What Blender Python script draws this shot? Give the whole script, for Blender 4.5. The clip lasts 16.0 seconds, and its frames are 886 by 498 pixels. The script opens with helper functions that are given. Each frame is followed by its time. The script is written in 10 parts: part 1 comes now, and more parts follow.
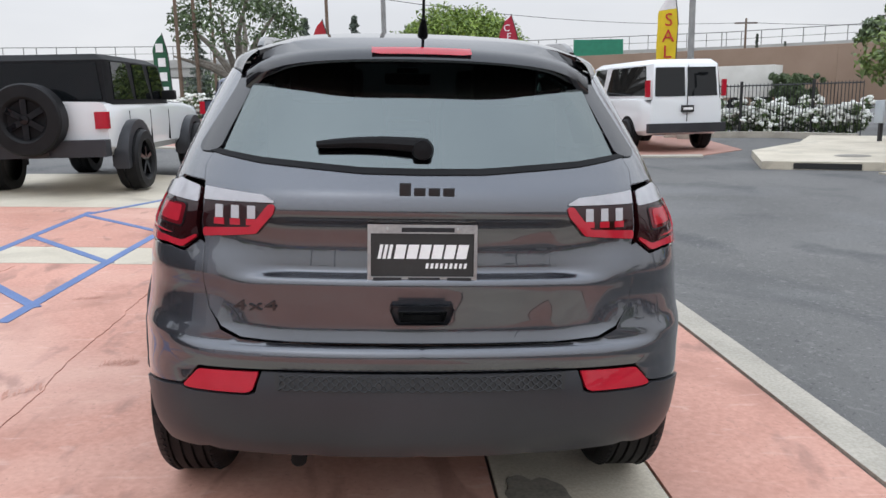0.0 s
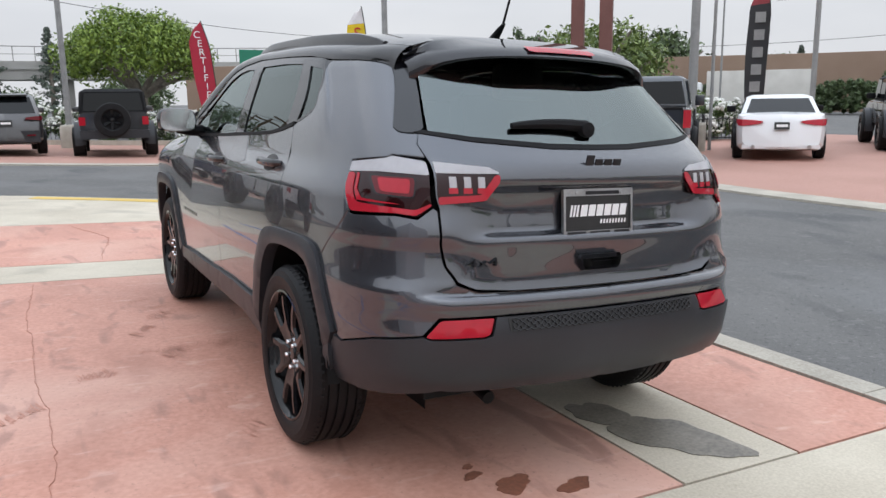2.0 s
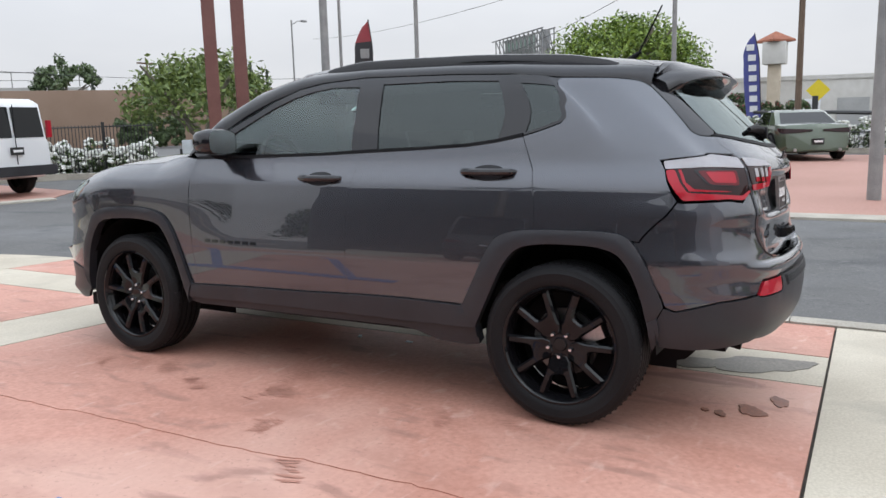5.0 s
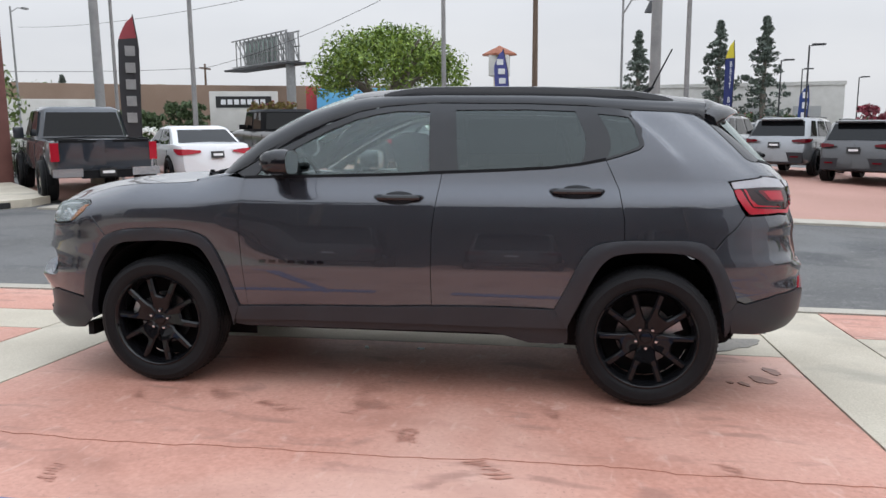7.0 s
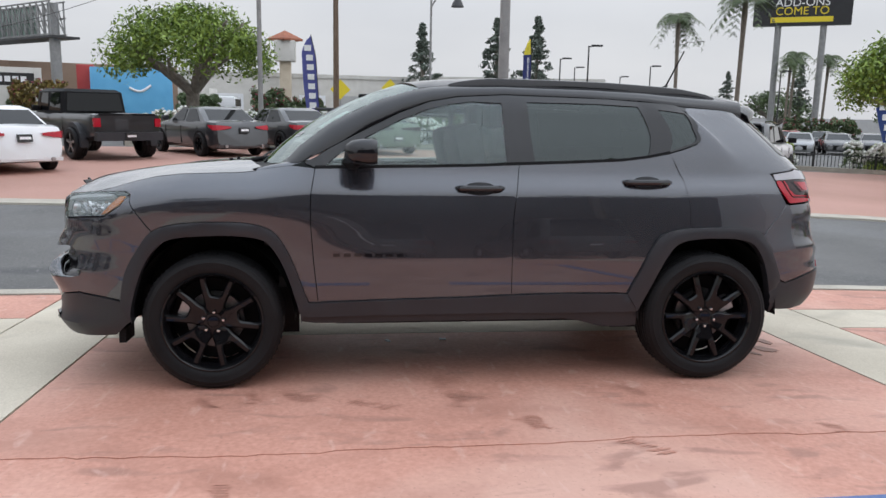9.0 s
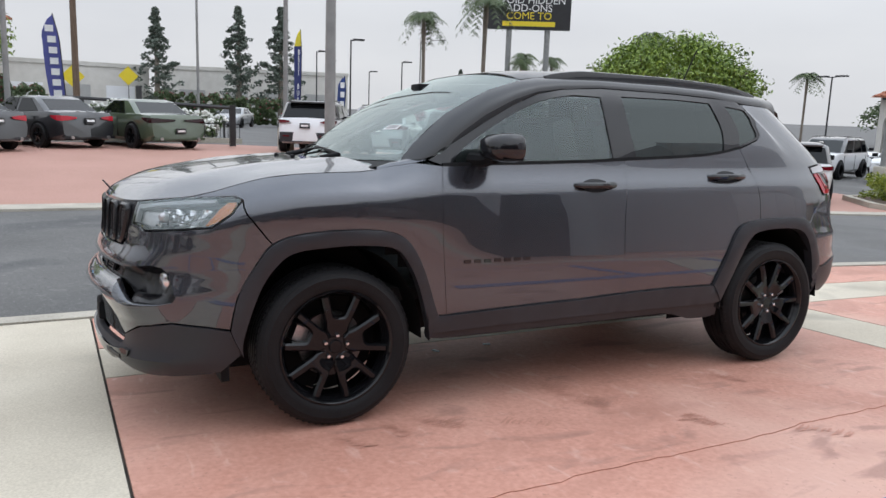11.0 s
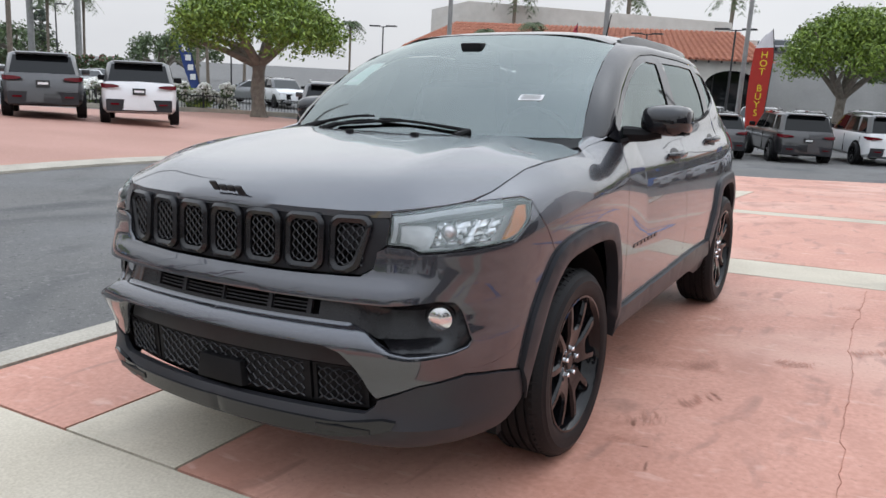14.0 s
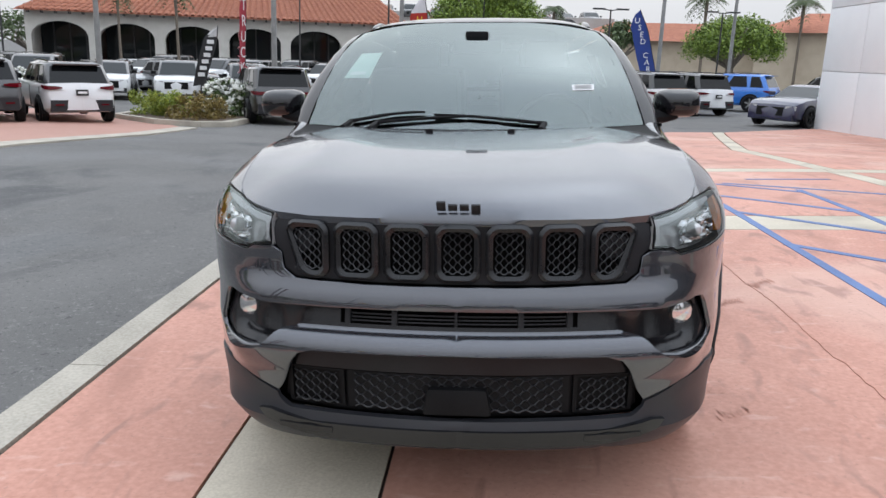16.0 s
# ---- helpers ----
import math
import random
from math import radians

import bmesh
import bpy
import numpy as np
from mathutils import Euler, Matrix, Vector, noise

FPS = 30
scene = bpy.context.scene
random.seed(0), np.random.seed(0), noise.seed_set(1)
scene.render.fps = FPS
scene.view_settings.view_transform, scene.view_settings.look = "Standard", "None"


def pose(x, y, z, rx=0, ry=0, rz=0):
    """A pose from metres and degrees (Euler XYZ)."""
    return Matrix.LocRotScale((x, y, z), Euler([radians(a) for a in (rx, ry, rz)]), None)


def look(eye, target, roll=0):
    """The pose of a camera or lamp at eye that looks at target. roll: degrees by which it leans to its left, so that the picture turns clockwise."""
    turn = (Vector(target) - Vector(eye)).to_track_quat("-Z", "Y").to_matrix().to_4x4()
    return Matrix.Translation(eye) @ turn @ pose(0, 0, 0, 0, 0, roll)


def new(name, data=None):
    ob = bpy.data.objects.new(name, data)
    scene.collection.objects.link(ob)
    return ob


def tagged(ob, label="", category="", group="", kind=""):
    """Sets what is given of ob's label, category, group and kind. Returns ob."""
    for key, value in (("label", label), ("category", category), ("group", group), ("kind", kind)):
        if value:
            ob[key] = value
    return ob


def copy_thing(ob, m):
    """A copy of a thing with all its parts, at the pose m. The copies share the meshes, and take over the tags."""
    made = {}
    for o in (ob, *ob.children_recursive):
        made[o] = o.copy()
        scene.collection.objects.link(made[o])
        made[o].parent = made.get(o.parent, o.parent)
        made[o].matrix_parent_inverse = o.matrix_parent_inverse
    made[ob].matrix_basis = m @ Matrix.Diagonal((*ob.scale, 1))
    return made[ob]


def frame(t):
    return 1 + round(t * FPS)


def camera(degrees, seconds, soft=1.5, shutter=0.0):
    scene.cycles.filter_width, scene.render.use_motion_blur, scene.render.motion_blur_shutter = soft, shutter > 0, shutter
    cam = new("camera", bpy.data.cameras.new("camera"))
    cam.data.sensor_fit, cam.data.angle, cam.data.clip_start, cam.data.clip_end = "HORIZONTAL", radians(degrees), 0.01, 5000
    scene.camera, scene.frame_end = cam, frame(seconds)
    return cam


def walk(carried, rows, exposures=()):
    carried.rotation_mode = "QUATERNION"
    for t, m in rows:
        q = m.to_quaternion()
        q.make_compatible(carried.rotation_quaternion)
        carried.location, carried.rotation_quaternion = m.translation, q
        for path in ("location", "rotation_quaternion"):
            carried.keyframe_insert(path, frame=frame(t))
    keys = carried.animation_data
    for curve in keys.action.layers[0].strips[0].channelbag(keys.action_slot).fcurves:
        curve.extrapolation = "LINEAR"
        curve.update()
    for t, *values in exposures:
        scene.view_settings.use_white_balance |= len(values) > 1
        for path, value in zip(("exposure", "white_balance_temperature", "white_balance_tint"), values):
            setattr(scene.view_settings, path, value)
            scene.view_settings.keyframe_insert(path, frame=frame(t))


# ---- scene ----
cam = camera(59.2, 16.0)
METRES, EYE, TILT, LEAN, TURN = 14.4, 1.39, -11.1, 1.2, -4.035
ROWS = [
    (0.0, 0.0, 0.0, 0.0, 0.0, 0.0, -0.0),
    (0.5, -0.0191, -0.0139, -0.0032, -5.4, -0.42, 0.94),
    (1.0, -0.0462, -0.0162, -0.0066, -11.29, -0.44, 2.0),
    (1.5, -0.0803, -0.0148, -0.0069, -17.63, -0.53, 3.15),
    (2.0, -0.1157, -0.0065, -0.0067, -24.25, -0.13, 4.26),
    (2.5, -0.1479, 0.0103, -0.0044, -30.63, -0.0, 5.42),
    (3.0, -0.1827, 0.0246, -0.0024, -36.83, 0.72, 6.62),
    (3.5, -0.2094, 0.0458, -0.0007, -42.36, 0.01, 7.71),
    (4.0, -0.2362, 0.0652, 0.001, -47.41, -0.43, 8.65),
    (6.5, -0.3228, 0.171, 0.0295, -71.28, -4.99, 11.06),
    (7.0, -0.3422, 0.2006, 0.0372, -76.68, -5.58, 10.99),
    (7.5, -0.3542, 0.2326, 0.0449, -81.57, -6.68, 10.82),
    (8.0, -0.3637, 0.2615, 0.0519, -86.02, -7.34, 10.56),
    (8.5, -0.3569, 0.2822, 0.0552, -89.84, -8.12, 10.37),
    (9.0, -0.3528, 0.3074, 0.0585, -93.28, -9.51, 10.09),
    (11.5, -0.2814, 0.453, 0.0814, -118.05, -14.84, 8.27),
    (12.0, -0.2587, 0.469, 0.0817, -122.83, -16.69, 7.58),
    (12.5, -0.2382, 0.4852, 0.0859, -127.52, -17.05, 6.77),
    (13.0, -0.2157, 0.5075, 0.0932, -133.01, -17.9, 5.98),
    (13.5, -0.1866, 0.5246, 0.0982, -139.08, -19.9, 5.13),
    (14.0, -0.1571, 0.546, 0.1049, -146.12, -21.18, 4.16),
    (14.5, -0.1244, 0.5605, 0.1085, -153.55, -22.47, 3.19),
    (15.0, -0.0923, 0.5747, 0.1122, -161.13, -23.66, 2.18),
    (15.5, -0.0634, 0.5802, 0.1143, -167.4, -24.13, 1.38),
    (16.0, -0.0405, 0.5823, 0.1175, -172.04, -24.86, 0.68),
]
walk(cam, [(t, pose(-0.075, -4.186, EYE, TILT, LEAN, TURN) @ pose(METRES * x, METRES * y, METRES * z, 90 + pitch, roll, yaw)) for t, x, y, z, yaw, pitch, roll in ROWS],
     exposures=[(0.0, 0.24), (2.5, 0.18), (4.5, 0.24), (6.5, 0.21), (7.5, 0.13), (9.0, 0.09), (12.5, 0.18), (14.5, 0.20), (16.0, 0.24)])

# ---- world and light: overcast ----
world = bpy.data.worlds.new("overcast_sky")
scene.world = world
world.use_nodes = True
wn, wl = world.node_tree.nodes, world.node_tree.links
wn.clear()
sky = wn.new("ShaderNodeTexSky")
sky.sky_type, sky.sun_disc = "NISHITA", False
sky.sun_elevation, sky.sun_rotation = radians(58), radians(200)
sky.dust_density, sky.air_density = 4.0, 1.2
grey = wn.new("ShaderNodeHueSaturation")
grey.inputs["Saturation"].default_value, grey.inputs["Value"].default_value = 0.25, 1.0
wl.new(sky.outputs[0], grey.inputs["Color"])
wco = wn.new("ShaderNodeTexCoord")
wmap = wn.new("ShaderNodeMapping")
wmap.inputs["Scale"].default_value = (1.2, 1.2, 3.5)
wl.new(wco.outputs["Generated"], wmap.inputs["Vector"])
wnoise = wn.new("ShaderNodeTexNoise")
wnoise.inputs["Scale"].default_value, wnoise.inputs["Detail"].default_value = 2.2, 5.0
wl.new(wmap.outputs[0], wnoise.inputs["Vector"])
wramp = wn.new("ShaderNodeValToRGB")
wramp.color_ramp.elements[0].position, wramp.color_ramp.elements[0].color = 0.30, (5.95, 6.1, 6.45, 1)
wramp.color_ramp.elements[1].position, wramp.color_ramp.elements[1].color = 0.72, (6.95, 7.05, 7.3, 1)
wl.new(wnoise.outputs[0], wramp.inputs[0])
wmix = wn.new("ShaderNodeMixRGB")
wmix.inputs[0].default_value = 0.86
wl.new(grey.outputs[0], wmix.inputs[1])
wl.new(wramp.outputs[0], wmix.inputs[2])
wbg = wn.new("ShaderNodeBackground")
wbg.inputs["Strength"].default_value = 0.111
wsep = wn.new("ShaderNodeSeparateXYZ")
wl.new(wco.outputs["Generated"], wsep.inputs[0])
wlift = wn.new("ShaderNodeMapRange")
wlift.inputs["From Min"].default_value, wlift.inputs["From Max"].default_value = 0.10, 0.95
wlift.inputs["To Min"].default_value, wlift.inputs["To Max"].default_value = 1.0, 2.1
wl.new(wsep.outputs["Z"], wlift.inputs["Value"])
wscale = wn.new("ShaderNodeVectorMath")
wscale.operation = "SCALE"
wl.new(wmix.outputs[0], wscale.inputs[0]), wl.new(wlift.outputs[0], wscale.inputs["Scale"])
wcool = wn.new("ShaderNodeMixRGB")
wcool.blend_type = "MULTIPLY"
wcool.inputs[2].default_value = (0.90, 0.99, 1.10, 1)
wl.new(wsep.outputs["Z"], wcool.inputs[0]), wl.new(wscale.outputs[0], wcool.inputs[1])
wl.new(wcool.outputs[0], wbg.inputs["Color"])
wout = wn.new("ShaderNodeOutputWorld")
wl.new(wbg.outputs[0], wout.inputs["Surface"])

sun = new("sun", bpy.data.lights.new("sun", "SUN"))
sun.data.energy, sun.data.angle, sun.data.color = 0.5, radians(150), (1.0, 0.965, 0.92)
sun.matrix_world = look((0, 0, 30), (-4, 9, 0))

# ---- materials ----
def material(name):
    m = bpy.data.materials.new(name)
    m.use_nodes = True
    nt = m.node_tree
    bsdf = nt.nodes["Principled BSDF"]
    return m, nt.nodes, nt.links, bsdf


def surface(name, dark, light, scale=6.0, fine=60.0, rough=0.7, spread=0.12, bump=0.15, metal=0.0, coat=0.0, detail=6.0, stretch=(1, 1, 1), per=0.0, space="Object", spec=0.5, stains=()):
    """Two-scale mottled surface: colour between dark and light, with grain, gloss variation and relief."""
    m, n, l, b = material(name)
    co = n.new("ShaderNodeTexCoord")
    mp = n.new("ShaderNodeMapping")
    mp.inputs["Scale"].default_value = stretch
    l.new(co.outputs[space], mp.inputs["Vector"])
    big, small = n.new("ShaderNodeTexNoise"), n.new("ShaderNodeTexNoise")
    big.inputs["Scale"].default_value, big.inputs["Detail"].default_value = scale, detail
    small.inputs["Scale"].default_value, small.inputs["Detail"].default_value = fine, 3.0
    l.new(mp.outputs[0], big.inputs["Vector"]), l.new(mp.outputs[0], small.inputs["Vector"])
    mean = n.new("ShaderNodeMath")
    mean.operation = "MULTIPLY_ADD"
    mean.inputs[1].default_value = 0.45
    l.new(small.outputs[0], mean.inputs[0])
    half = n.new("ShaderNodeMath")
    half.operation, half.inputs[1].default_value = "MULTIPLY", 0.55
    l.new(big.outputs[0], half.inputs[0]), l.new(half.outputs[0], mean.inputs[2])
    ramp = n.new("ShaderNodeValToRGB")
    ramp.color_ramp.elements[0].position, ramp.color_ramp.elements[0].color = 0.36, (*dark, 1)
    ramp.color_ramp.elements[1].position, ramp.color_ramp.elements[1].color = 0.64, (*light, 1)
    l.new(mean.outputs[0], ramp.inputs[0])
    colour = ramp.outputs[0]
    for tone, sc, lo, hi, amount, squash in stains:
        smp, sn, sr, sm = n.new("ShaderNodeMapping"), n.new("ShaderNodeTexNoise"), n.new("ShaderNodeMapRange"), n.new("ShaderNodeMixRGB")
        smp.inputs["Scale"].default_value, smp.inputs["Location"].default_value = squash, (sc, 2 * sc, 0)
        sn.inputs["Scale"].default_value, sn.inputs["Detail"].default_value, sn.inputs["Distortion"].default_value = sc, 7.0, 0.6
        sr.inputs["From Min"].default_value, sr.inputs["From Max"].default_value = lo, hi
        sr.inputs["To Min"].default_value, sr.inputs["To Max"].default_value = 0.0, amount
        l.new(co.outputs[space], smp.inputs["Vector"]), l.new(smp.outputs[0], sn.inputs["Vector"])
        l.new(sn.outputs[0], sr.inputs["Value"]), l.new(sr.outputs[0], sm.inputs[0])
        sm.inputs[2].default_value = (*tone, 1)
        l.new(colour, sm.inputs[1])
        colour = sm.outputs[0]
    if per:
        info, hsv, val = n.new("ShaderNodeObjectInfo"), n.new("ShaderNodeHueSaturation"), n.new("ShaderNodeMapRange")
        val.inputs["To Min"].default_value, val.inputs["To Max"].default_value = 1 - per, 1 + per
        l.new(info.outputs["Random"], val.inputs["Value"]), l.new(val.outputs[0], hsv.inputs["Value"])
        l.new(colour, hsv.inputs["Color"])
        colour = hsv.outputs[0]
    l.new(colour, b.inputs["Base Color"])
    rr = n.new("ShaderNodeMapRange")
    rr.inputs["To Min"].default_value, rr.inputs["To Max"].default_value = max(rough - spread, 0.02), min(rough + spread, 1)
    l.new(big.outputs[0], rr.inputs["Value"]), l.new(rr.outputs[0], b.inputs["Roughness"])
    b.inputs["Metallic"].default_value, b.inputs["Coat Weight"].default_value = metal, coat
    b.inputs["Coat Roughness"].default_value = 0.04
    b.inputs["Specular IOR Level"].default_value = spec
    if bump:
        bp = n.new("ShaderNodeBump")
        bp.inputs["Strength"].default_value, bp.inputs["Distance"].default_value = bump, 0.004
        l.new(mean.outputs[0], bp.inputs["Height"]), l.new(bp.outputs[0], b.inputs["Normal"])
    return m


def car_paint(name, colour, metal=0.35, flake=0.25, rough=0.34, coat=1.0, ior=1.6, spec=0.5, film=(0.008, 0.045)):
    """Base coat with fine metal flake under a clear coat with a faint dusty film."""
    m, n, l, b = material(name)
    co = n.new("ShaderNodeTexCoord")
    fl = n.new("ShaderNodeTexVoronoi")
    fl.inputs["Scale"].default_value = 900.0
    l.new(co.outputs["Object"], fl.inputs["Vector"])
    dust = n.new("ShaderNodeTexNoise")
    dust.inputs["Scale"].default_value, dust.inputs["Detail"].default_value = 5.0, 8.0
    l.new(co.outputs["Object"], dust.inputs["Vector"])
    mx = n.new("ShaderNodeMixRGB")
    mx.inputs[1].default_value = (*[c * (1 - flake) for c in colour], 1)
    mx.inputs[2].default_value = (*[min(c * (1 + flake), 0.9) for c in colour], 1)
    l.new(fl.outputs["Color"], mx.inputs[0])
    l.new(mx.outputs[0], b.inputs["Base Color"])
    b.inputs["Metallic"].default_value, b.inputs["Roughness"].default_value = metal, rough
    b.inputs["Coat Weight"].default_value, b.inputs["Coat IOR"].default_value = coat, ior
    b.inputs["Specular IOR Level"].default_value = spec
    cr = n.new("ShaderNodeMapRange")
    cr.inputs["To Min"].default_value, cr.inputs["To Max"].default_value = film
    l.new(dust.outputs[0], cr.inputs["Value"]), l.new(cr.outputs[0], b.inputs["Coat Roughness"])
    return m


def glass(name, tint, gloss=(0.0, 1.0), rough=0.006):
    """Thin pane: tinted see-through with a Fresnel gloss over it."""
    m, n, l, b = material(name)
    n.remove(b)
    out = n["Material Output"]
    tr, gl, mix, fr = n.new("ShaderNodeBsdfTransparent"), n.new("ShaderNodeBsdfGlossy"), n.new("ShaderNodeMixShader"), n.new("ShaderNodeFresnel")
    tr.inputs[0].default_value = (*tint, 1)
    gl.inputs["Roughness"].default_value, gl.inputs["Color"].default_value = rough, (0.90, 1.0, 0.985, 1)
    fr.inputs["IOR"].default_value = 1.52
    rng = n.new("ShaderNodeMapRange")
    rng.inputs["To Min"].default_value, rng.inputs["To Max"].default_value = gloss
    l.new(fr.outputs[0], rng.inputs["Value"]), l.new(rng.outputs[0], mix.inputs[0])
    l.new(tr.outputs[0], mix.inputs[1]), l.new(gl.outputs[0], mix.inputs[2])
    l.new(mix.outputs[0], out.inputs["Surface"])
    return m


def lens(name, colour, rough=0.08):
    m, n, l, b = material(name)
    co, nz = n.new("ShaderNodeTexCoord"), n.new("ShaderNodeTexNoise")
    nz.inputs["Scale"].default_value = 30.0
    l.new(co.outputs["Object"], nz.inputs["Vector"])
    mx = n.new("ShaderNodeMixRGB")
    mx.inputs[1].default_value, mx.inputs[2].default_value = (*[c * 0.75 for c in colour], 1), (*colour, 1)
    l.new(nz.outputs[0], mx.inputs[0]), l.new(mx.outputs[0], b.inputs["Base Color"])
    b.inputs["Roughness"].default_value, b.inputs["Coat Weight"].default_value = rough, 0.5
    b.inputs["Specular IOR Level"].default_value, b.inputs["Coat Roughness"].default_value = 0.1, 0.01
    return m


GRANITE = car_paint("granite_grey_metallic_paint", (0.057, 0.061, 0.073), metal=0.7, rough=0.27, ior=1.7, film=(0.004, 0.025))
GLOSS_BLACK = car_paint("gloss_black_paint", (0.008, 0.008, 0.010), metal=0.0, rough=0.25, coat=1.0, ior=1.56, spec=0.0)
CLAD = surface("dark_grey_moulded_plastic", (0.020, 0.021, 0.025), (0.031, 0.032, 0.037), 3, 420, 0.40, 0.08, 0.06, spec=0.40)
MATT = surface("matt_black_plastic", (0.006, 0.006, 0.007), (0.013, 0.013, 0.014), 8, 300, 0.55, 0.1, 0.1, spec=0.12)
GRILLE = surface("satin_black_grille_plastic", (0.018, 0.018, 0.02), (0.03, 0.03, 0.033), 8, 300, 0.35, 0.1, 0.05, spec=0.22)
GRILLE_PLATE = surface("satin_dark_grey_grille_plate", (0.012, 0.012, 0.014), (0.020, 0.020, 0.023), 8, 300, 0.34, 0.08, 0.04, spec=0.22)
RING = surface("semi_gloss_black_trim", (0.008, 0.008, 0.0095), (0.014, 0.014, 0.016), 8, 300, 0.22, 0.06, 0.0, spec=0.4)
MESHBAR = surface("satin_grey_mesh_plastic", (0.012, 0.012, 0.014), (0.020, 0.020, 0.023), 8, 300, 0.30, 0.08, 0.0, spec=0.45)
# near-black colour that carries the shade inside slots and openings
RECESS_SHADE = surface("painted_recess_shade", (0.002, 0.002, 0.002), (0.004, 0.004, 0.004), 8, 100, 0.9, 0.05, 0.0, spec=0.0)
RUBBER = surface("tyre_rubber", (0.006, 0.006, 0.007), (0.013, 0.013, 0.014), 5, 160, 0.55, 0.12, 0.25, spec=0.2)
RIM = car_paint("gloss_black_alloy", (0.006, 0.006, 0.007), metal=0.0, rough=0.2, coat=0.9, ior=1.4, spec=0.0, film=(0.004, 0.02))
CHROME = surface("bright_chrome", (0.72, 0.72, 0.74), (0.85, 0.85, 0.87), 4, 60, 0.12, 0.06, 0.0, metal=1.0)
STEEL = surface("brushed_steel", (0.35, 0.35, 0.36), (0.5, 0.5, 0.5), 6, 120, 0.38, 0.1, 0.1, metal=1.0)
LAMP_RED = lens("red_lamp_lens", (0.44, 0.018, 0.034), 0.05)
LAMP_WINE = lens("deep_red_lamp_lens", (0.13, 0.004, 0.010), 0.05)
LAMP_DARK = lens("smoked_lamp_lens", (0.022, 0.004, 0.005))
LAMP_CLEAR = lens("clear_lamp_lens", (0.46, 0.46, 0.48))
LAMP_AMBER = lens("amber_lamp_lens", (0.68, 0.19, 0.003))
LAMP_GLASS = glass("lamp_cover_glass", (0.95, 0.96, 0.96), (0.07, 0.95))
SCREEN = glass("windscreen_glass", (0.70, 0.78, 0.76), (0.12, 1.0))
TINT = glass("tinted_side_glass", (0.84, 0.95, 0.92), (0.055, 1.0))
PRIVACY = glass("privacy_glass", (0.075, 0.09, 0.09), (0.035, 0.9))
TAILGLASS = glass("dark_tailgate_glass", (0.11, 0.13, 0.135), (0.11, 0.95))
LAMP_SILVER = surface("silvered_lamp_reflector", (0.70, 0.70, 0.71), (0.84, 0.84, 0.85), 14, 60, 0.14, 0.06, 0.0, metal=0.95)
DISC = surface("worn_brake_disc", (0.10, 0.10, 0.10), (0.2, 0.2, 0.2), 6, 120, 0.4, 0.1, 0.1, metal=1.0)
CABIN = surface("charcoal_cabin_cloth", (0.014, 0.014, 0.015), (0.03, 0.03, 0.031), 9, 240, 0.85, 0.1, 0.2)
WHITE_INK = surface("white_print", (0.72, 0.72, 0.72), (0.82, 0.82, 0.82), 20, 200, 0.5, 0.05, 0.0)
# black for print, and for the painted shade of hollows and wheel wells
BLACK_INK_AND_SHADE = surface("black_print_and_shade", (0.012, 0.012, 0.012), (0.02, 0.02, 0.02), 20, 200, 0.45, 0.05, 0.0)

# ---- builders ----
def finish(name, mesh, mat, parent=None, label="", smooth=True, sharp=32.0, pose_m=None):
    if mat is not None:
        mesh.materials.append(mat)
    if smooth:
        mesh.polygons.foreach_set("use_smooth", [True] * len(mesh.polygons))
        mesh.set_sharp_from_angle(angle=radians(sharp))
    ob = new(name, mesh)
    if parent is not None:
        ob.parent = parent
    if pose_m is not None:
        ob.matrix_basis = pose_m
    if label:
        ob["label"] = label
    return ob


def part(name, bm, mat, parent=None, label="", smooth=True, sharp=32.0, pose_m=None):
    """Link a bmesh as one mesh object under a thing or a part."""
    mesh = bpy.data.meshes.new(name)
    bm.to_mesh(mesh)
    bm.free()
    return finish(name, mesh, mat, parent, label, smooth, sharp, pose_m)


def part_py(name, verts, faces, mat, parent=None, label="", smooth=True, sharp=32.0, pose_m=None):
    mesh = bpy.data.meshes.new(name)
    mesh.from_pydata([tuple(map(float, v)) for v in verts], [], [tuple(map(int, f)) for f in faces])
    mesh.update()
    return finish(name, mesh, mat, parent, label, smooth, sharp, pose_m)


def root(name, m, label="", category="", group="", kind=""):
    ob = new(name)
    ob.empty_display_size = 0.2
    ob.matrix_basis = m
    return tagged(ob, label, category, group, kind)


def add_box(bm, cx, cy, cz, sx, sy, sz, bevel=0.0, rot=None, taper=1.0):
    """A box centred at (cx, cy, cz); taper scales its top."""
    made = bmesh.ops.create_cube(bm, size=1.0)["verts"]
    for v in made:
        k = taper if v.co.z > 0 else 1.0
        v.co = Vector((v.co.x * sx * k, v.co.y * sy * k, v.co.z * sz))
    if bevel:
        edges = list({e for v in made for e in v.link_edges})
        out = bmesh.ops.bevel(bm, geom=edges, offset=bevel, segments=2, affect="EDGES", profile=0.6)
        made = list({v for f in out["faces"] for v in f.verts} | {v for v in made if v.is_valid})
    m = Matrix.Translation((cx, cy, cz)) @ (rot.to_4x4() if rot is not None else Matrix.Identity(4))
    bmesh.ops.transform(bm, matrix=m, verts=[v for v in made if v.is_valid])
    return made


def boxed(name, mat, parent, cx, cy, cz, sx, sy, sz, bevel=0.01, rot=None, taper=1.0, label=""):
    bm = bmesh.new()
    add_box(bm, cx, cy, cz, sx, sy, sz, bevel, rot, taper)
    return part(name, bm, mat, parent, label)


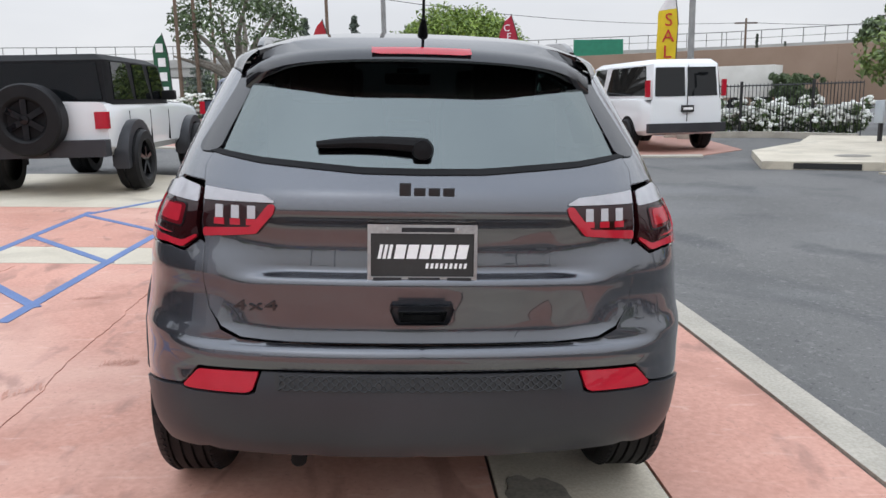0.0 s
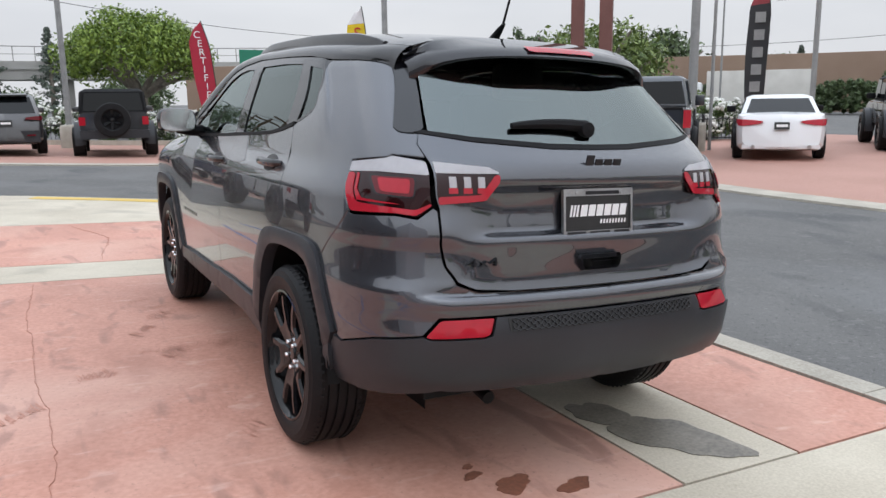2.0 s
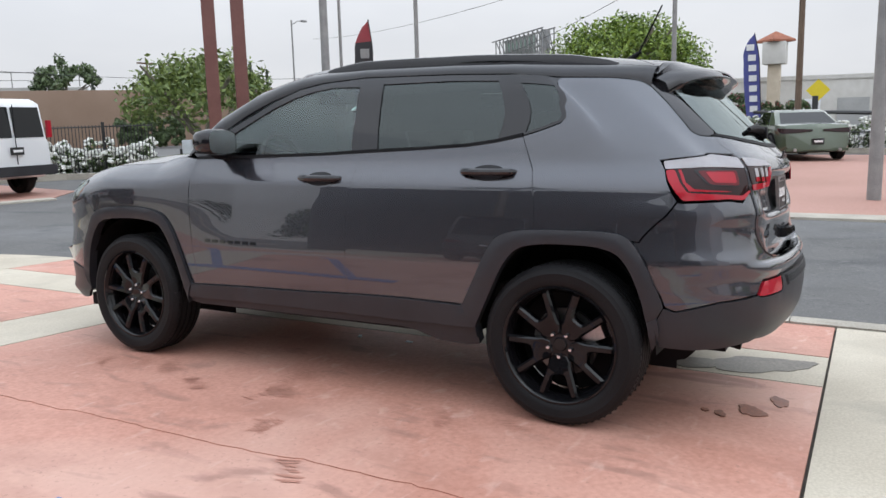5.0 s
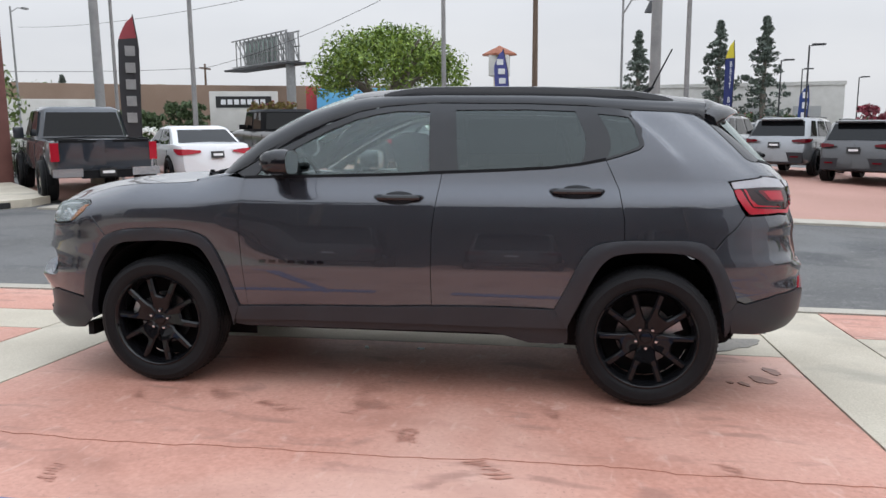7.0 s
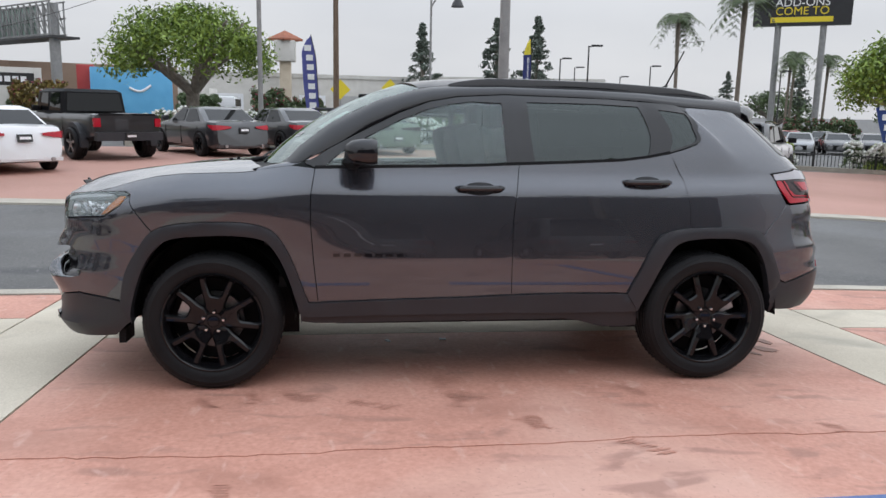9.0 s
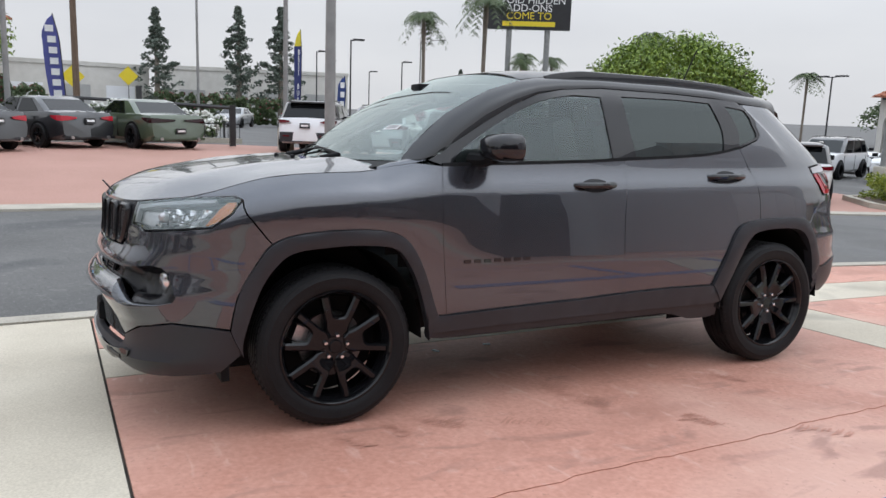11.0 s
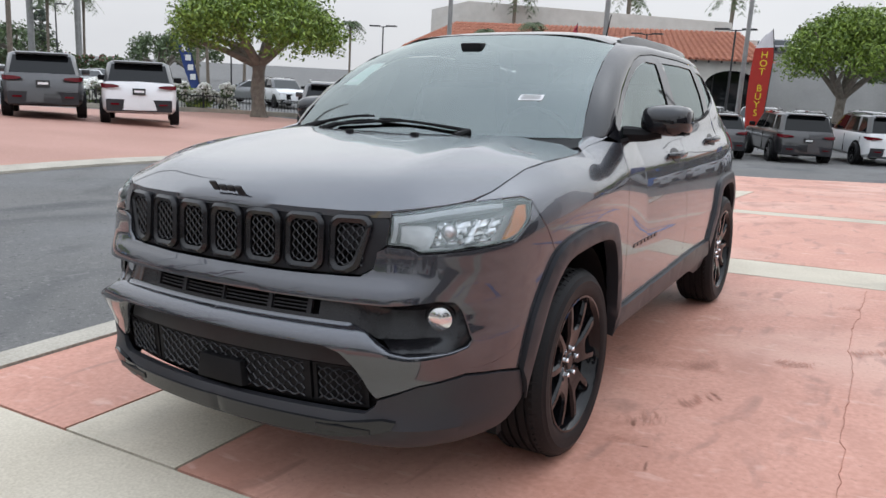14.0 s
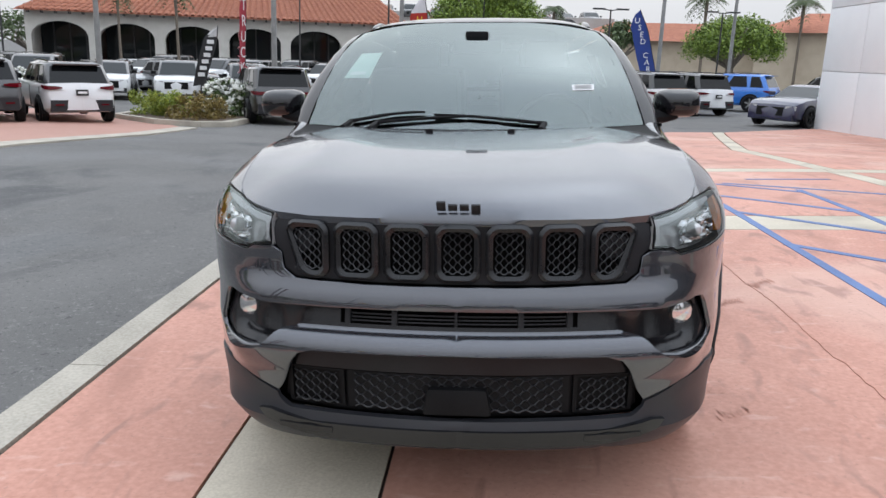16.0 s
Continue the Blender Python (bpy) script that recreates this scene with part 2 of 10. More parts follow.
def revolve(profile, axis="x", steps=32):
    """Verts and faces of a profile of (radius, along) swept round an axis through the origin."""
    vs, fs = [], []
    k = len(profile)
    for i in range(steps):
        a = 2 * math.pi * i / steps
        c, s = math.cos(a), math.sin(a)
        for r, h in profile:
            vs.append((h, r * c, r * s) if axis == "x" else ((r * c, h, r * s) if axis == "y" else (r * c, r * s, h)))
    for i in range(steps):
        j = (i + 1) % steps
        for q in range(k - 1):
            fs.append((i * k + q, i * k + q + 1, j * k + q + 1, j * k + q))
    return vs, fs


def tube(points, radius, sides=8, closed=False, ends=True):
    """Verts and faces of a round bar along points; radius may be a list."""
    pts = [Vector(p) for p in points]
    vs, fs = [], []
    n = len(pts)
    rad = radius if isinstance(radius, (list, tuple)) else [radius] * n
    up = Vector((0, 0, 1))
    for i, p in enumerate(pts):
        d = (pts[min(i + 1, n - 1)] - pts[max(i - 1, 0)]).normalized()
        side = d.cross(up)
        if side.length < 1e-3:
            side = d.cross(Vector((0, 1, 0)))
        side.normalize()
        top = side.cross(d)
        for k in range(sides):
            a = 2 * math.pi * k / sides
            vs.append(p + (side * math.cos(a) + top * math.sin(a)) * rad[i])
    for i in range(n - 1):
        for k in range(sides):
            q = (k + 1) % sides
            fs.append((i * sides + k, i * sides + q, (i + 1) * sides + q, (i + 1) * sides + k))
    if ends:
        fs.append(tuple(range(sides - 1, -1, -1)))
        fs.append(tuple((n - 1) * sides + k for k in range(sides)))
    return vs, fs


def join(*pieces):
    vs, fs = [], []
    for v, f in pieces:
        o = len(vs)
        vs += list(v)
        fs += [tuple(i + o for i in q) for q in f]
    return vs, fs


def moved(piece, m):
    return [m @ Vector(v) for v in piece[0]], piece[1]


def cuboid(x0, x1, y0, y1, z0, z1):
    vs = [(x0, y0, z0), (x1, y0, z0), (x1, y1, z0), (x0, y1, z0), (x0, y0, z1), (x1, y0, z1), (x1, y1, z1), (x0, y1, z1)]
    return vs, [(3, 2, 1, 0), (4, 5, 6, 7), (0, 1, 5, 4), (1, 2, 6, 5), (2, 3, 7, 6), (3, 0, 4, 7)]


def smooth_curve(xs, ys):
    """A smooth function through the points, without overshoot, for arrays."""
    xs, ys = np.array(xs, float), np.array(ys, float)
    d = np.diff(ys) / np.diff(xs)
    t = np.zeros_like(ys)
    t[0], t[-1] = d[0], d[-1]
    for i in range(1, len(xs) - 1):
        t[i] = 0 if d[i - 1] * d[i] <= 0 else 2 * d[i - 1] * d[i] / (d[i - 1] + d[i])

    def f(x):
        x = np.clip(np.asarray(x, float), xs[0], xs[-1])
        i = np.clip(np.searchsorted(xs, x) - 1, 0, len(xs) - 2)
        h = xs[i + 1] - xs[i]
        s = (x - xs[i]) / h
        return (2 * s**3 - 3 * s**2 + 1) * ys[i] + (s**3 - 2 * s**2 + s) * h * t[i] + (-2 * s**3 + 3 * s**2) * ys[i + 1] + (s**3 - s**2) * h * t[i + 1]

    return f


def inside(px, py, poly):
    """Even-odd test of arrays of points against a polygon."""
    res = np.zeros(len(px), bool)
    q = np.array(poly)
    for (x0, y0), (x1, y1) in zip(q, np.roll(q, -1, 0)):
        hit = ((y0 > py) != (y1 > py)) & (px < (x1 - x0) * (py - y0) / ((y1 - y0) or 1e-12) + x0)
        res ^= hit
    return res


def inset(poly, d):
    """The polygon moved inwards by d."""
    q = np.array(poly, float)
    area = 0.5 * np.sum(q[:, 0] * np.roll(q[:, 1], -1) - np.roll(q[:, 0], -1) * q[:, 1])
    sgn = 1 if area > 0 else -1
    out = []
    for i in range(len(q)):
        a, b, c = q[i - 1], q[i], q[(i + 1) % len(q)]
        e, f = b - a, c - b
        e, f = e / (np.linalg.norm(e) + 1e-9), f / (np.linalg.norm(f) + 1e-9)
        n1, n2 = np.array([-e[1], e[0]]) * sgn, np.array([-f[1], f[0]]) * sgn
        m = n1 + n2
        k = max(m @ m / 2, 0.35)
        out.append(b + m / k * d)
    return [tuple(p) for p in out]


def rounded(poly, r=0.02, steps=4, keep=()):
    """The polygon with its corners rounded, but for those in keep."""
    q = [np.array(p, float) for p in poly]
    out = []
    for i, b in enumerate(q):
        a, c = q[i - 1], q[(i + 1) % len(q)]
        la, lc = np.linalg.norm(a - b), np.linalg.norm(c - b)
        k = min(r, la * 0.45, lc * 0.45)
        if i in keep or k < 1e-4:
            out.append(tuple(b))
            continue
        p0, p2 = b + (a - b) / la * k, b + (c - b) / lc * k
        for s in np.linspace(0, 1, steps):
            out.append(tuple((1 - s) ** 2 * p0 + 2 * s * (1 - s) * b + s * s * p2))
    return out


from mathutils.geometry import delaunay_2d_cdt
from mathutils.kdtree import KDTree


def filled(poly, step, holes=()):
    """Triangles of a polygon with holes, over a regular grid of inner points. Returns points, triangles and the outline loops."""
    pts, edges, loops = [], [], []
    for loop in (poly, *holes):
        dense = []
        for (ax, ay), (bx, by) in zip(loop, list(loop[1:]) + [loop[0]]):
            k = max(1, int(math.hypot(bx - ax, by - ay) / step + 0.5))
            dense += [(ax + (bx - ax) * i / k, ay + (by - ay) * i / k) for i in range(k)]
        o = len(pts)
        pts += dense
        edges += [(o + i, o + (i + 1) % len(dense)) for i in range(len(dense))]
    border = np.array(pts)
    lo, hi = border.min(0), border.max(0)
    gx, gy = np.meshgrid(np.arange(lo[0] + step / 2, hi[0], step), np.arange(lo[1] + step / 2, hi[1], step))
    gx, gy = gx.ravel(), gy.ravel()
    ok = inside(gx, gy, poly)
    for h in holes:
        ok &= ~inside(gx, gy, h)
    gx, gy = gx[ok], gy[ok]
    if len(gx):
        near = np.full(len(gx), 9.0)
        for b in border:
            near = np.minimum(near, (gx - b[0]) ** 2 + (gy - b[1]) ** 2)
        far = near > (0.45 * step) ** 2
        gx, gy = gx[far], gy[far]
    every = [Vector(p) for p in pts] + [Vector((a, b)) for a, b in zip(gx, gy)]
    v, _, f, _, _, _ = delaunay_2d_cdt(every, edges, [], 0, 1e-6)
    v = np.array([tuple(p) for p in v])
    f = np.array([t for t in f if len(t) == 3])
    c = v[f].mean(1)
    ok = inside(c[:, 0], c[:, 1], poly)
    for h in holes:
        ok &= ~inside(c[:, 0], c[:, 1], h)
    f = f[ok]
    a, b, d = v[f[:, 0]], v[f[:, 1]], v[f[:, 2]]
    turn = (b[:, 0] - a[:, 0]) * (d[:, 1] - a[:, 1]) - (b[:, 1] - a[:, 1]) * (d[:, 0] - a[:, 0])
    f[turn < 0] = f[turn < 0][:, ::-1]
    return v, f


def rim_edges(faces):
    """The directed edges that only one face has."""
    seen = {}
    for t in faces:
        for i in range(len(t)):
            a, b = int(t[i]), int(t[(i + 1) % len(t)])
            seen[(a, b)] = True
    return [(a, b) for a, b in seen if (b, a) not in seen]


_words = {}


def lettering(text, size, depth=0.004):
    """Verts and faces of a word in the built-in font, in the x-z plane, centred."""
    if text not in _words:
        cu = bpy.data.curves.new("word", "FONT")
        cu.body, cu.size, cu.extrude = text, 1.0, 0.01
        cu.align_x, cu.align_y, cu.resolution_u = "CENTER", "CENTER", 3
        ob = bpy.data.objects.new("word", cu)
        scene.collection.objects.link(ob)
        me = bpy.data.meshes.new_from_object(ob.evaluated_get(bpy.context.evaluated_depsgraph_get()))
        _words[text] = [tuple(v.co) for v in me.vertices], [tuple(p.vertices) for p in me.polygons]
        bpy.data.objects.remove(ob)
        bpy.data.curves.remove(cu)
        bpy.data.meshes.remove(me)
    vs, fs = _words[text]
    return [(x * size, -z * depth / 0.01, y * size) for x, y, z in vs], fs


for _w in list("ABCDEFHILNORSTUKY") + ["4", "x", "AVOID HIDDEN", "ADD-ONS", "COME TO"]:
    lettering(_w, 1.0)

# ---- ground ----
_side = smooth_curve([-14, -6, 2.0, 4.0, 12, 20, 60], [0.34, 0.24, -0.08, -0.12, -0.05, 0.04, 0.04])
_back = smooth_curve([-60, -42, -28, -18, -8, -3, 0], [-1.15, -1.1, -0.95, -0.7, -0.2, -0.02, 0.0])


def gz(x, y):
    """Height of the paving."""
    return float(_side(x) + _back(y))


ASPHALT = surface("worn_asphalt", (0.082, 0.080, 0.077), (0.150, 0.146, 0.140), 0.5, 130, 0.82, 0.1, 0.6, detail=8, stains=(((0.17, 0.172, 0.172), 0.35, 0.52, 0.66, 0.5, (1, 1, 1)), ((0.05, 0.052, 0.056), 0.9, 0.56, 0.70, 0.7, (1, 0.5, 1)), ((0.21, 0.205, 0.195), 9.0, 0.60, 0.72, 0.45, (1, 1, 1)), ((0.26, 0.255, 0.245), 38.0, 0.60, 0.68, 0.5, (1, 1, 1)), ((0.03, 0.03, 0.032), 30.0, 0.60, 0.68, 0.55, (1.1, 1, 1))))
PINK = surface("salmon_stained_concrete", (0.465, 0.215, 0.155), (0.62, 0.32, 0.245), 0.9, 40, 0.62, 0.14, 0.12, detail=9, stains=(((0.66, 0.42, 0.34), 0.45, 0.48, 0.66, 0.7, (1, 1, 1)), ((0.34, 0.155, 0.11), 1.7, 0.54, 0.70, 0.62, (1, 0.6, 1)), ((0.27, 0.14, 0.11), 6.0, 0.575, 0.68, 0.55, (1, 0.35, 1)), ((0.24, 0.12, 0.09), 55.0, 0.62, 0.70, 0.35, (1, 1, 1)), ((0.72, 0.50, 0.43), 14.0, 0.60, 0.74, 0.4, (0.4, 1, 1))))
GREYCON = surface("broom_finished_concrete", (0.44, 0.385, 0.30), (0.62, 0.56, 0.455), 1.1, 90, 0.8, 0.1, 0.3, detail=9, stains=(((0.30, 0.27, 0.22), 1.3, 0.55, 0.72, 0.6, (1, 1, 1)),))
KERBCON = surface("weathered_kerb_concrete", (0.33, 0.30, 0.25), (0.50, 0.46, 0.39), 2.5, 60, 0.85, 0.1, 0.4, detail=9)
FARPINK = surface("faded_salmon_lot_paving", (0.36, 0.19, 0.145), (0.46, 0.26, 0.21), 0.35, 30, 0.75, 0.1, 0.1, detail=8)
BLUE_LINE = surface("worn_blue_line_paint", (0.07, 0.13, 0.30), (0.13, 0.21, 0.42), 4, 90, 0.6, 0.1, 0.1)
YELLOW_LINE = surface("worn_yellow_line_paint", (0.55, 0.36, 0.05), (0.66, 0.46, 0.10), 4, 90, 0.6, 0.1, 0.1)
STAIN = surface("oil_stained_concrete", (0.13, 0.115, 0.095), (0.27, 0.24, 0.20), 7, 60, 0.5, 0.15, 0.1)
DRIP = surface("dark_drip_on_salmon_concrete", (0.17, 0.07, 0.045), (0.30, 0.12, 0.075), 9, 60, 0.45, 0.1, 0.05)
SCUFF = surface("tyre_scuff_on_salmon_concrete", (0.34, 0.135, 0.09), (0.50, 0.215, 0.145), 25, 90, 0.65, 0.1, 0.05)
JOINT = surface("dirt_in_paving_joint", (0.03, 0.026, 0.022), (0.07, 0.06, 0.05), 8, 60, 0.9, 0.05, 0.1)


def sheet(name, xs, ys, drop, mat, label, category, kind="structure", keep=None):
    vs = [(x, y, gz(x, y) - drop) for y in ys for x in xs]
    n = len(xs)
    fs = [(j * n + i, j * n + i + 1, (j + 1) * n + i + 1, (j + 1) * n + i) for j in range(len(ys) - 1) for i in range(n - 1)]
    return tagged(part_py(name, vs, fs, mat), label, category, kind=kind)


_far = [-1500, -600, -250, -120, -70]
sheet("ground", _far + list(np.arange(-45, 61, 1.5)) + [80, 130, 250, 600, 1500],
      _far + list(np.arange(-45, 61, 1.5)) + [80, 130, 250, 600, 1500], 0.035, ASPHALT,
      "worn grey asphalt driveway between the car lots", "asphalt")


def slab(name, poly, mat, parent, top=0.0, depth=0.12, step=0.6, label="", edge=0.006, holes=()):
    """A paving slab over the ground with a bevelled edge."""
    v, f = filled(poly, step, holes)
    top_v = [(x, y, gz(x, y) + top) for x, y in v]
    ring = rim_edges(f)
    vs, fs = list(top_v), [tuple(t) for t in f]
    low = {}
    for a, b in ring:
        for i in (a, b):
            if i not in low:
                low[i] = len(vs)
                x, y, z = top_v[i]
                vs.append((x, y, z - depth))
        fs.append((b, a, low[a], low[b]))
    return part_py(name, vs, fs, mat, parent, label, smooth=False)


def rect(x0, x1, y0, y1):
    return [(x0, y0), (x1, y0), (x1, y1), (x0, y1)]


J = 0.007  # half joint
apron = root("pavement", pose(0, 0, 0), "salmon stained concrete apron with pale concrete bands", "pavement", kind="structure")
bands_y = [(-7.05, -6.6), (-2.92, -2.29), (2.20, 2.90)]
rows_y = [(-11.0, -7.05), (-6.6, -2.92), (-2.29, 2.20), (2.90, 5.4)]
for y0, y1 in rows_y:
    cells = [(-16, -9.4), (-9.4, -4.95), (-4.65, 0.27)] if y0 < -2.5 else [(-16, -9.4), (-9.4, -4.75), (-4.75, 0.27)]
    for x0, x1 in cells:
        slab("slab", rect(x0 + J, x1 - J, y0 + J, y1 - J), PINK, apron)
    slab("slab", rect(0.27 + J, 0.90 - J, y0 + J, y1 - J), GREYCON, apron)
    slab("slab", rect(0.90 + J, 1.74 - J, y0 + J, y1 - J), PINK, apron)
for y0, y1 in bands_y:
    for x0, x1 in ((-16, -9.4), (-9.4, -4.75), (-4.75, 1.74)):
        slab("slab", rect(x0 + J, x1 - J, y0 + J, y1 - J), GREYCON, apron)
slab("slab", rect(-4.95 + J, -4.65 - J, -11 + J, -7.05 - J), GREYCON, apron)
slab("slab", rect(-4.95 + J, -4.65 - J, -6.6 + J, -2.92 - J), GREYCON, apron)
# the apron runs on towards the white building
slab("slab", [(-16, -23.1), (-12.5, -23.05), (-10.6, -22.6), (-6.78, -19.1), (-4.96, -11 - J), (-16, -11 - J)], PINK, apron, step=1.0)
slab("slab", [(-6.74, -19.1), (-6.40, -18.95), (-4.65, -11 - J), (-4.94, -11 - J)], GREYCON, apron, step=1.0)
slab("slab", [(-6.37, -18.95), (1.74 - J, -17.0), (1.74 - J, -11 - J), (-4.62, -11 - J)], PINK, apron, step=1.0)
# pale concrete nose that curves round to the driveway
nose = [(-16, 5.4 + J), (1.74 - J, 5.4 + J)]
nose += [(1.74 - 0.9 * (1 - math.cos(a)), 5.4 + 2.0 * math.sin(a)) for a in np.linspace(0, math.pi / 2, 8)]
nose += [(-1.5, 8.6), (-4.0, 9.4), (-16, 9.8)]
slab("slab", nose, GREYCON, apron)
bed_x, bed_y = list(np.arange(-16, 1.7, 0.8)) + [1.72], list(np.arange(-11, 5.5, 0.8)) + [5.41]
vs = [(x, y, gz(x, y) - 0.016) for y in bed_y for x in bed_x]
nb = len(bed_x)
part_py("joint_bed", vs, [(j * nb + i, j * nb + i + 1, (j + 1) * nb + i + 1, (j + 1) * nb + i) for j in range(len(bed_y) - 1) for i in range(nb - 1)], JOINT, apron, smooth=False)

kerb = root("kerb", pose(0, 0, 0), "pale worn concrete kerb along the asphalt", "kerb", kind="structure")
for k, y0 in enumerate(np.arange(-17, 5.2, 3.0)):
    y1 = min(y0 + 3.0, 5.4)
    slab("kerb_stone", rect(1.745, 1.93, y0 + 0.004, y1 - 0.004), KERBCON, kerb, top=0.012, depth=0.1, step=0.3)
# far edge of the driveway
far_kerb = root("kerb", pose(0, 0, 0), "low pale concrete gutter along the far lot", "kerb", kind="structure")


def ribbon(name, pts, width, mat, parent, top=0.0, depth=0.06, label=""):
    """A flat strip along a line on the ground."""
    p = np.array(pts, float)
    left, right = [], []
    for i in range(len(p)):
        d = p[min(i + 1, len(p) - 1)] - p[max(i - 1, 0)]
        d /= np.linalg.norm(d)
        n = np.array([-d[1], d[0]]) * width / 2
        left.append(tuple(p[i] + n)), right.append(tuple(p[i] - n))
    return slab(name, right + left[::-1], mat, parent, top, depth, step=1.0, label=label)


lot = root("pavement", pose(0, 0, 0), "faded salmon concrete of the display lots", "pavement", kind="structure")
slab("lot_paving", [(8.7, -8.6), (8.5, 4.0), (9.2, 8.4), (9.75, 9.3), (12.9, 12.5), (15, 14), (23.5, 14.0), (24.2, 2), (24, -8), (24.5, -22.5), (12.0, -21.0), (8.6, -16.8), (8.35, -13.0)], FARPINK, lot, top=-0.02, step=1.5)
slab("lot_paving", [(-20, 17.6), (-6, 17.0), (2, 15.8), (7.4, 14.0), (8.9, 15.2), (9.8, 20), (8, 26), (-6, 28), (-20, 29)], FARPINK, lot, top=-0.02, step=1.5)
ribbon("gutter", [(8.3, -16.6), (8.05, -13.0), (8.4, -8.6), (8.35, -4), (8.2, 0), (8.3, 4), (8.8, 9)], 0.5, KERBCON, far_kerb, top=0.0)
ribbon("gutter", [(-20, 17.4), (-6, 16.8), (2, 15.6), (7.3, 13.8)], 0.5, KERBCON, far_kerb, top=0.0)

# ---- the grey crossover on the apron ----
CAR = pose(-0.016, 0, 0.0, 0, 2.29, -0.4)
car = root("parked_crossover", CAR, "granite grey compact crossover with black roof, wheels and cladding", "car")

_w = smooth_curve([0.20, 0.30, 0.40, 0.50, 0.65, 0.80, 0.92, 1.00, 1.06, 1.12, 1.17, 1.22, 1.30, 1.40, 1.48, 1.56],
                  [0.800, 0.850, 0.872, 0.882, 0.893, 0.902, 0.908, 0.905, 0.893, 0.872, 0.848, 0.824, 0.788, 0.742, 0.700, 0.640])
# how far the shoulder above the crease leans in along the doors
_lean = smooth_curve([0.20, 0.65, 0.70, 0.80, 0.90, 0.985, 1.02, 1.04, 1.08, 1.12, 1.17, 1.22, 1.30, 1.40, 1.48, 1.56],
                     [0.0, 0.0, 0.004, 0.016, 0.0295, 0.038, 0.041, 0.045, 0.056, 0.060, 0.050, 0.040, 0.030, 0.020, 0.008, 0.0])
_yr = smooth_curve([0.20, 0.36, 0.46, 0.58, 0.66, 0.72, 0.77, 0.86, 0.90, 1.00, 1.08, 1.12, 1.18, 1.22, 1.35, 1.50, 1.56],
                   [-1.98, -2.10, -2.165, -2.175, -2.16, -2.165, -2.14, -2.125, -2.13, -2.105, -2.098, -2.085, -2.03, -1.988, -1.84, -1.665, -1.60])
_yf = smooth_curve([0.20, 0.28, 0.34, 0.45, 0.55, 0.60, 0.66, 0.72, 0.78, 0.85, 0.90, 0.96, 1.00, 1.06, 1.15],
                   [2.11, 2.195, 2.212, 2.22, 2.225, 2.225, 2.205, 2.19, 2.19, 2.18, 2.178, 2.176, 2.162, 2.10, 1.95])
_CX = np.array([0, 0.30, 0.55, 0.70, 0.805, 0.868, 0.897, 0.905, 0.907, 0.906, 0.910, 0.898, 0.850, 0.745, 0.595, 0.30, 0]) / 0.905
_CY = np.array([0, 0.012, 0.05, 0.115, 0.235, 0.46, -1.318, -0.6, 0, 0.7, 1.30, -0.56, -0.335, -0.165, -0.075, -0.018, 0])
_zt = smooth_curve([0.8, 1.2, 1.47, 1.69, 1.90, 2.1], [1.13, 1.112, 1.10, 1.06, 1.005, 0.99])


def _spline(ctrl, u, mirror):
    i = np.clip(np.floor(u).astype(int), 0, 15)
    s = u - i
    pad = [ctrl[1] * mirror, *ctrl, ctrl[-2] * mirror]
    pad = np.array(np.broadcast_arrays(*pad))
    k = np.arange(len(u))
    p0, p1, p2, p3 = pad[i, k], pad[i + 1, k], pad[i + 2, k], pad[i + 3, k]
    return 0.5 * (2 * p1 + (p2 - p0) * s + (2 * p0 - 5 * p1 + 4 * p2 - p3) * s**2 + (3 * p1 - p0 - 3 * p2 + p3) * s**3)


def skin_raw(u, z):
    """The car's outer skin: u runs from the middle of the tail (0) round the side to the middle of the nose (16)."""
    u, z = np.atleast_1d(u).astype(float), np.atleast_1d(z).astype(float)
    w, yr, yf = _w(z), _yr(z), _yf(z)
    xs = [c * w for c in _CX]
    # high up the raked tail pushes the end of the side forwards
    end = _CY[6] + 0.04 * np.log1p(np.exp((yr + 0.56 - _CY[6]) / 0.04))
    ys = [yr + c for c in _CY[:6]] + [end] + [0 * z + c for c in _CY[7:11]] + [yf + c for c in _CY[11:]]
    x = _spline(xs, u, -1)
    y = _spline(ys, u, 1)
    x = np.maximum(x, 0)
    x = x * (1 - _lean(z) / w * np.clip((1.25 - y) / 0.75, 0, 1) ** 1.3)
    top = _zt(y)
    over = np.clip((z - (top - 0.15)) / 0.15, 0, 1.2) ** 2
    x = x - 0.085 * over * np.clip((y - 0.80) / 0.3, 0, 1) * np.clip(x / 0.6, 0, 1)
    return np.stack([x, y, z], -1)


_ut = np.linspace(0, 16, 641)
_ref = skin_raw(_ut, np.full(641, 0.7))
_arc = np.r_[0, np.cumsum(np.hypot(*np.diff(_ref[:, :2], axis=0).T))]


def skin(U, z, off=0.0):
    """Points of the skin by length round it and height, moved outwards by off."""
    U, z = np.atleast_1d(U).astype(float), np.atleast_1d(z).astype(float)
    u = np.interp(U, _arc, _ut)
    p = skin_raw(u, z)
    if np.any(off != 0):
        e = 0.02
        du = skin_raw(np.clip(u + e, 0, 16), z) - skin_raw(np.clip(u - e, 0, 16), z)
        dz = skin_raw(u, z + 0.006) - skin_raw(u, z - 0.006)
        n = np.cross(du, dz)
        n /= np.linalg.norm(n, axis=1)[:, None] + 1e-9
        p = p + n * (np.asarray(off).reshape(-1, 1) if np.ndim(off) else off)
    return p


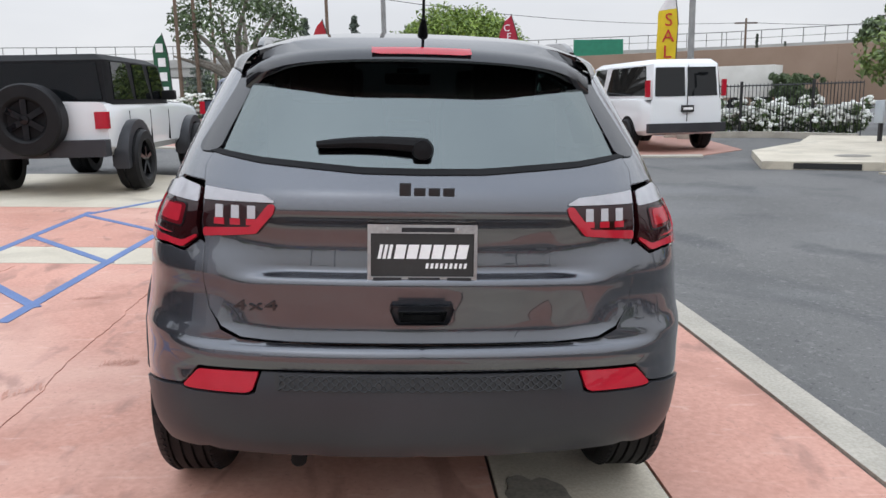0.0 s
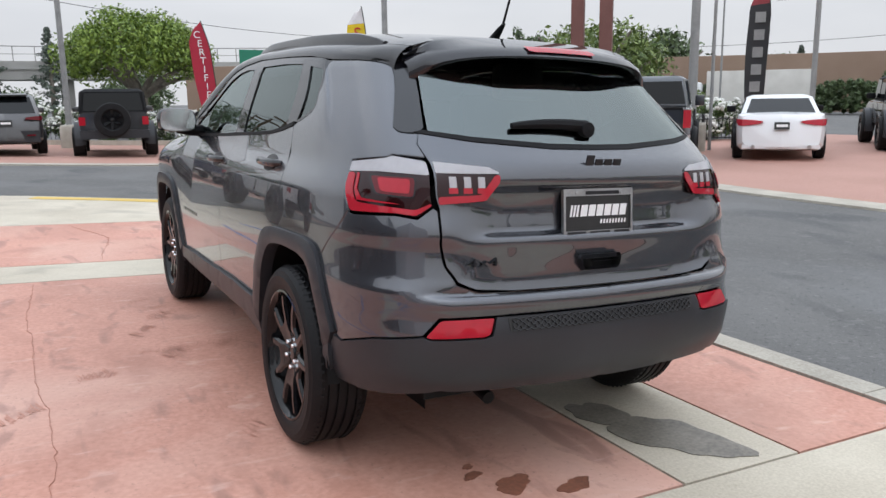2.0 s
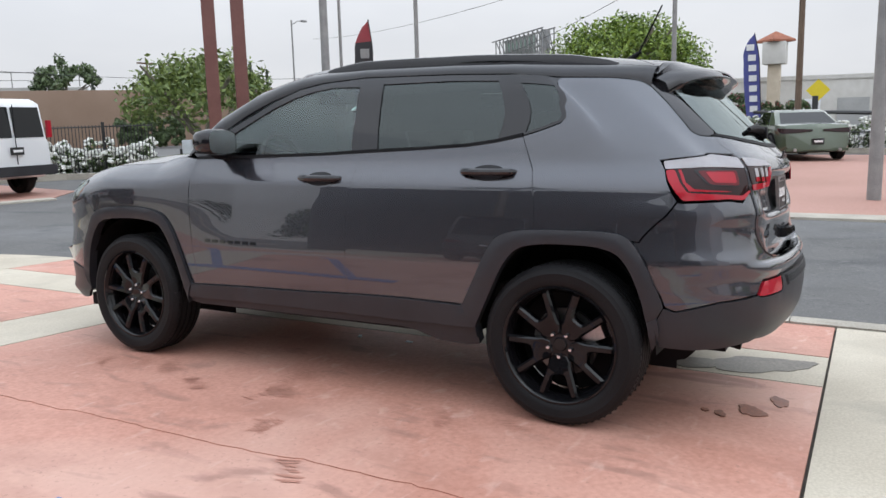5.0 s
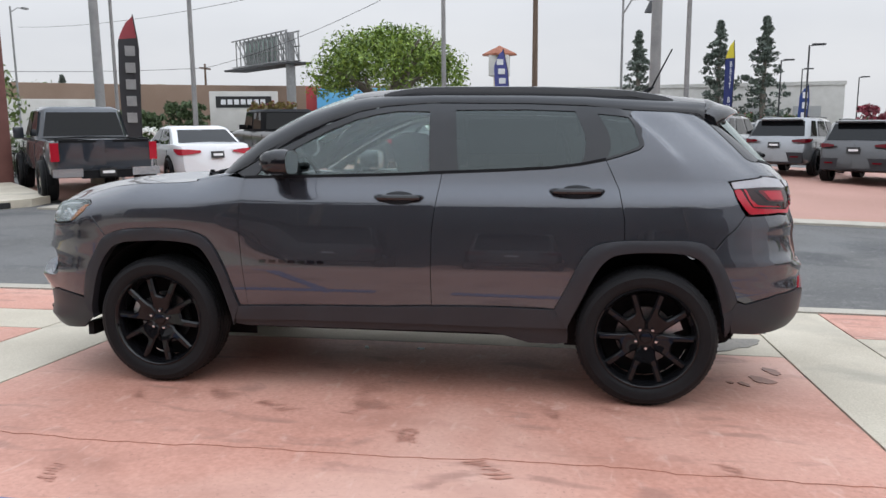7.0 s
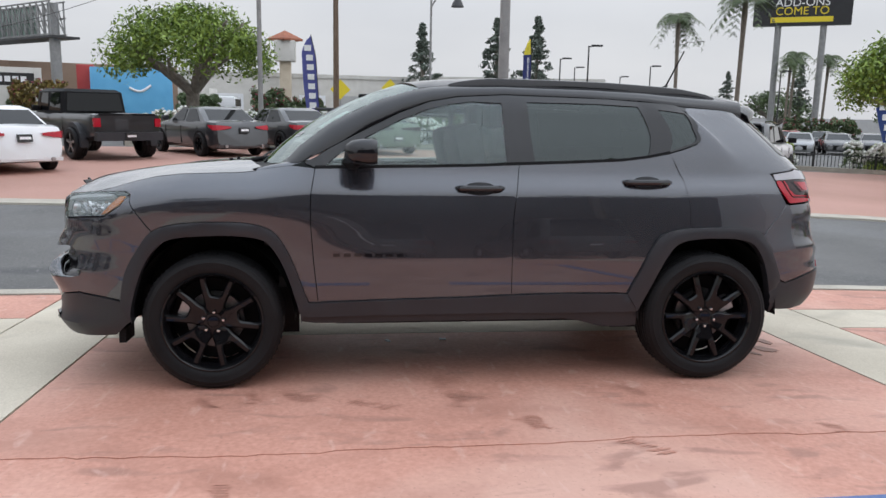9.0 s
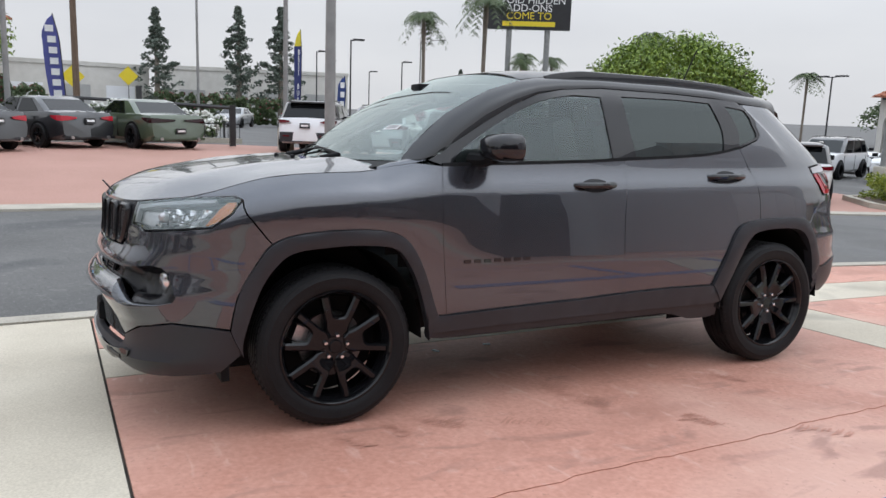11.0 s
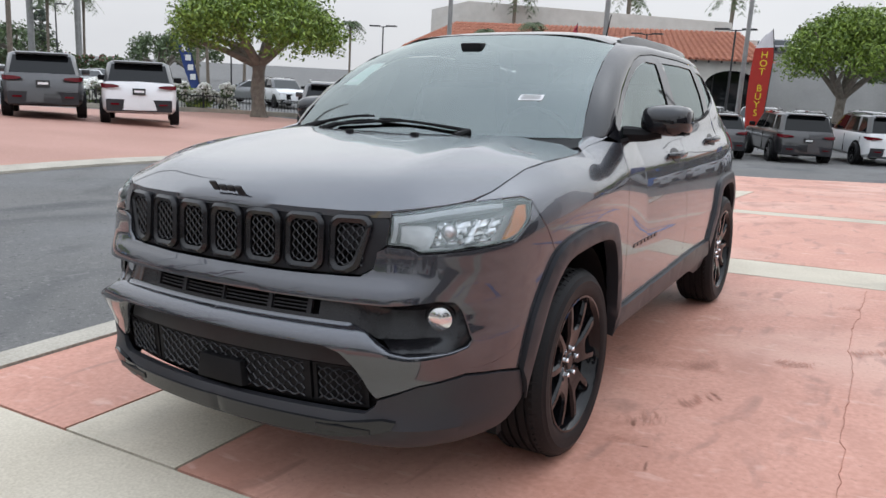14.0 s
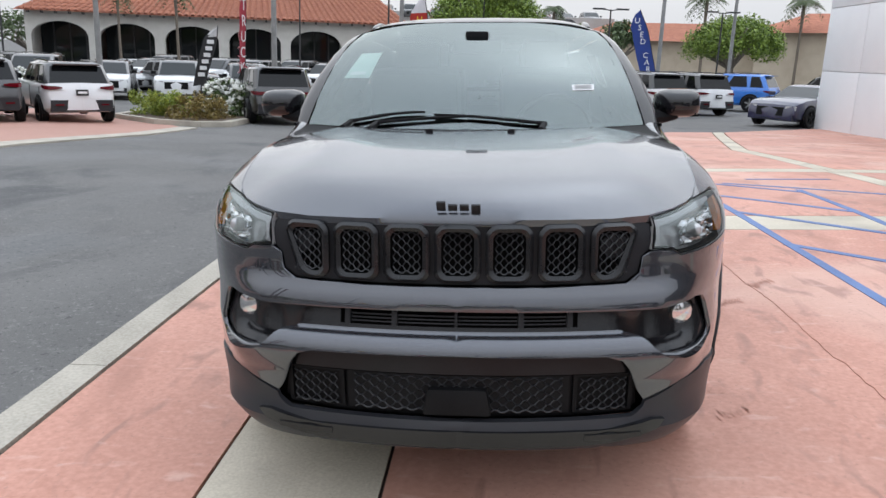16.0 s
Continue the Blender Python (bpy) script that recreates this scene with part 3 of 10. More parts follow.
def at(kind, a, z):
    """Chart place of a point: on the tail (r: x), the side (s: y) or the nose (f: x), at height z."""
    lo, hi = {"r": (0, 5.2), "s": (3.2, 13.2), "f": (11.2, 16)}[kind]
    us = np.linspace(lo, hi, 400)
    p = skin_raw(us, np.full(400, z))
    if kind == "s":
        u = np.interp(a, p[:, 1], us)
    elif kind == "r":
        u = np.interp(a, p[:, 0], us)
    else:
        u = np.interp(-a, -p[:, 0], us)
    return float(np.interp(u, _ut, _arc)), z


def chart(text):
    """Outline from text: 'r.45,.64 s-1.95,.57 f.3,.7'."""
    out = []
    for w in text.split():
        a, z = w[1:].split(",")
        out.append(at(w[0], float(a), float(z)))
    return out


def true_normals(ob, pts, nrm):
    """Shade the skin by its exact normals, so that reflections run smoothly over the triangles."""
    kd = KDTree(2 * len(pts))
    for i, (p, n) in enumerate(zip(pts, nrm)):
        kd.insert((float(p[0]), float(p[1]), float(p[2])), i)
        kd.insert((-float(p[0]), float(p[1]), float(p[2])), i + len(pts))
    kd.balance()
    out = []
    for w in ob.data.vertices:
        _, i, d = kd.find(w.co)
        n = nrm[i % len(pts)]
        out.append((0.0, 0.0, 0.0) if d > 0.0012 else (float(n[0]) if i < len(pts) else -float(n[0]), float(n[1]), float(n[2])))
    ob.data.normals_split_custom_set_from_vertices(out)


def panel(name, outline, mat, parent, off=0.0, gap=0.0022, thick=0.014, step=0.035, holes=(), side=-1, both=False, label="", round_r=0.0, keep=(), crown=0.0, shape=None):
    """A body panel on the skin. side -1: left, 1: right; both: one mesh over both halves."""
    poly = chart(outline) if isinstance(outline, str) else list(outline)
    hs = [chart(h) if isinstance(h, str) else list(h) for h in holes]
    if round_r:
        poly = rounded(poly, round_r, 5, keep)
    if gap:
        mid0, mid1 = [abs(p[0]) < 1e-4 for p in poly], [abs(p[0] - _arc[-1]) < 1e-4 for p in poly]
        raw = poly
        poly = inset(poly, gap)
        poly = [(r[0], q[1]) if (a or b) else q for q, r, a, b in zip(poly, raw, mid0, mid1)]
        hs = [inset(h, -gap) for h in hs]
    v, f = filled(poly, step, hs)
    o = off
    if crown:
        d = np.full(len(v), 9.0)
        for b in poly:
            d = np.minimum(d, np.hypot(v[:, 0] - b[0], v[:, 1] - b[1]))
        o = off + crown * (1 - np.exp(-d / 0.012))
    if shape is not None:
        o = o + shape(np.abs(skin(v[:, 0], v[:, 1], 0.0)[:, 0]), v[:, 1])
    p = skin(v[:, 0], v[:, 1], o)
    q = skin(v[:, 0], v[:, 1], (o if np.ndim(o) == 0 else off) - thick)

    def lifted(U, z):
        return skin(U, z, off if shape is None else off + shape(np.abs(skin(U, z, 0.0)[:, 0]), z))
    eu, ez = 0.008, 0.004
    nrm = np.cross(lifted(v[:, 0] + eu, v[:, 1]) - lifted(v[:, 0] - eu, v[:, 1]), lifted(v[:, 0], v[:, 1] + ez) - lifted(v[:, 0], v[:, 1] - ez))
    nrm /= np.linalg.norm(nrm, axis=1)[:, None] + 1e-12
    nrm[(v[:, 0] < 1e-4) | (v[:, 0] > _arc[-1] - 1e-4), 0] = 0.0
    if both:
        seam = (v[:, 0] < 1e-4) | (v[:, 0] > _arc[-1] - 1e-4)
        p[seam, 0] = q[seam, 0] = 0.0
    ring = [(a, b) for a, b in rim_edges(f) if not (both and ((v[a, 0] < 1e-3 and v[b, 0] < 1e-3) or (v[a, 0] > _arc[-1] - 1e-3 and v[b, 0] > _arc[-1] - 1e-3)))]
    vs, fs = [tuple(k) for k in p], [tuple(t) for t in f]
    low = {}
    for a, b in ring:
        for i in (a, b):
            if i not in low:
                low[i] = len(vs)
                vs.append(tuple(q[i]))
        fs.append((b, a, low[a], low[b]))
    # the chart runs along the right side of the car, normals outwards
    right = (vs, fs)
    left = ([(-x, y, z) for x, y, z in vs], [t[::-1] for t in fs])
    if both:
        vs2, fs2 = join(right, left)
        ob = part_py(name, vs2, fs2, mat, parent, label, sharp=38)
        bm = bmesh.new()
        bm.from_mesh(ob.data)
        bmesh.ops.remove_doubles(bm, verts=[w for w in bm.verts if abs(w.co.x) < 2e-3], dist=0.003)
        bm.to_mesh(ob.data)
        bm.free()
        ob.data.set_sharp_from_angle(angle=radians(38))
    else:
        ob = part_py(name, *(right if side > 0 else left), mat, parent, label, sharp=38)
    if mat is GRANITE and not crown:
        true_normals(ob, p, nrm)
    return ob


ARCH_F = "s1.765,.465 s1.735,.61 s1.665,.735 s1.595,.82 s1.46,.86 s1.22,.868 s1.07,.848 s.99,.80 s.92,.68 s.855,.50 s.835,.452"
ARCH_F_IN = "s1.715,.35 s1.715,.43 s1.655,.62 s1.58,.735 s1.50,.785 s1.35,.80 s1.22,.802 s1.08,.785 s1.015,.74 s.945,.61 s.885,.41 s.875,.34"
ARCH_R = "s-.86,.482 s-.92,.60 s-.99,.74 s-1.05,.805 s-1.16,.832 s-1.35,.838 s-1.53,.835 s-1.61,.805 s-1.67,.72 s-1.73,.59 s-1.745,.545"
ARCH_R_IN = "s-.93,.34 s-.925,.39 s-.985,.52 s-1.06,.67 s-1.13,.75 s-1.23,.775 s-1.36,.78 s-1.50,.77 s-1.59,.72 s-1.66,.57 s-1.70,.36"


def flowing(text):
    """The outline with a smooth curve drawn through its points."""
    tok = text.split()
    p = np.array([[float(c) for c in w[1:].split(",")] for w in tok])
    out = [tok[0]]
    for i in range(len(tok) - 1):
        a, b, c, d = p[max(i - 1, 0)], p[i], p[i + 1], p[min(i + 2, len(tok) - 1)]
        for t in (0.2, 0.4, 0.6, 0.8):
            q = 0.5 * (2 * b + (c - a) * t + (2 * a - 5 * b + 4 * c - d) * t * t + (3 * b - a - 3 * c + d) * t**3)
            out.append(f"s{q[0]:.4f},{q[1]:.4f}")
        out.append(tok[i + 1])
    return " ".join(out)


PILLAR_EDGE = flowing("s-1.87,1.222 s-1.83,1.225 s-1.795,1.242 s-1.765,1.275 s-1.68,1.365 s-1.605,1.435 s-1.565,1.458 s-1.51,1.470 s-1.43,1.478")
ARCH_F, ARCH_F_IN, ARCH_R, ARCH_R_IN = flowing(ARCH_F), flowing(ARCH_F_IN), flowing(ARCH_R), flowing(ARCH_R_IN)


def rev(text):
    return " ".join(text.split()[::-1])


CUT1 = "s.80,1.138 s.82,1.01 s.822,.86 s.81,.68 s.788,.452"
CUT2 = "s-.268,1.165 s-.235,.95 s-.226,.87 s-.222,.62 s-.226,.482"
CUT3 = "s-1.105,1.232 s-1.17,1.09 s-1.198,.94 s-1.20,.832"
BELT_F = "s.80,1.138 s.5,1.142 s.2,1.148 s-.05,1.155 s-.268,1.165"
BELT_R = "s-.268,1.165 s-.6,1.178 s-.83,1.19 s-.98,1.208 s-1.105,1.232"
GATE = "r.61,1.148 r.60,.99 r.602,.88 r.588,.81 r.555,.762 r.50,.742 r.37,.733 r0,.731"
TAIL_OUT = "r.615,1.136 r.69,1.150 s-1.86,1.143 s-1.705,1.125 s-1.735,1.05 s-1.80,.963 r.72,.970 r.665,.962 r.618,.998"
TAIL_IN = "r.602,1.138 r.43,1.122 r.395,1.10 r.402,1.07 r.45,1.012 r.60,1.0"
HEAD = "f.575,.889 f.572,.980 f.69,.999 s1.90,1.006 s1.73,1.012 s1.705,1.0 s1.75,.95 s1.83,.893 f.76,.878 f.665,.870 f.640,.886"

body = part("body", bmesh.new(), MATT, car)
# dark inner shell that closes the gaps
iv, jv = np.meshgrid(np.linspace(0.0, _arc[-1], 90), np.linspace(0.30, 1.10, 14))
shell = skin(iv.ravel(), jv.ravel(), -0.11)
sv = [tuple(p) for p in shell]
sf = []
for j in range(13):
    for i in range(89):
        a = j * 90 + i
        c = shell[[a, a + 1, a + 91, a + 90]].mean(0)
        near_wheel = min(math.hypot(c[1] - 1.33, c[2] - 0.36), math.hypot(c[1] + 1.32, c[2] - 0.36)) < 0.50
        if not near_wheel and not (c[2] > 1.0 and c[1] > 0.9):
            sf.append((a, a + 1, a + 91, a + 90))
inner = join((sv, sf), ([(-x, y, z) for x, y, z in sv], [t[::-1] for t in sf]), cuboid(-0.60, 0.60, -1.95, 1.95, 0.33, 0.50),
             cuboid(-0.80, 0.80, -0.72, 0.70, 0.32, 0.40))
bm = bmesh.new()
me = bpy.data.meshes.new("inner")
me.from_pydata([tuple(map(float, v)) for v in inner[0]], [], inner[1])
bm.from_mesh(me)
bm.to_mesh(body.data)
bm.free()
bpy.data.meshes.remove(me)

for side in (-1, 1):
    panel("front_door", CUT1 + " s.4,.464 s.02,.472 s-.15,.48 " + rev(CUT2) + " s-.05,1.155 s.2,1.148 s.5,1.142", GRANITE, car, side=side)
    panel("rear_door", CUT2 + " s-.51,.488 s-.80,.486 " + ARCH_R.split(" s-1.16,")[0] + " s-1.16,.832 " + rev(CUT3) + " s-.98,1.208 s-.83,1.19 s-.6,1.178", GRANITE, car, side=side)
    panel("front_fender", CUT1 + " " + rev(ARCH_F).split(" s1.595")[0] + " s1.599,.82 s1.624,.85 s1.696,.945 s1.704,1.0 s1.73,1.015 s1.88,1.008 s1.80,1.031 s1.70,1.061 s1.59,1.087 s1.47,1.101 s1.30,1.108 s1.18,1.111 s1.10,1.120 s1.03,1.135 s.92,1.15", GRANITE, car, side=side)
    panel("quarter_panel", CUT3 + " s-1.53,.835 s-1.61,.805 s-1.64,.80 s-1.78,.965 s-1.733,1.05 s-1.70,1.128 s-1.86,1.147 r.69,1.155 r.612,1.150 r.618,1.19 r.60,1.222 " + PILLAR_EDGE + " s-1.33,1.482 s-1.235,1.486 s-1.245,1.44 s-1.275,1.36 s-1.292,1.31 s-1.27,1.285 s-1.17,1.25", GRANITE, car, side=side)
    panel("side_cladding", "s.835,.452 s.788,.452 s.4,.464 s.02,.472 s-.226,.482 s-.51,.488 s-.86,.482 s-.925,.385 s-.72,.382 s-.2,.386 s.5,.383 s.875,.375", CLAD, car, off=0.012, crown=0.006, side=side, gap=0.001, thick=0.03)
    panel("sill_trim", "s.872,.372 s.5,.38 s-.2,.383 s-.72,.379 s-.925,.382 s-.93,.30 s-.86,.288 s-.73,.292 s-.60,.33 s-.52,.342 s.3,.338 s.80,.335 s.872,.345", CLAD, car, off=-0.004, side=side, gap=0.001, thick=0.05)
    panel("wheel_arch_trim", ARCH_F + " s.875,.345 " + rev(ARCH_F_IN) + " s1.72,.36", CLAD, car, off=0.016, crown=0.008, side=side, gap=0.0, thick=0.05)
    panel("wheel_arch_trim", ARCH_R + " s-1.72,.50 s-1.70,.36 " + rev(ARCH_R_IN) + " s-.925,.385", CLAD, car, off=0.016, crown=0.008, side=side, gap=0.0, thick=0.05)
    # rear lamps
    outer = panel("tail_lamp", TAIL_OUT, LAMP_DARK, car, off=-0.004, crown=0.008, side=side, label="red and smoked wrap-round tail lamp with clear upper band", round_r=0.008)
    panel("clear_band", "r.6185,1.133 r.69,1.147 s-1.86,1.140 s-1.712,1.121 s-1.722,1.090 s-1.86,1.097 r.69,1.096 r.6185,1.092", LAMP_CLEAR, outer, off=0.006, side=side, gap=0, thick=0.004, step=0.02, round_r=0.008)
    panel("red_band", "s-1.724,1.086 s-1.758,1.088 s-1.782,1.04 s-1.815,.998 r.72,.990 r.665,.984 r.624,1.006 r.621,.999 r.665,.966 r.72,.973 s-1.80,.967 s-1.737,1.05", LAMP_RED, outer, off=0.006, side=side, gap=0, thick=0.004, step=0.02, round_r=0.012)
    panel("red_band", "s-1.771,1.087 s-1.782,1.087 s-1.805,1.038 s-1.838,1.012 r.72,1.004 r.70,1.000 s-1.82,1.004 s-1.795,1.036", LAMP_RED, outer, off=0.007, side=side, gap=0, thick=0.004, step=0.02, round_r=0.004)
    core = panel("lamp_core", "r.652,1.087 r.752,1.087 r.755,1.026 r.664,1.020", RING, outer, off=0.006, side=side, gap=0, thick=0.004, step=0.02, round_r=0.016)
    panel("core_ring", "r.656,1.083 r.748,1.083 r.751,1.030 r.667,1.024", LAMP_WINE, core, off=0.0075, side=side, gap=0, thick=0.004, step=0.02, round_r=0.015)
    panel("red_core", "r.668,1.078 r.738,1.078 r.741,1.037 r.676,1.033", LAMP_RED, core, off=0.009, side=side, gap=0, thick=0.004, step=0.02, round_r=0.012)
    inner_lamp = panel("tail_lamp", TAIL_IN, LAMP_DARK, car, off=-0.002, crown=0.006, side=side, label="inner tail lamp with three bright windows", round_r=0.008)
    panel("clear_band", "r.6005,1.134 r.435,1.119 r.404,1.104 r.404,1.099 r.6005,1.100", LAMP_CLEAR, inner_lamp, off=0.006, side=side, gap=0, thick=0.004, step=0.02, round_r=0.005)
    panel("red_band", "r.6005,1.027 r.6005,1.003 r.452,1.0155 r.404,1.071 r.400,1.095 r.419,1.095 r.468,1.034", LAMP_RED, inner_lamp, off=0.006, side=side, gap=0, thick=0.004, step=0.02, round_r=0.008)
    for xc in (0.555, 0.51, 0.465):
        panel("lamp_window", f"r{xc-.011},1.090 r{xc+.011},1.090 r{xc+.011},1.056 r{xc-.011},1.056", LAMP_CLEAR, inner_lamp, off=0.006, side=side, gap=0, thick=0.006, step=0.02)
        panel("red_foot", f"r{xc-.014},1.055 r{xc+.014},1.055 r{xc+.014},1.038 r{xc-.014},1.038", LAMP_RED, inner_lamp, off=0.006, side=side, gap=0, thick=0.006, step=0.02)
    panel("rear_reflector", "r.662,.590 r.615,.641 r.445,.644 r.462,.594 r.48,.587 r.645,.586", LAMP_RED, car, off=0.004, side=side, round_r=0.008, gap=0)

def gate_shape(x, z):
    """A shallow plate recess across the gate with a lit ledge below it."""
    dip = np.mean([np.interp(z + e, [0.0, 0.728, 0.79, 0.848, 0.872, 0.888, 0.905, 0.93, 0.99, 1.038, 1.058, 1.070, 2.0], [-0.074, -0.074, -0.050, -0.029, -0.022, -0.033, -0.056, -0.066, -0.056, -0.040, -0.014, 0.0, 0.0]) for e in (-0.010, -0.005, 0.0, 0.005, 0.010)], axis=0)
    k = np.clip((0.60 - x) / 0.24, 0, 1)
    return dip * k * k * (3 - 2 * k)


def bumper_shape(x, z):
    """A rounded step under the gate."""
    return np.interp(z, [0.0, 0.648, 0.670, 0.690, 0.704, 0.716, 0.73, 0.76, 2.0], [0.0, 0.0, 0.008, 0.012, 0.008, -0.004, -0.030, -0.010, 0.0]) * np.clip((0.72 - x) / 0.14, 0, 1)


panel("tailgate", GATE.replace("r.61,1.148", "r.618,1.19 r.61,1.148") + " r0,1.182 r.17,1.184 r.45,1.205 r.598,1.228", GRANITE, car, both=True, step=0.012, shape=gate_shape)
panel("rear_bumper", "r0,.728 r.37,.730 r.50,.739 r.558,.758 r.593,.81 r.606,.88 r.604,.985 r.618,.994 r.665,.958 r.72,.966 s-1.80,.958 s-1.78,.962 s-1.645,.80 s-1.62,.803 s-1.675,.72 s-1.735,.59 s-1.75,.545 s-1.79,.528 s-1.95,.572 r.67,.593 r.620,.648 r.45,.650 r0,.650", GRANITE, car, both=True, step=0.022, shape=bumper_shape)
panel("rear_lower_bumper", "r0,.648 r.437,.648 r.455,.590 r.476,.583 r.648,.582 r.668,.590 s-1.95,.570 s-1.79,.526 s-1.745,.54 s-1.715,.48 s-1.70,.38 s-1.80,.368 s-1.90,.37 r.60,.400 r.3,.393 r0,.390", CLAD, car, both=True, off=0.004, crown=0.004)

# ---- greenhouse, roof, bonnet ----
_roof_c = smooth_curve([-1.75, -1.5, -1.1, -0.7, -0.2, 0.1, 0.30, 0.45], [1.548, 1.585, 1.627, 1.648, 1.650, 1.642, 1.622, 1.590])
_roof_e = smooth_curve([-1.75, -1.5, -1.1, -0.7, -0.2, 0.1, 0.30, 0.45], [1.478, 1.495, 1.520, 1.535, 1.545, 1.535, 1.505, 1.462])
_roof_x = smooth_curve([-1.75, -1.6, -1.5, -1.1, -0.7, -0.2, 0.1, 0.30, 0.45], [0.535, 0.585, 0.61, 0.645, 0.655, 0.655, 0.655, 0.665, 0.685])


def roof_z(x, y):
    k = np.clip(np.abs(x) / _roof_x(y), 0, 1.05)
    return _roof_c(y) - (_roof_c(y) - _roof_e(y)) * (0.25 * k**2 + 0.75 * k**6)


def solid(v, f, top, low):
    """Upper and lower skins of a chart's triangles, closed at the rim."""
    n = len(v)
    vs = [tuple(p) for p in top] + [tuple(p) for p in low]
    fs = [tuple(t) for t in f] + [tuple(int(i) + n for i in t[::-1]) for t in f]
    fs += [(b, a, a + n, b + n) for a, b in rim_edges(f)]
    return vs, fs


ys = np.linspace(-1.62, 0.24, 40)
edge = [(float(_roof_x(y)) - 0.075, float(y)) for y in ys]
header = [(0.588 * q, 0.362 - 0.115 * min(abs(q) * 0.588 / 0.602, 1.04) ** 2.2) for q in np.linspace(0.99, -0.99, 29)]
rp = edge + header + [(-x, y) for x, y in edge[::-1]]
v, f = filled([(a, b) for a, b in rp], 0.06)
zz = roof_z(v[:, 0], v[:, 1])
vs, fs = solid(v, f, np.c_[v, zz], np.c_[v, zz - 0.03])
part_py("roof", vs, fs, GLOSS_BLACK, car, "gloss black roof panel", sharp=50)

# windscreen
_sy = smooth_curve([0, 0.25, 0.5, 0.75, 1.0], [1.14, 0.99, 0.80, 0.585, 0.36])
_sz = smooth_curve([0, 0.25, 0.5, 0.75, 1.0], [1.150, 1.288, 1.417, 1.526, 1.609])


def screen_hw(s):
    return 0.730 - 0.128 * s


def screen_pt(x, s, lift=0.0):
    hw = screen_hw(s)
    k = np.clip(np.abs(x) / hw, 0, 1.0)
    y = _sy(s) - (0.175 - 0.06 * s) * k**2.2
    z = _sz(s) - (0.004 + 0.046 * s**2) * k**4 + 0.012 * (1 - s) * k**2
    return np.stack([x, y + 0.45 * lift, z + lift], -1)


# side glass surround and panes
SURR = "s.80,1.142 s.5,1.146 s.2,1.152 s-.05,1.159 s-.268,1.169 s-.6,1.182 s-.83,1.194 s-.98,1.212 s-1.105,1.236 s-1.17,1.254 s-1.27,1.289 s-1.296,1.312 s-1.279,1.36 s-1.249,1.44 s-1.238,1.487 s-1.0,1.512 s-.7,1.526 s-.2,1.536 s.05,1.520 s.2,1.492 s.36,1.430 s.54,1.340 s.72,1.245 s.80,1.195 s.86,1.165"
PANE_F = "s.742,1.155 s.5,1.158 s.2,1.164 s-.05,1.170 s-.20,1.176 s-.185,1.490 s-.02,1.495 s.10,1.478 s.22,1.448 s.36,1.392 s.54,1.298 s.68,1.212"
PANE_R = "s-.355,1.182 s-.6,1.192 s-.83,1.204 s-.985,1.222 s-.945,1.485 s-.7,1.496 s-.325,1.498"
PANE_Q = "s-1.115,1.252 s-1.17,1.268 s-1.262,1.302 s-1.268,1.325 s-1.25,1.37 s-1.215,1.452 s-1.06,1.470"
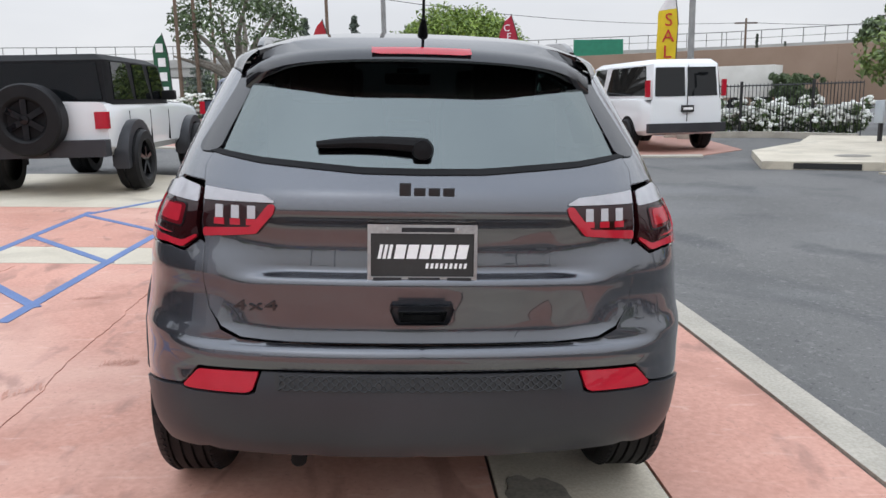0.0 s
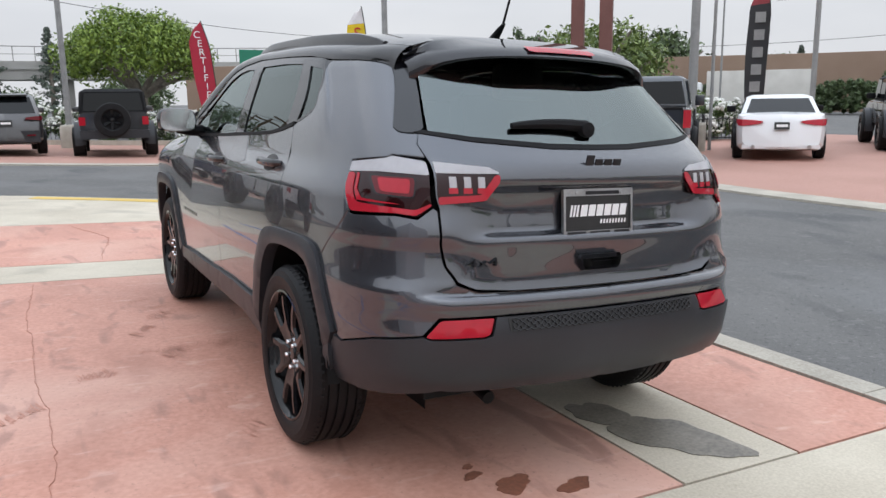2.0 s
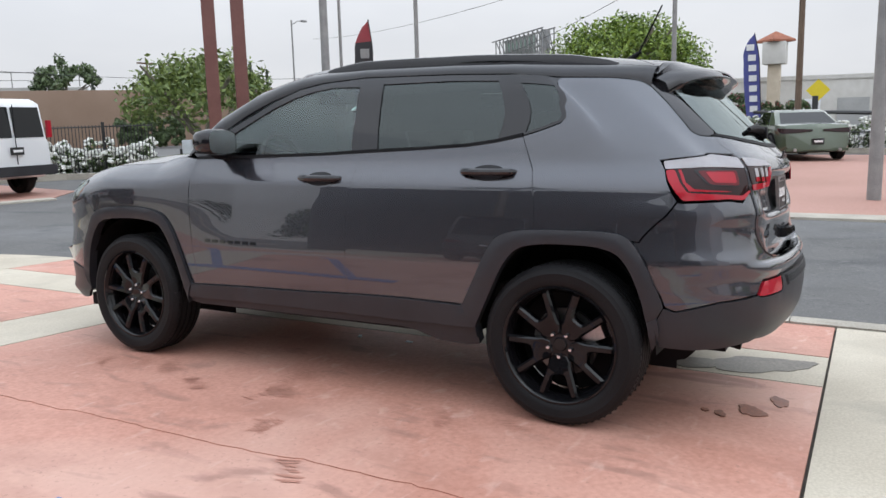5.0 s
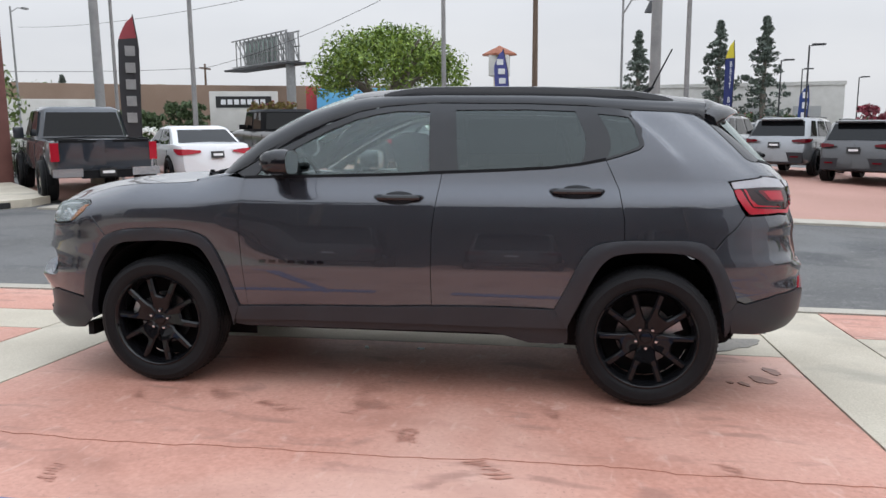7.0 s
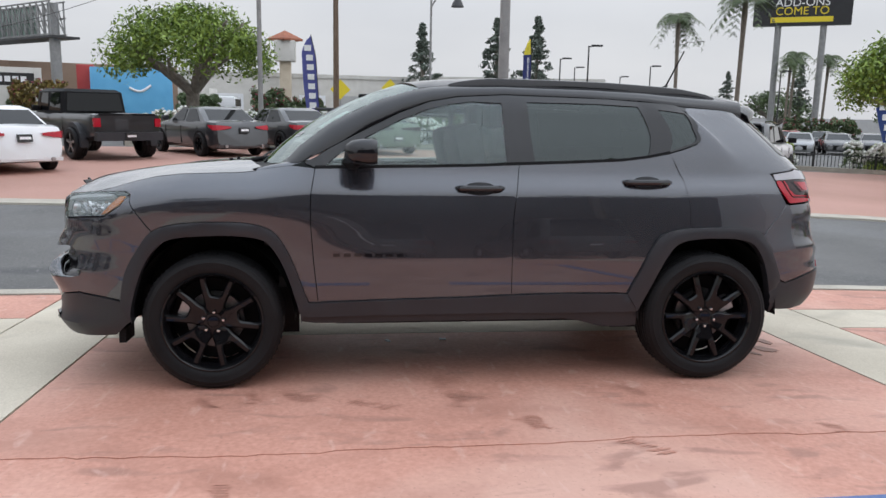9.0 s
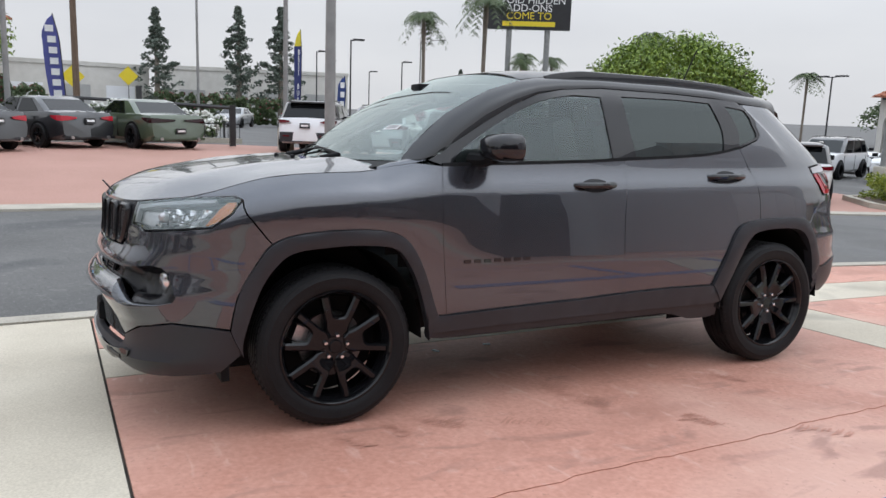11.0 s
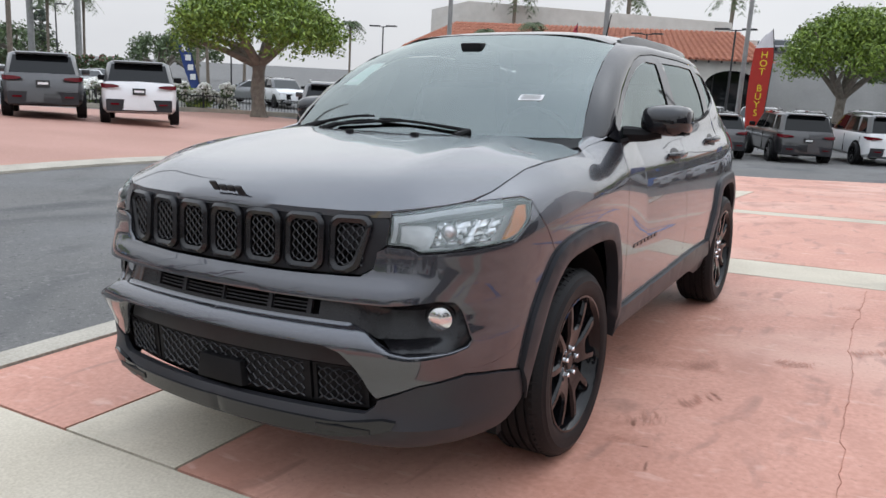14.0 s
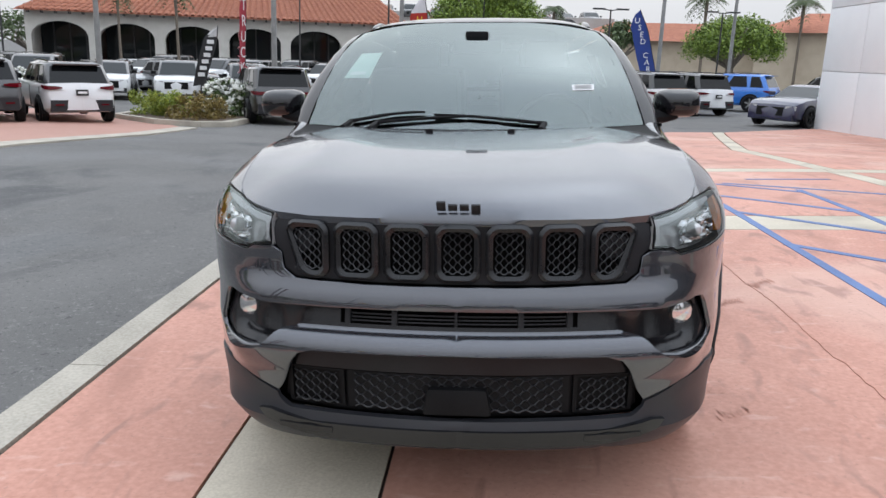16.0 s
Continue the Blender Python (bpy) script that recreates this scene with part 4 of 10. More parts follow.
for side in (-1, 1):
    sr = panel("window_surround", SURR, GLOSS_BLACK, car, off=-0.004, gap=0.001, thick=0.03, holes=(PANE_F, PANE_R, PANE_Q), side=side, step=0.05)
    for nm, ol, mt in (("front_window", PANE_F, TINT), ("rear_window", PANE_R, PRIVACY), ("quarter_window", PANE_Q, PRIVACY)):
        panel(nm, ol, mt, sr, off=-0.010, gap=-0.002, thick=0.0, side=side, step=0.03)
    panel("belt_moulding", "s.80,1.150 s.5,1.154 s.2,1.160 s-.05,1.167 s-.268,1.178 s-.6,1.190 s-.83,1.202 s-.98,1.220 s-1.105,1.246 s-1.105,1.230 s-.98,1.206 s-.83,1.188 s-.6,1.176 s-.268,1.163 s-.05,1.153 s.2,1.146 s.5,1.140 s.80,1.136", MATT, sr, off=0.004, gap=0, thick=0.012, side=side, step=0.05)
    # roof edge between the surround and the roof panel
    q = [(y, z) for y, z in [(-1.605, 1.437), (-1.565, 1.460), (-1.51, 1.472), (-1.43, 1.480), (-1.238, 1.489), (-1.0, 1.514), (-0.7, 1.528), (-0.2, 1.538), (0.05, 1.522), (0.2, 1.494), (0.36, 1.432), (0.54, 1.342), (0.72, 1.247), (0.82, 1.19), (0.88, 1.165)]]
    lowp = np.array([skin(*at("s", y, z))[0] for y, z in q])
    top_y = np.array([-1.615, -1.58, -1.52, -1.43, -1.238, -1.0, -0.7, -0.2, 0.05, 0.17, 0.36, 0.54, 0.72, 0.86, 0.95])
    tops = []
    for i, y in enumerate(top_y):
        if y <= 0.17:
            x = float(_roof_x(y)) - 0.072
            tops.append((x, y, float(roof_z(x, y))))
        else:
            k = (0.985, 0.74, 0.42, 0.15, 0.0)[i - 10]
            e = screen_pt(np.array([screen_hw(k)]), np.array([k]), 0.004)[0]
            tops.append((e[0] + 0.003, e[1], e[2]))
    tops = np.array(tops)
    m = 9
    rows = []
    knee = np.c_[lowp[:, 0] - 0.006, (lowp[:, 1] + tops[:, 1]) / 2, lowp[:, 2] * 0.30 + tops[:, 2] * 0.70]
    for k in range(m):
        s = k / (m - 1)
        rows.append(lowp * (1 - s) ** 2 + knee * 2 * s * (1 - s) + tops * s * s)
    n = len(q)
    gv = [tuple(p) for r in rows for p in r]
    gf = [(j * n + i, (j + 1) * n + i, (j + 1) * n + i + 1, j * n + i + 1) for j in range(m - 1) for i in range(n - 1)]
    if side > 0:
        gf = [t[::-1] for t in gf]
    else:
        gv = [(-x, y, z) for x, y, z in gv]
    part_py("roof_edge", gv, gf, GLOSS_BLACK, car, sharp=60)
    # fender corner at the foot of the windscreen pillar
    fo = [skin(*at("s", y, z))[0] for y, z in ((1.10, 1.118), (1.03, 1.134), (0.92, 1.150), (0.87, 1.163))]
    fi = [(0.752, 1.085, 1.128), (0.742, 1.03, 1.146), (0.736, 0.98, 1.156), (0.736, 0.95, 1.166)]
    cvs = [(side * (p[0] * (1 - t) + q[0] * t), p[1] * (1 - t) + q[1] * t, p[2] * (1 - t) + q[2] * t + 0.008 * math.sin(math.pi * t)) for p, q in zip(fo, fi) for t in (0, 0.25, 0.5, 0.75, 1)]
    cfs = [(5 * i + j, 5 * i + j + 1, 5 * i + j + 6, 5 * i + j + 5) for i in range(3) for j in range(4)]
    part_py("fender_corner", cvs, cfs if side < 0 else [t[::-1] for t in cfs], GRANITE, car, sharp=60)
    # rear pillar trim beside the tail glass
    panel("rear_pillar", PILLAR_EDGE.split(" s-1.51")[0] + " s-1.60,1.482 r.50,1.472 r.535,1.36 r.578,1.24 r.60,1.224", GLOSS_BLACK, car, off=0.002, side=side, gap=0.001, thick=0.02)
    # roof rail
    pts = []
    for s in np.linspace(0, 1, 40):
        y = 0.09 - 1.54 * s
        x = float(_roof_x(y)) - 0.088
        lift = 0.026 * (1 - max(0, abs(2 * s - 1) - 0.72) / 0.28) ** 0.6
        pts.append((side * x, y, float(roof_z(x, y)) - 0.004 + lift))
    # one low bar that grows out of the roof, rounded on top
    ring = [(0.017, -0.040), (0.015, -0.004), (0.010, 0.006), (0.0, 0.009), (-0.010, 0.006), (-0.015, -0.004), (-0.017, -0.040)]
    rv = [(x + dx, y, z + dz) for x, y, z in pts for dx, dz in ring]
    rf = [(7 * i + j, 7 * i + j + 1, 7 * i + j + 8, 7 * i + j + 7) for i in range(39) for j in range(6)] + [tuple(range(6, -1, -1)), tuple(273 + j for j in range(7))]
    part_py("roof_rail", rv, rf, GLOSS_BLACK, car, sharp=40)

# tail glass, spoiler
tg = panel("tailgate_window", "r0,1.188 r.17,1.190 r.45,1.210 r.572,1.228 r.55,1.30 r.515,1.40 r.485,1.472 r.3,1.49 r0,1.50", TAILGLASS, car, both=True, off=-0.002, gap=0.0, thick=0.0, step=0.04, shape=lambda x, z: 0.05 * np.clip((z - 1.2) / 0.3, 0, 1) * np.clip((0.57 - x) / 0.25, 0, 1) ** 0.7)
panel("window_seal", "r0,1.192 r.17,1.194 r.45,1.214 r.585,1.232 r.612,1.225 r.598,1.222 r.45,1.199 r.17,1.178 r0,1.176", MATT, car, both=True, off=0.003, gap=0, thick=0.01, step=0.04)
sp_y, sp_w = -1.845, 0.50
pro = []
for x in np.linspace(-1, 1, 25):
    xr, xt = x * 0.522, x * 0.540
    yt = sp_y + 0.17 * abs(x) ** 3.2
    zr, zt = float(roof_z(abs(xr), -1.55)), 1.523 - 0.032 * abs(x) ** 2.2 - 0.030 * abs(x) ** 8
    dn = 0.045 * abs(x) ** 9
    pro.append([(xr, -1.55, zr + 0.003 - 0.024 * abs(x) ** 8), (xr * 0.4 + xt * 0.6, -1.66 + 0.04 * abs(x) ** 8, zr * 0.60 + zt * 0.40 + 0.012 - 0.026 * abs(x) ** 6), (xt, yt + 0.085, zt + 0.017), (xt, yt + 0.045, zt + 0.007), (xt, yt + 0.015, zt - 0.010), (xt, yt, zt - 0.026 - dn * 0.5), (xt * 0.99, yt + 0.008, zt - 0.032 - dn), (xt * 0.97, yt + 0.06, zt - 0.034 - dn), (xt * 0.95, -1.66, zt - 0.030 - dn), (xt * 0.95, -1.55, zr - 0.02)])
k = 10
vs = [p for r in pro for p in r]
fs = [(i * k + j, i * k + j + 1, (i + 1) * k + j + 1, (i + 1) * k + j) for i in range(24) for j in range(k - 1)]
fs += [tuple(range(k - 1, -1, -1)), tuple(24 * k + j for j in range(k))]
spoiler = part_py("roof_spoiler", vs, fs, GLOSS_BLACK, car, "gloss black roof spoiler over the tailgate glass", sharp=50)
bv = []
for x in np.linspace(-0.147, 0.147, 13):
    yt, zt = sp_y + 0.17 * abs(x / 0.53) ** 3.2 - 0.003, 1.523 - 0.035 * abs(x / 0.53) ** 2.2
    e = 0.6 if abs(x) > 0.14 else 1.0
    bv += [(x, yt + 0.052, zt + 0.012), (x, yt + 0.030, zt + 0.004), (x, yt + 0.010, zt - 0.010 * e)]
bf = [(i * 3 + j, i * 3 + j + 1, i * 3 + j + 4, i * 3 + j + 3) for i in range(12) for j in range(2)]
part_py("brake_light", bv, bf, LAMP_RED, spoiler, "red strip brake light")

# aerial
base = (0.02, -1.36, float(roof_z(0.02, -1.36)))
av, af = join(tube([(base[0], base[1] + 0.05, base[2] - 0.01), (base[0], base[1] - 0.01, base[2] + 0.035), (base[0], base[1] - 0.04, base[2] + 0.055)], [0.022, 0.013, 0.007], 10),
              tube([(base[0], base[1] - 0.02, base[2] + 0.03), (base[0] - 0.004, base[1] - 0.14, base[2] + 0.27)], [0.0055, 0.004], 8))
part_py("roof_aerial", av, af, MATT, car)

gs, gt = np.meshgrid(np.linspace(-1, 1, 29), np.linspace(0, 1, 17))
P = screen_pt((gs * screen_hw(gt)).ravel(), gt.ravel())
fs = [(j * 29 + i, j * 29 + i + 1, (j + 1) * 29 + i + 1, (j + 1) * 29 + i) for j in range(16) for i in range(28)]
screen = part_py("windscreen", P, [t[::-1] for t in fs], SCREEN, car, "raked windscreen", sharp=80)
# black band round the screen
for nm, lo, hi, a, b in (("screen_border", 0.0, 0.035, -1, 1), ("screen_border", 0.975, 1.0, -1, 1), ("screen_border", 0, 1, -1, -0.955), ("screen_border", 0, 1, 0.955, 1)):
    gs, gt = np.meshgrid(np.linspace(a, b, 25), np.linspace(lo, hi, 13))
    P = screen_pt((gs * screen_hw(gt)).ravel(), gt.ravel(), -0.004)
    part_py(nm, P, [(j * 25 + i, (j + 1) * 25 + i, (j + 1) * 25 + i + 1, j * 25 + i + 1) for j in range(12) for i in range(24)], GLOSS_BLACK, screen, sharp=80)


def decal(name, corners, mat, parent, label="", lift=0.002, n=8):
    """A sticker on the windscreen between four (x, s) corners."""
    c = np.array(corners, float)
    vs = []
    for t in np.linspace(0, 1, n):
        for q in np.linspace(0, 1, n):
            x, s = (1 - t) * ((1 - q) * c[0] + q * c[1]) + t * ((1 - q) * c[3] + q * c[2])
            vs.append(screen_pt(np.array([x]), np.array([s]), lift)[0])
    fs = [(j * n + i, (j + 1) * n + i, (j + 1) * n + i + 1, j * n + i + 1) for j in range(n - 1) for i in range(n - 1)]
    return part_py(name, vs, fs, mat, parent, label)


bar = decal("barcode_sticker", [(-0.52, 0.265), (-0.425, 0.265), (-0.425, 0.31), (-0.52, 0.31)], WHITE_INK, screen, "small white paper barcode sticker")
for k, (a, b) in enumerate(((0.273, 0.279), (0.283, 0.288), (0.292, 0.302))):
    decal("print_bar", [(-0.51, a), (-0.435, a), (-0.435, b), (-0.51, b)], surface("grey_print", (0.3, 0.3, 0.3), (0.4, 0.4, 0.4), 20, 100, 0.6, 0.05, 0) if k == 0 else bpy.data.materials["grey_print"], bar, lift=0.004, n=4)
STICKER = surface("pale_green_window_sheet", (0.55, 0.66, 0.62), (0.68, 0.76, 0.72), 10, 90, 0.5, 0.05, 0)
sheet_ob = decal("price_sheet", [(0.60, 0.38), (0.475, 0.38), (0.44, 0.62), (0.545, 0.62)], STICKER, screen, "pale green paper sheet behind the windscreen", lift=-0.006)
decal("print_bar", [(0.575, 0.40), (0.50, 0.40), (0.495, 0.43), (0.57, 0.43)], WHITE_INK, sheet_ob, lift=-0.002, n=4)
boxed("mirror_housing", MATT, screen, 0.0, 0.44, 1.535, 0.13, 0.10, 0.045, 0.015)
boxed("rear_view_mirror", MATT, car, 0.0, 0.36, 1.49, 0.26, 0.03, 0.065, 0.012)

# cowl and wipers
cv = []
for x in np.linspace(-0.76, 0.76, 25):
    k = abs(x) / 0.76
    y0, y1 = 1.275 - 0.16 * k**2, 1.115 - 0.165 * k**2.2
    cv += [(x, y0, 1.128 + 0.0 * k), (x, y1, 1.150 + 0.008 * k * k)]
part_py("cowl", cv, [(2 * i, 2 * i + 2, 2 * i + 3, 2 * i + 1) for i in range(24)], MATT, car)
for xa, xb, s1 in ((-0.30, 0.16, 0.07), (0.52, 0.20, 0.09), (0.40, -0.02, 0.06)):
    pts = []
    for q in np.linspace(0, 1, 8):
        x = xa + (xb - xa) * q
        p = screen_pt(np.array([x]), np.array([0.015 + s1 * math.sin(math.pi * 0.5 * q) * 0.9]), 0.014)[0]
        pts.append(p)
    wv, wf = join(tube(pts, [0.010, 0.008, 0.008, 0.007, 0.007, 0.006, 0.006, 0.005], 6), tube([Vector(pts[0]), Vector(pts[0]) + Vector((0.02, 0.09, -0.02))], [0.012, 0.015], 8))
    part_py("wiper", wv, wf, MATT, car)

# bonnet
_hc = smooth_curve([1.10, 1.2, 1.47, 1.72, 1.94, 2.05, 2.12, 2.155, 2.18], [1.165, 1.164, 1.145, 1.118, 1.084, 1.060, 1.036, 1.012, 0.984])
_he = smooth_curve([1.00, 1.2, 1.47, 1.69, 1.85, 1.97, 2.06, 2.15], [1.128, 1.112, 1.101, 1.066, 1.036, 1.014, 0.998, 0.975])
_hx = smooth_curve([1.0, 1.2, 1.47, 1.69, 1.85, 1.97, 2.08, 2.15], [0.775, 0.800, 0.803, 0.785, 0.755, 0.715, 0.62, 0.52])


def hood_z(x, y):
    k = np.clip(np.abs(x) / _hx(y), 0, 1.1)
    fold = 0.012 * np.exp(-((np.abs(x) - 0.50) / 0.075) ** 2) * np.clip((2.0 - y) / 0.4, 0, 1)
    return _hc(y) - (_hc(y) - _he(y)) * (0.3 * k**2 + 0.7 * k**5) + fold


rim3 = [skin(U, z)[0] for U, z in chart("f0,.983 f.15,.983 f.30,.982 f.45,.981 f.56,.985 f.64,.995 f.70,1.003 s1.88,1.012 s1.80,1.032 s1.70,1.062 s1.59,1.088 s1.47,1.102 s1.30,1.109 s1.18,1.112 s1.10,1.121")]
half = [(float(p[0]), float(p[1])) for p in rim3] + [(0.76, 1.075), (0.70, 1.075), (0.6, 1.12), (0.4, 1.20), (0.2, 1.24), (0, 1.255)]
hp = half + [(-x, y) for x, y in half[-2:0:-1]]
v, f = filled(hp, 0.045)
zz = hood_z(v[:, 0], v[:, 1])
rim_pts = np.array([tuple(p) for p in rim3])
dense = np.concatenate([np.linspace(a, b, 12) for a, b in zip(rim_pts[:-1], rim_pts[1:])])
err = dense[:, 2] - hood_z(dense[:, 0], dense[:, 1])
dist = np.hypot(np.abs(v[:, 0])[:, None] - dense[:, 0], v[:, 1][:, None] - dense[:, 1])
wgt = 1 / (dist**4 + 1e-8)
zz = zz + (wgt * err).sum(1) / wgt.sum(1) * np.exp(-((dist.min(1) / 0.11) ** 2))
vs, fs = solid(v, f, np.c_[v, zz], np.c_[v, zz - 0.02])
hood = part_py("bonnet", vs, fs, GRANITE, car, "granite grey bonnet with two shallow creases", sharp=50)
for x in (-0.16, 0.16):
    boxed("washer_nozzle", MATT, hood, x, 1.31, float(hood_z(x, 1.31)) + 0.004, 0.03, 0.02, 0.014, 0.004)

# ---- front end ----
def nose_shape(x, z):
    """Two soft shoulders across the bumper, above and below the fog lamps."""
    bulge = np.interp(z, [0.42, 0.50, 0.56, 0.585, 0.60, 0.62, 0.65, 0.66, 0.712, 0.725, 0.75, 0.785, 0.80, 0.87], [0.0, 0.014, 0.040, 0.050, 0.047, 0.034, 0.003, 0.003, 0.034, 0.035, 0.026, 0.006, 0.0, 0.0])
    fade = np.where(z < 0.64, np.clip((0.80 - x) / 0.14, 0, 1), np.clip((0.80 - x) / 0.22, 0, 1))
    return bulge * fade * fade * (3 - 2 * fade)


def inset_shape(x, z):
    """A pocket round each fog lamp."""
    kx = np.clip((x - 0.46) / 0.14, 0, 1) * np.clip((0.80 - x) / 0.09, 0, 1)
    kz = np.clip((z - 0.568) / 0.045, 0, 1) * np.clip((0.737 - z) / 0.045, 0, 1)
    return -0.054 * kx * kx * (3 - 2 * kx) * kz * kz * (3 - 2 * kz)


panel("front_bumper", "f0,.785 f.26,.785 f.50,.792 f.538,.82 f.545,.868 f.575,.885 f.640,.882 f.665,.866 f.76,.874 s1.83,.889 s1.75,.946 s1.707,.994 s1.697,.942 s1.625,.848 s1.60,.82 s1.668,.735 s1.738,.61 s1.768,.468 s1.86,.485 f.78,.50 f.68,.478 f.565,.425 f.545,.455 f.51,.535 f.475,.578 f.43,.592 f0,.596 f0,.655 f.48,.655 f.535,.637 f.575,.606 f.615,.578 f.66,.570 f.755,.574 f.788,.585 f.797,.603 f.768,.695 f.750,.722 f.715,.730 f.58,.714 f.41,.714 f0,.716", GRANITE, car, both=True, step=0.022, shape=nose_shape)
bez = panel("fog_lamp_bezel", "f0,.718 f.41,.716 f.58,.716 f.715,.732 f.752,.724 f.770,.696 f.799,.604 f.790,.583 f.755,.572 f.66,.568 f.615,.575 f.575,.603 f.535,.635 f.48,.653 f0,.653", RING, car, both=True, off=-0.020, gap=-0.004, thick=0.03, step=0.014, label="dark bumper inset with fog lamps and a slot", shape=inset_shape)
# shade inside the slot, laid on as a black sheet
slot = panel("air_slot", "f0,.708 f.36,.706 f.36,.664 f0,.664", RECESS_SHADE, bez, both=True, off=-0.016, gap=0, thick=0.01)
for x in (0.0, 0.19, 0.335):
    for sd in ((-1, 1) if x else (1,)):
        panel("slot_bar", f"f{x+.008},.708 f{max(x-.008,0)},.708 f{max(x-.008,0)},.664 f{x+.008},.664", GRILLE, slot, side=sd, off=-0.005, gap=0, thick=0.012)
for z in (0.674, 0.684, 0.694):
    panel("slot_fin", f"f0,{z+.002} f.34,{z+.002} f.34,{z-.002} f0,{z-.002}", GRILLE, slot, both=True, off=-0.010, gap=0, thick=0.006, step=0.05)
for sd in (-1, 1):
    c = (0.694, 2.004, 0.660)
    ang = math.atan2(0.42, 1.0) * sd
    fm = Matrix.Translation((sd * c[0], c[1] - 0.012, c[2])) @ Matrix.Rotation(-ang, 4, "Z")
    fog = part_py("fog_lamp", *revolve([(0.0, 0.018), (0.020, 0.017), (0.036, 0.011), (0.041, 0.0), (0.041, -0.03)], "y", 24), LAMP_SILVER, bez, "round clear fog lamp", pose_m=fm)
    part_py("lamp_ring", *revolve([(0.041, -0.02), (0.045, 0.006), (0.051, 0.0), (0.053, -0.03)], "y", 24), GLOSS_BLACK, fog)
# lower opening
low = panel("lower_grille", "f0,.598 f.43,.594 f.478,.58 f.513,.537 f.548,.457 f.556,.40 f.53,.378 f.4,.372 f0,.372", MATT, car, both=True, off=-0.035, gap=-0.004, thick=0.02, label="black lower grille with honeycomb mesh")
panel("upper_blank", "f0,.594 f.43,.590 f.474,.577 f.502,.54 f.51,.515 f0,.515", GRILLE_PLATE, low, both=True, off=-0.016, gap=0, thick=0.02)
for x0, x1, sd in ((0.0, 0.33, 0), (0.365, 0.525, -1), (0.365, 0.525, 1)):
    panel("mesh_surround", f"f{x1+.012},.510 f{x0-.012 if x0 else 0},.510 f{x0-.012 if x0 else 0},.385 f{x1+.012},.385", MATT, low, both=(sd == 0), side=sd or 1, off=-0.02, gap=0, thick=0.02, holes=([f"f{x1},.503 f{x0},.503 f{x0},.392 f{x1},.392"] if x0 else []))


def honeycomb(zone, cell_w, cell_h):
    """Chart lines of an open mesh of flat hexagons over a zone (x0, x1, z0, z1)."""
    x0, x1, z0, z1 = zone
    rows = int(round((z1 - z0) / cell_h))
    cols = int(round(abs(x1 - x0) / cell_w))
    step = (x1 - x0) / (2 * cols)
    rise = 0.46 * (z1 - z0) / rows
    lines = []
    for r in range(rows + 1):
        z = z0 + (z1 - z0) * r / rows
        pts = []
        for c in range(2 * cols + 1):
            zc = min(max(z + rise * (((c + r) % 2) * 2 - 1), z0), z1)
            x = x0 + step * c
            pts += [(x - 0.22 * step, zc), (x + 0.22 * step, zc)]
        lines.append(pts[1:-1])
    return lines


def mesh_bars(lines, off, radius, kind="f", sign=1):
    pieces = []
    for ln in lines:
        pts = []
        for x, z in ln:
            U, zc = at(kind, abs(x), z)
            p = skin(U, zc, off)[0]
            pts.append((math.copysign(p[0], x) if abs(x) > 1e-6 else 0.0, p[1], p[2]))
        pieces.append(tube(pts, radius, 4, ends=False))
    return join(*pieces)


part_py("mesh_insert", *mesh_bars(honeycomb((-0.325, 0.325, 0.39, 0.505), 0.046, 0.0165), -0.018, 0.0030), MESHBAR, low, "open honeycomb mesh")
for sd in (-1, 1):
    part_py("mesh_insert", *mesh_bars(honeycomb((0.37 * sd, 0.52 * sd, 0.395, 0.50), 0.034, 0.0150), -0.016, 0.0026), MESHBAR, low)
boxed("plate_blank", MATT, low, 0.0, 2.205, 0.432, 0.21, 0.05, 0.085, 0.012, taper=0.86)
# added sheet that closes the gap behind the intake, coloured as its shade
panel("intake_backing", "f0,.56 f.55,.57 f.70,.56 f.74,.50 f.70,.42 f.60,.36 f0,.34", RECESS_SHADE, car, both=True, off=-0.045, gap=0, thick=0.01, step=0.06)
panel("front_lip", "f0,.375 f.53,.380 f.562,.405 f.568,.423 f.68,.475 f.78,.497 s1.86,.482 s1.768,.464 s1.72,.36 s1.80,.285 f.70,.262 f.45,.262 f0,.268", CLAD, car, both=True, off=0.004, crown=0.003, step=0.022, shape=lambda x, z: np.interp(z, [0.26, 0.31, 0.345, 0.372, 0.41], [0.0, 0.012, 0.022, 0.006, 0.0]) * np.clip((0.85 - x) / 0.1, 0, 1))
panel("lip_strip", "f0,.350 f.45,.350 f.585,.372 f.622,.368 f.605,.340 f.45,.304 f0,.300", GLOSS_BLACK, car, both=True, off=0.030, crown=0.004, gap=0, thick=0.03)
for sd in (-1, 1):
    # vent drawn as a black panel, its inner shade put into the colour
    panel("lip_vent", "f.38,.338 f.55,.340 f.55,.325 f.38,.322", BLACK_INK_AND_SHADE, car, side=sd, off=0.037, gap=0, thick=0.008)
    part_py("air_dam", *cuboid(*sorted((sd * 0.64, sd * 0.80)), 1.765, 1.80, 0.235, 0.31), MATT, car)
c = skin(*at("f", 0.495, 0.615), 0.003)[0]
part_py("tow_cap", *revolve([(0.0, 0.003), (0.026, 0.003), (0.029, 0.0), (0.029, -0.01)], "y", 24), GRANITE, car, pose_m=Matrix.Translation((c[0], c[1], c[2])) @ Matrix.Rotation(-0.22, 4, "Z"))

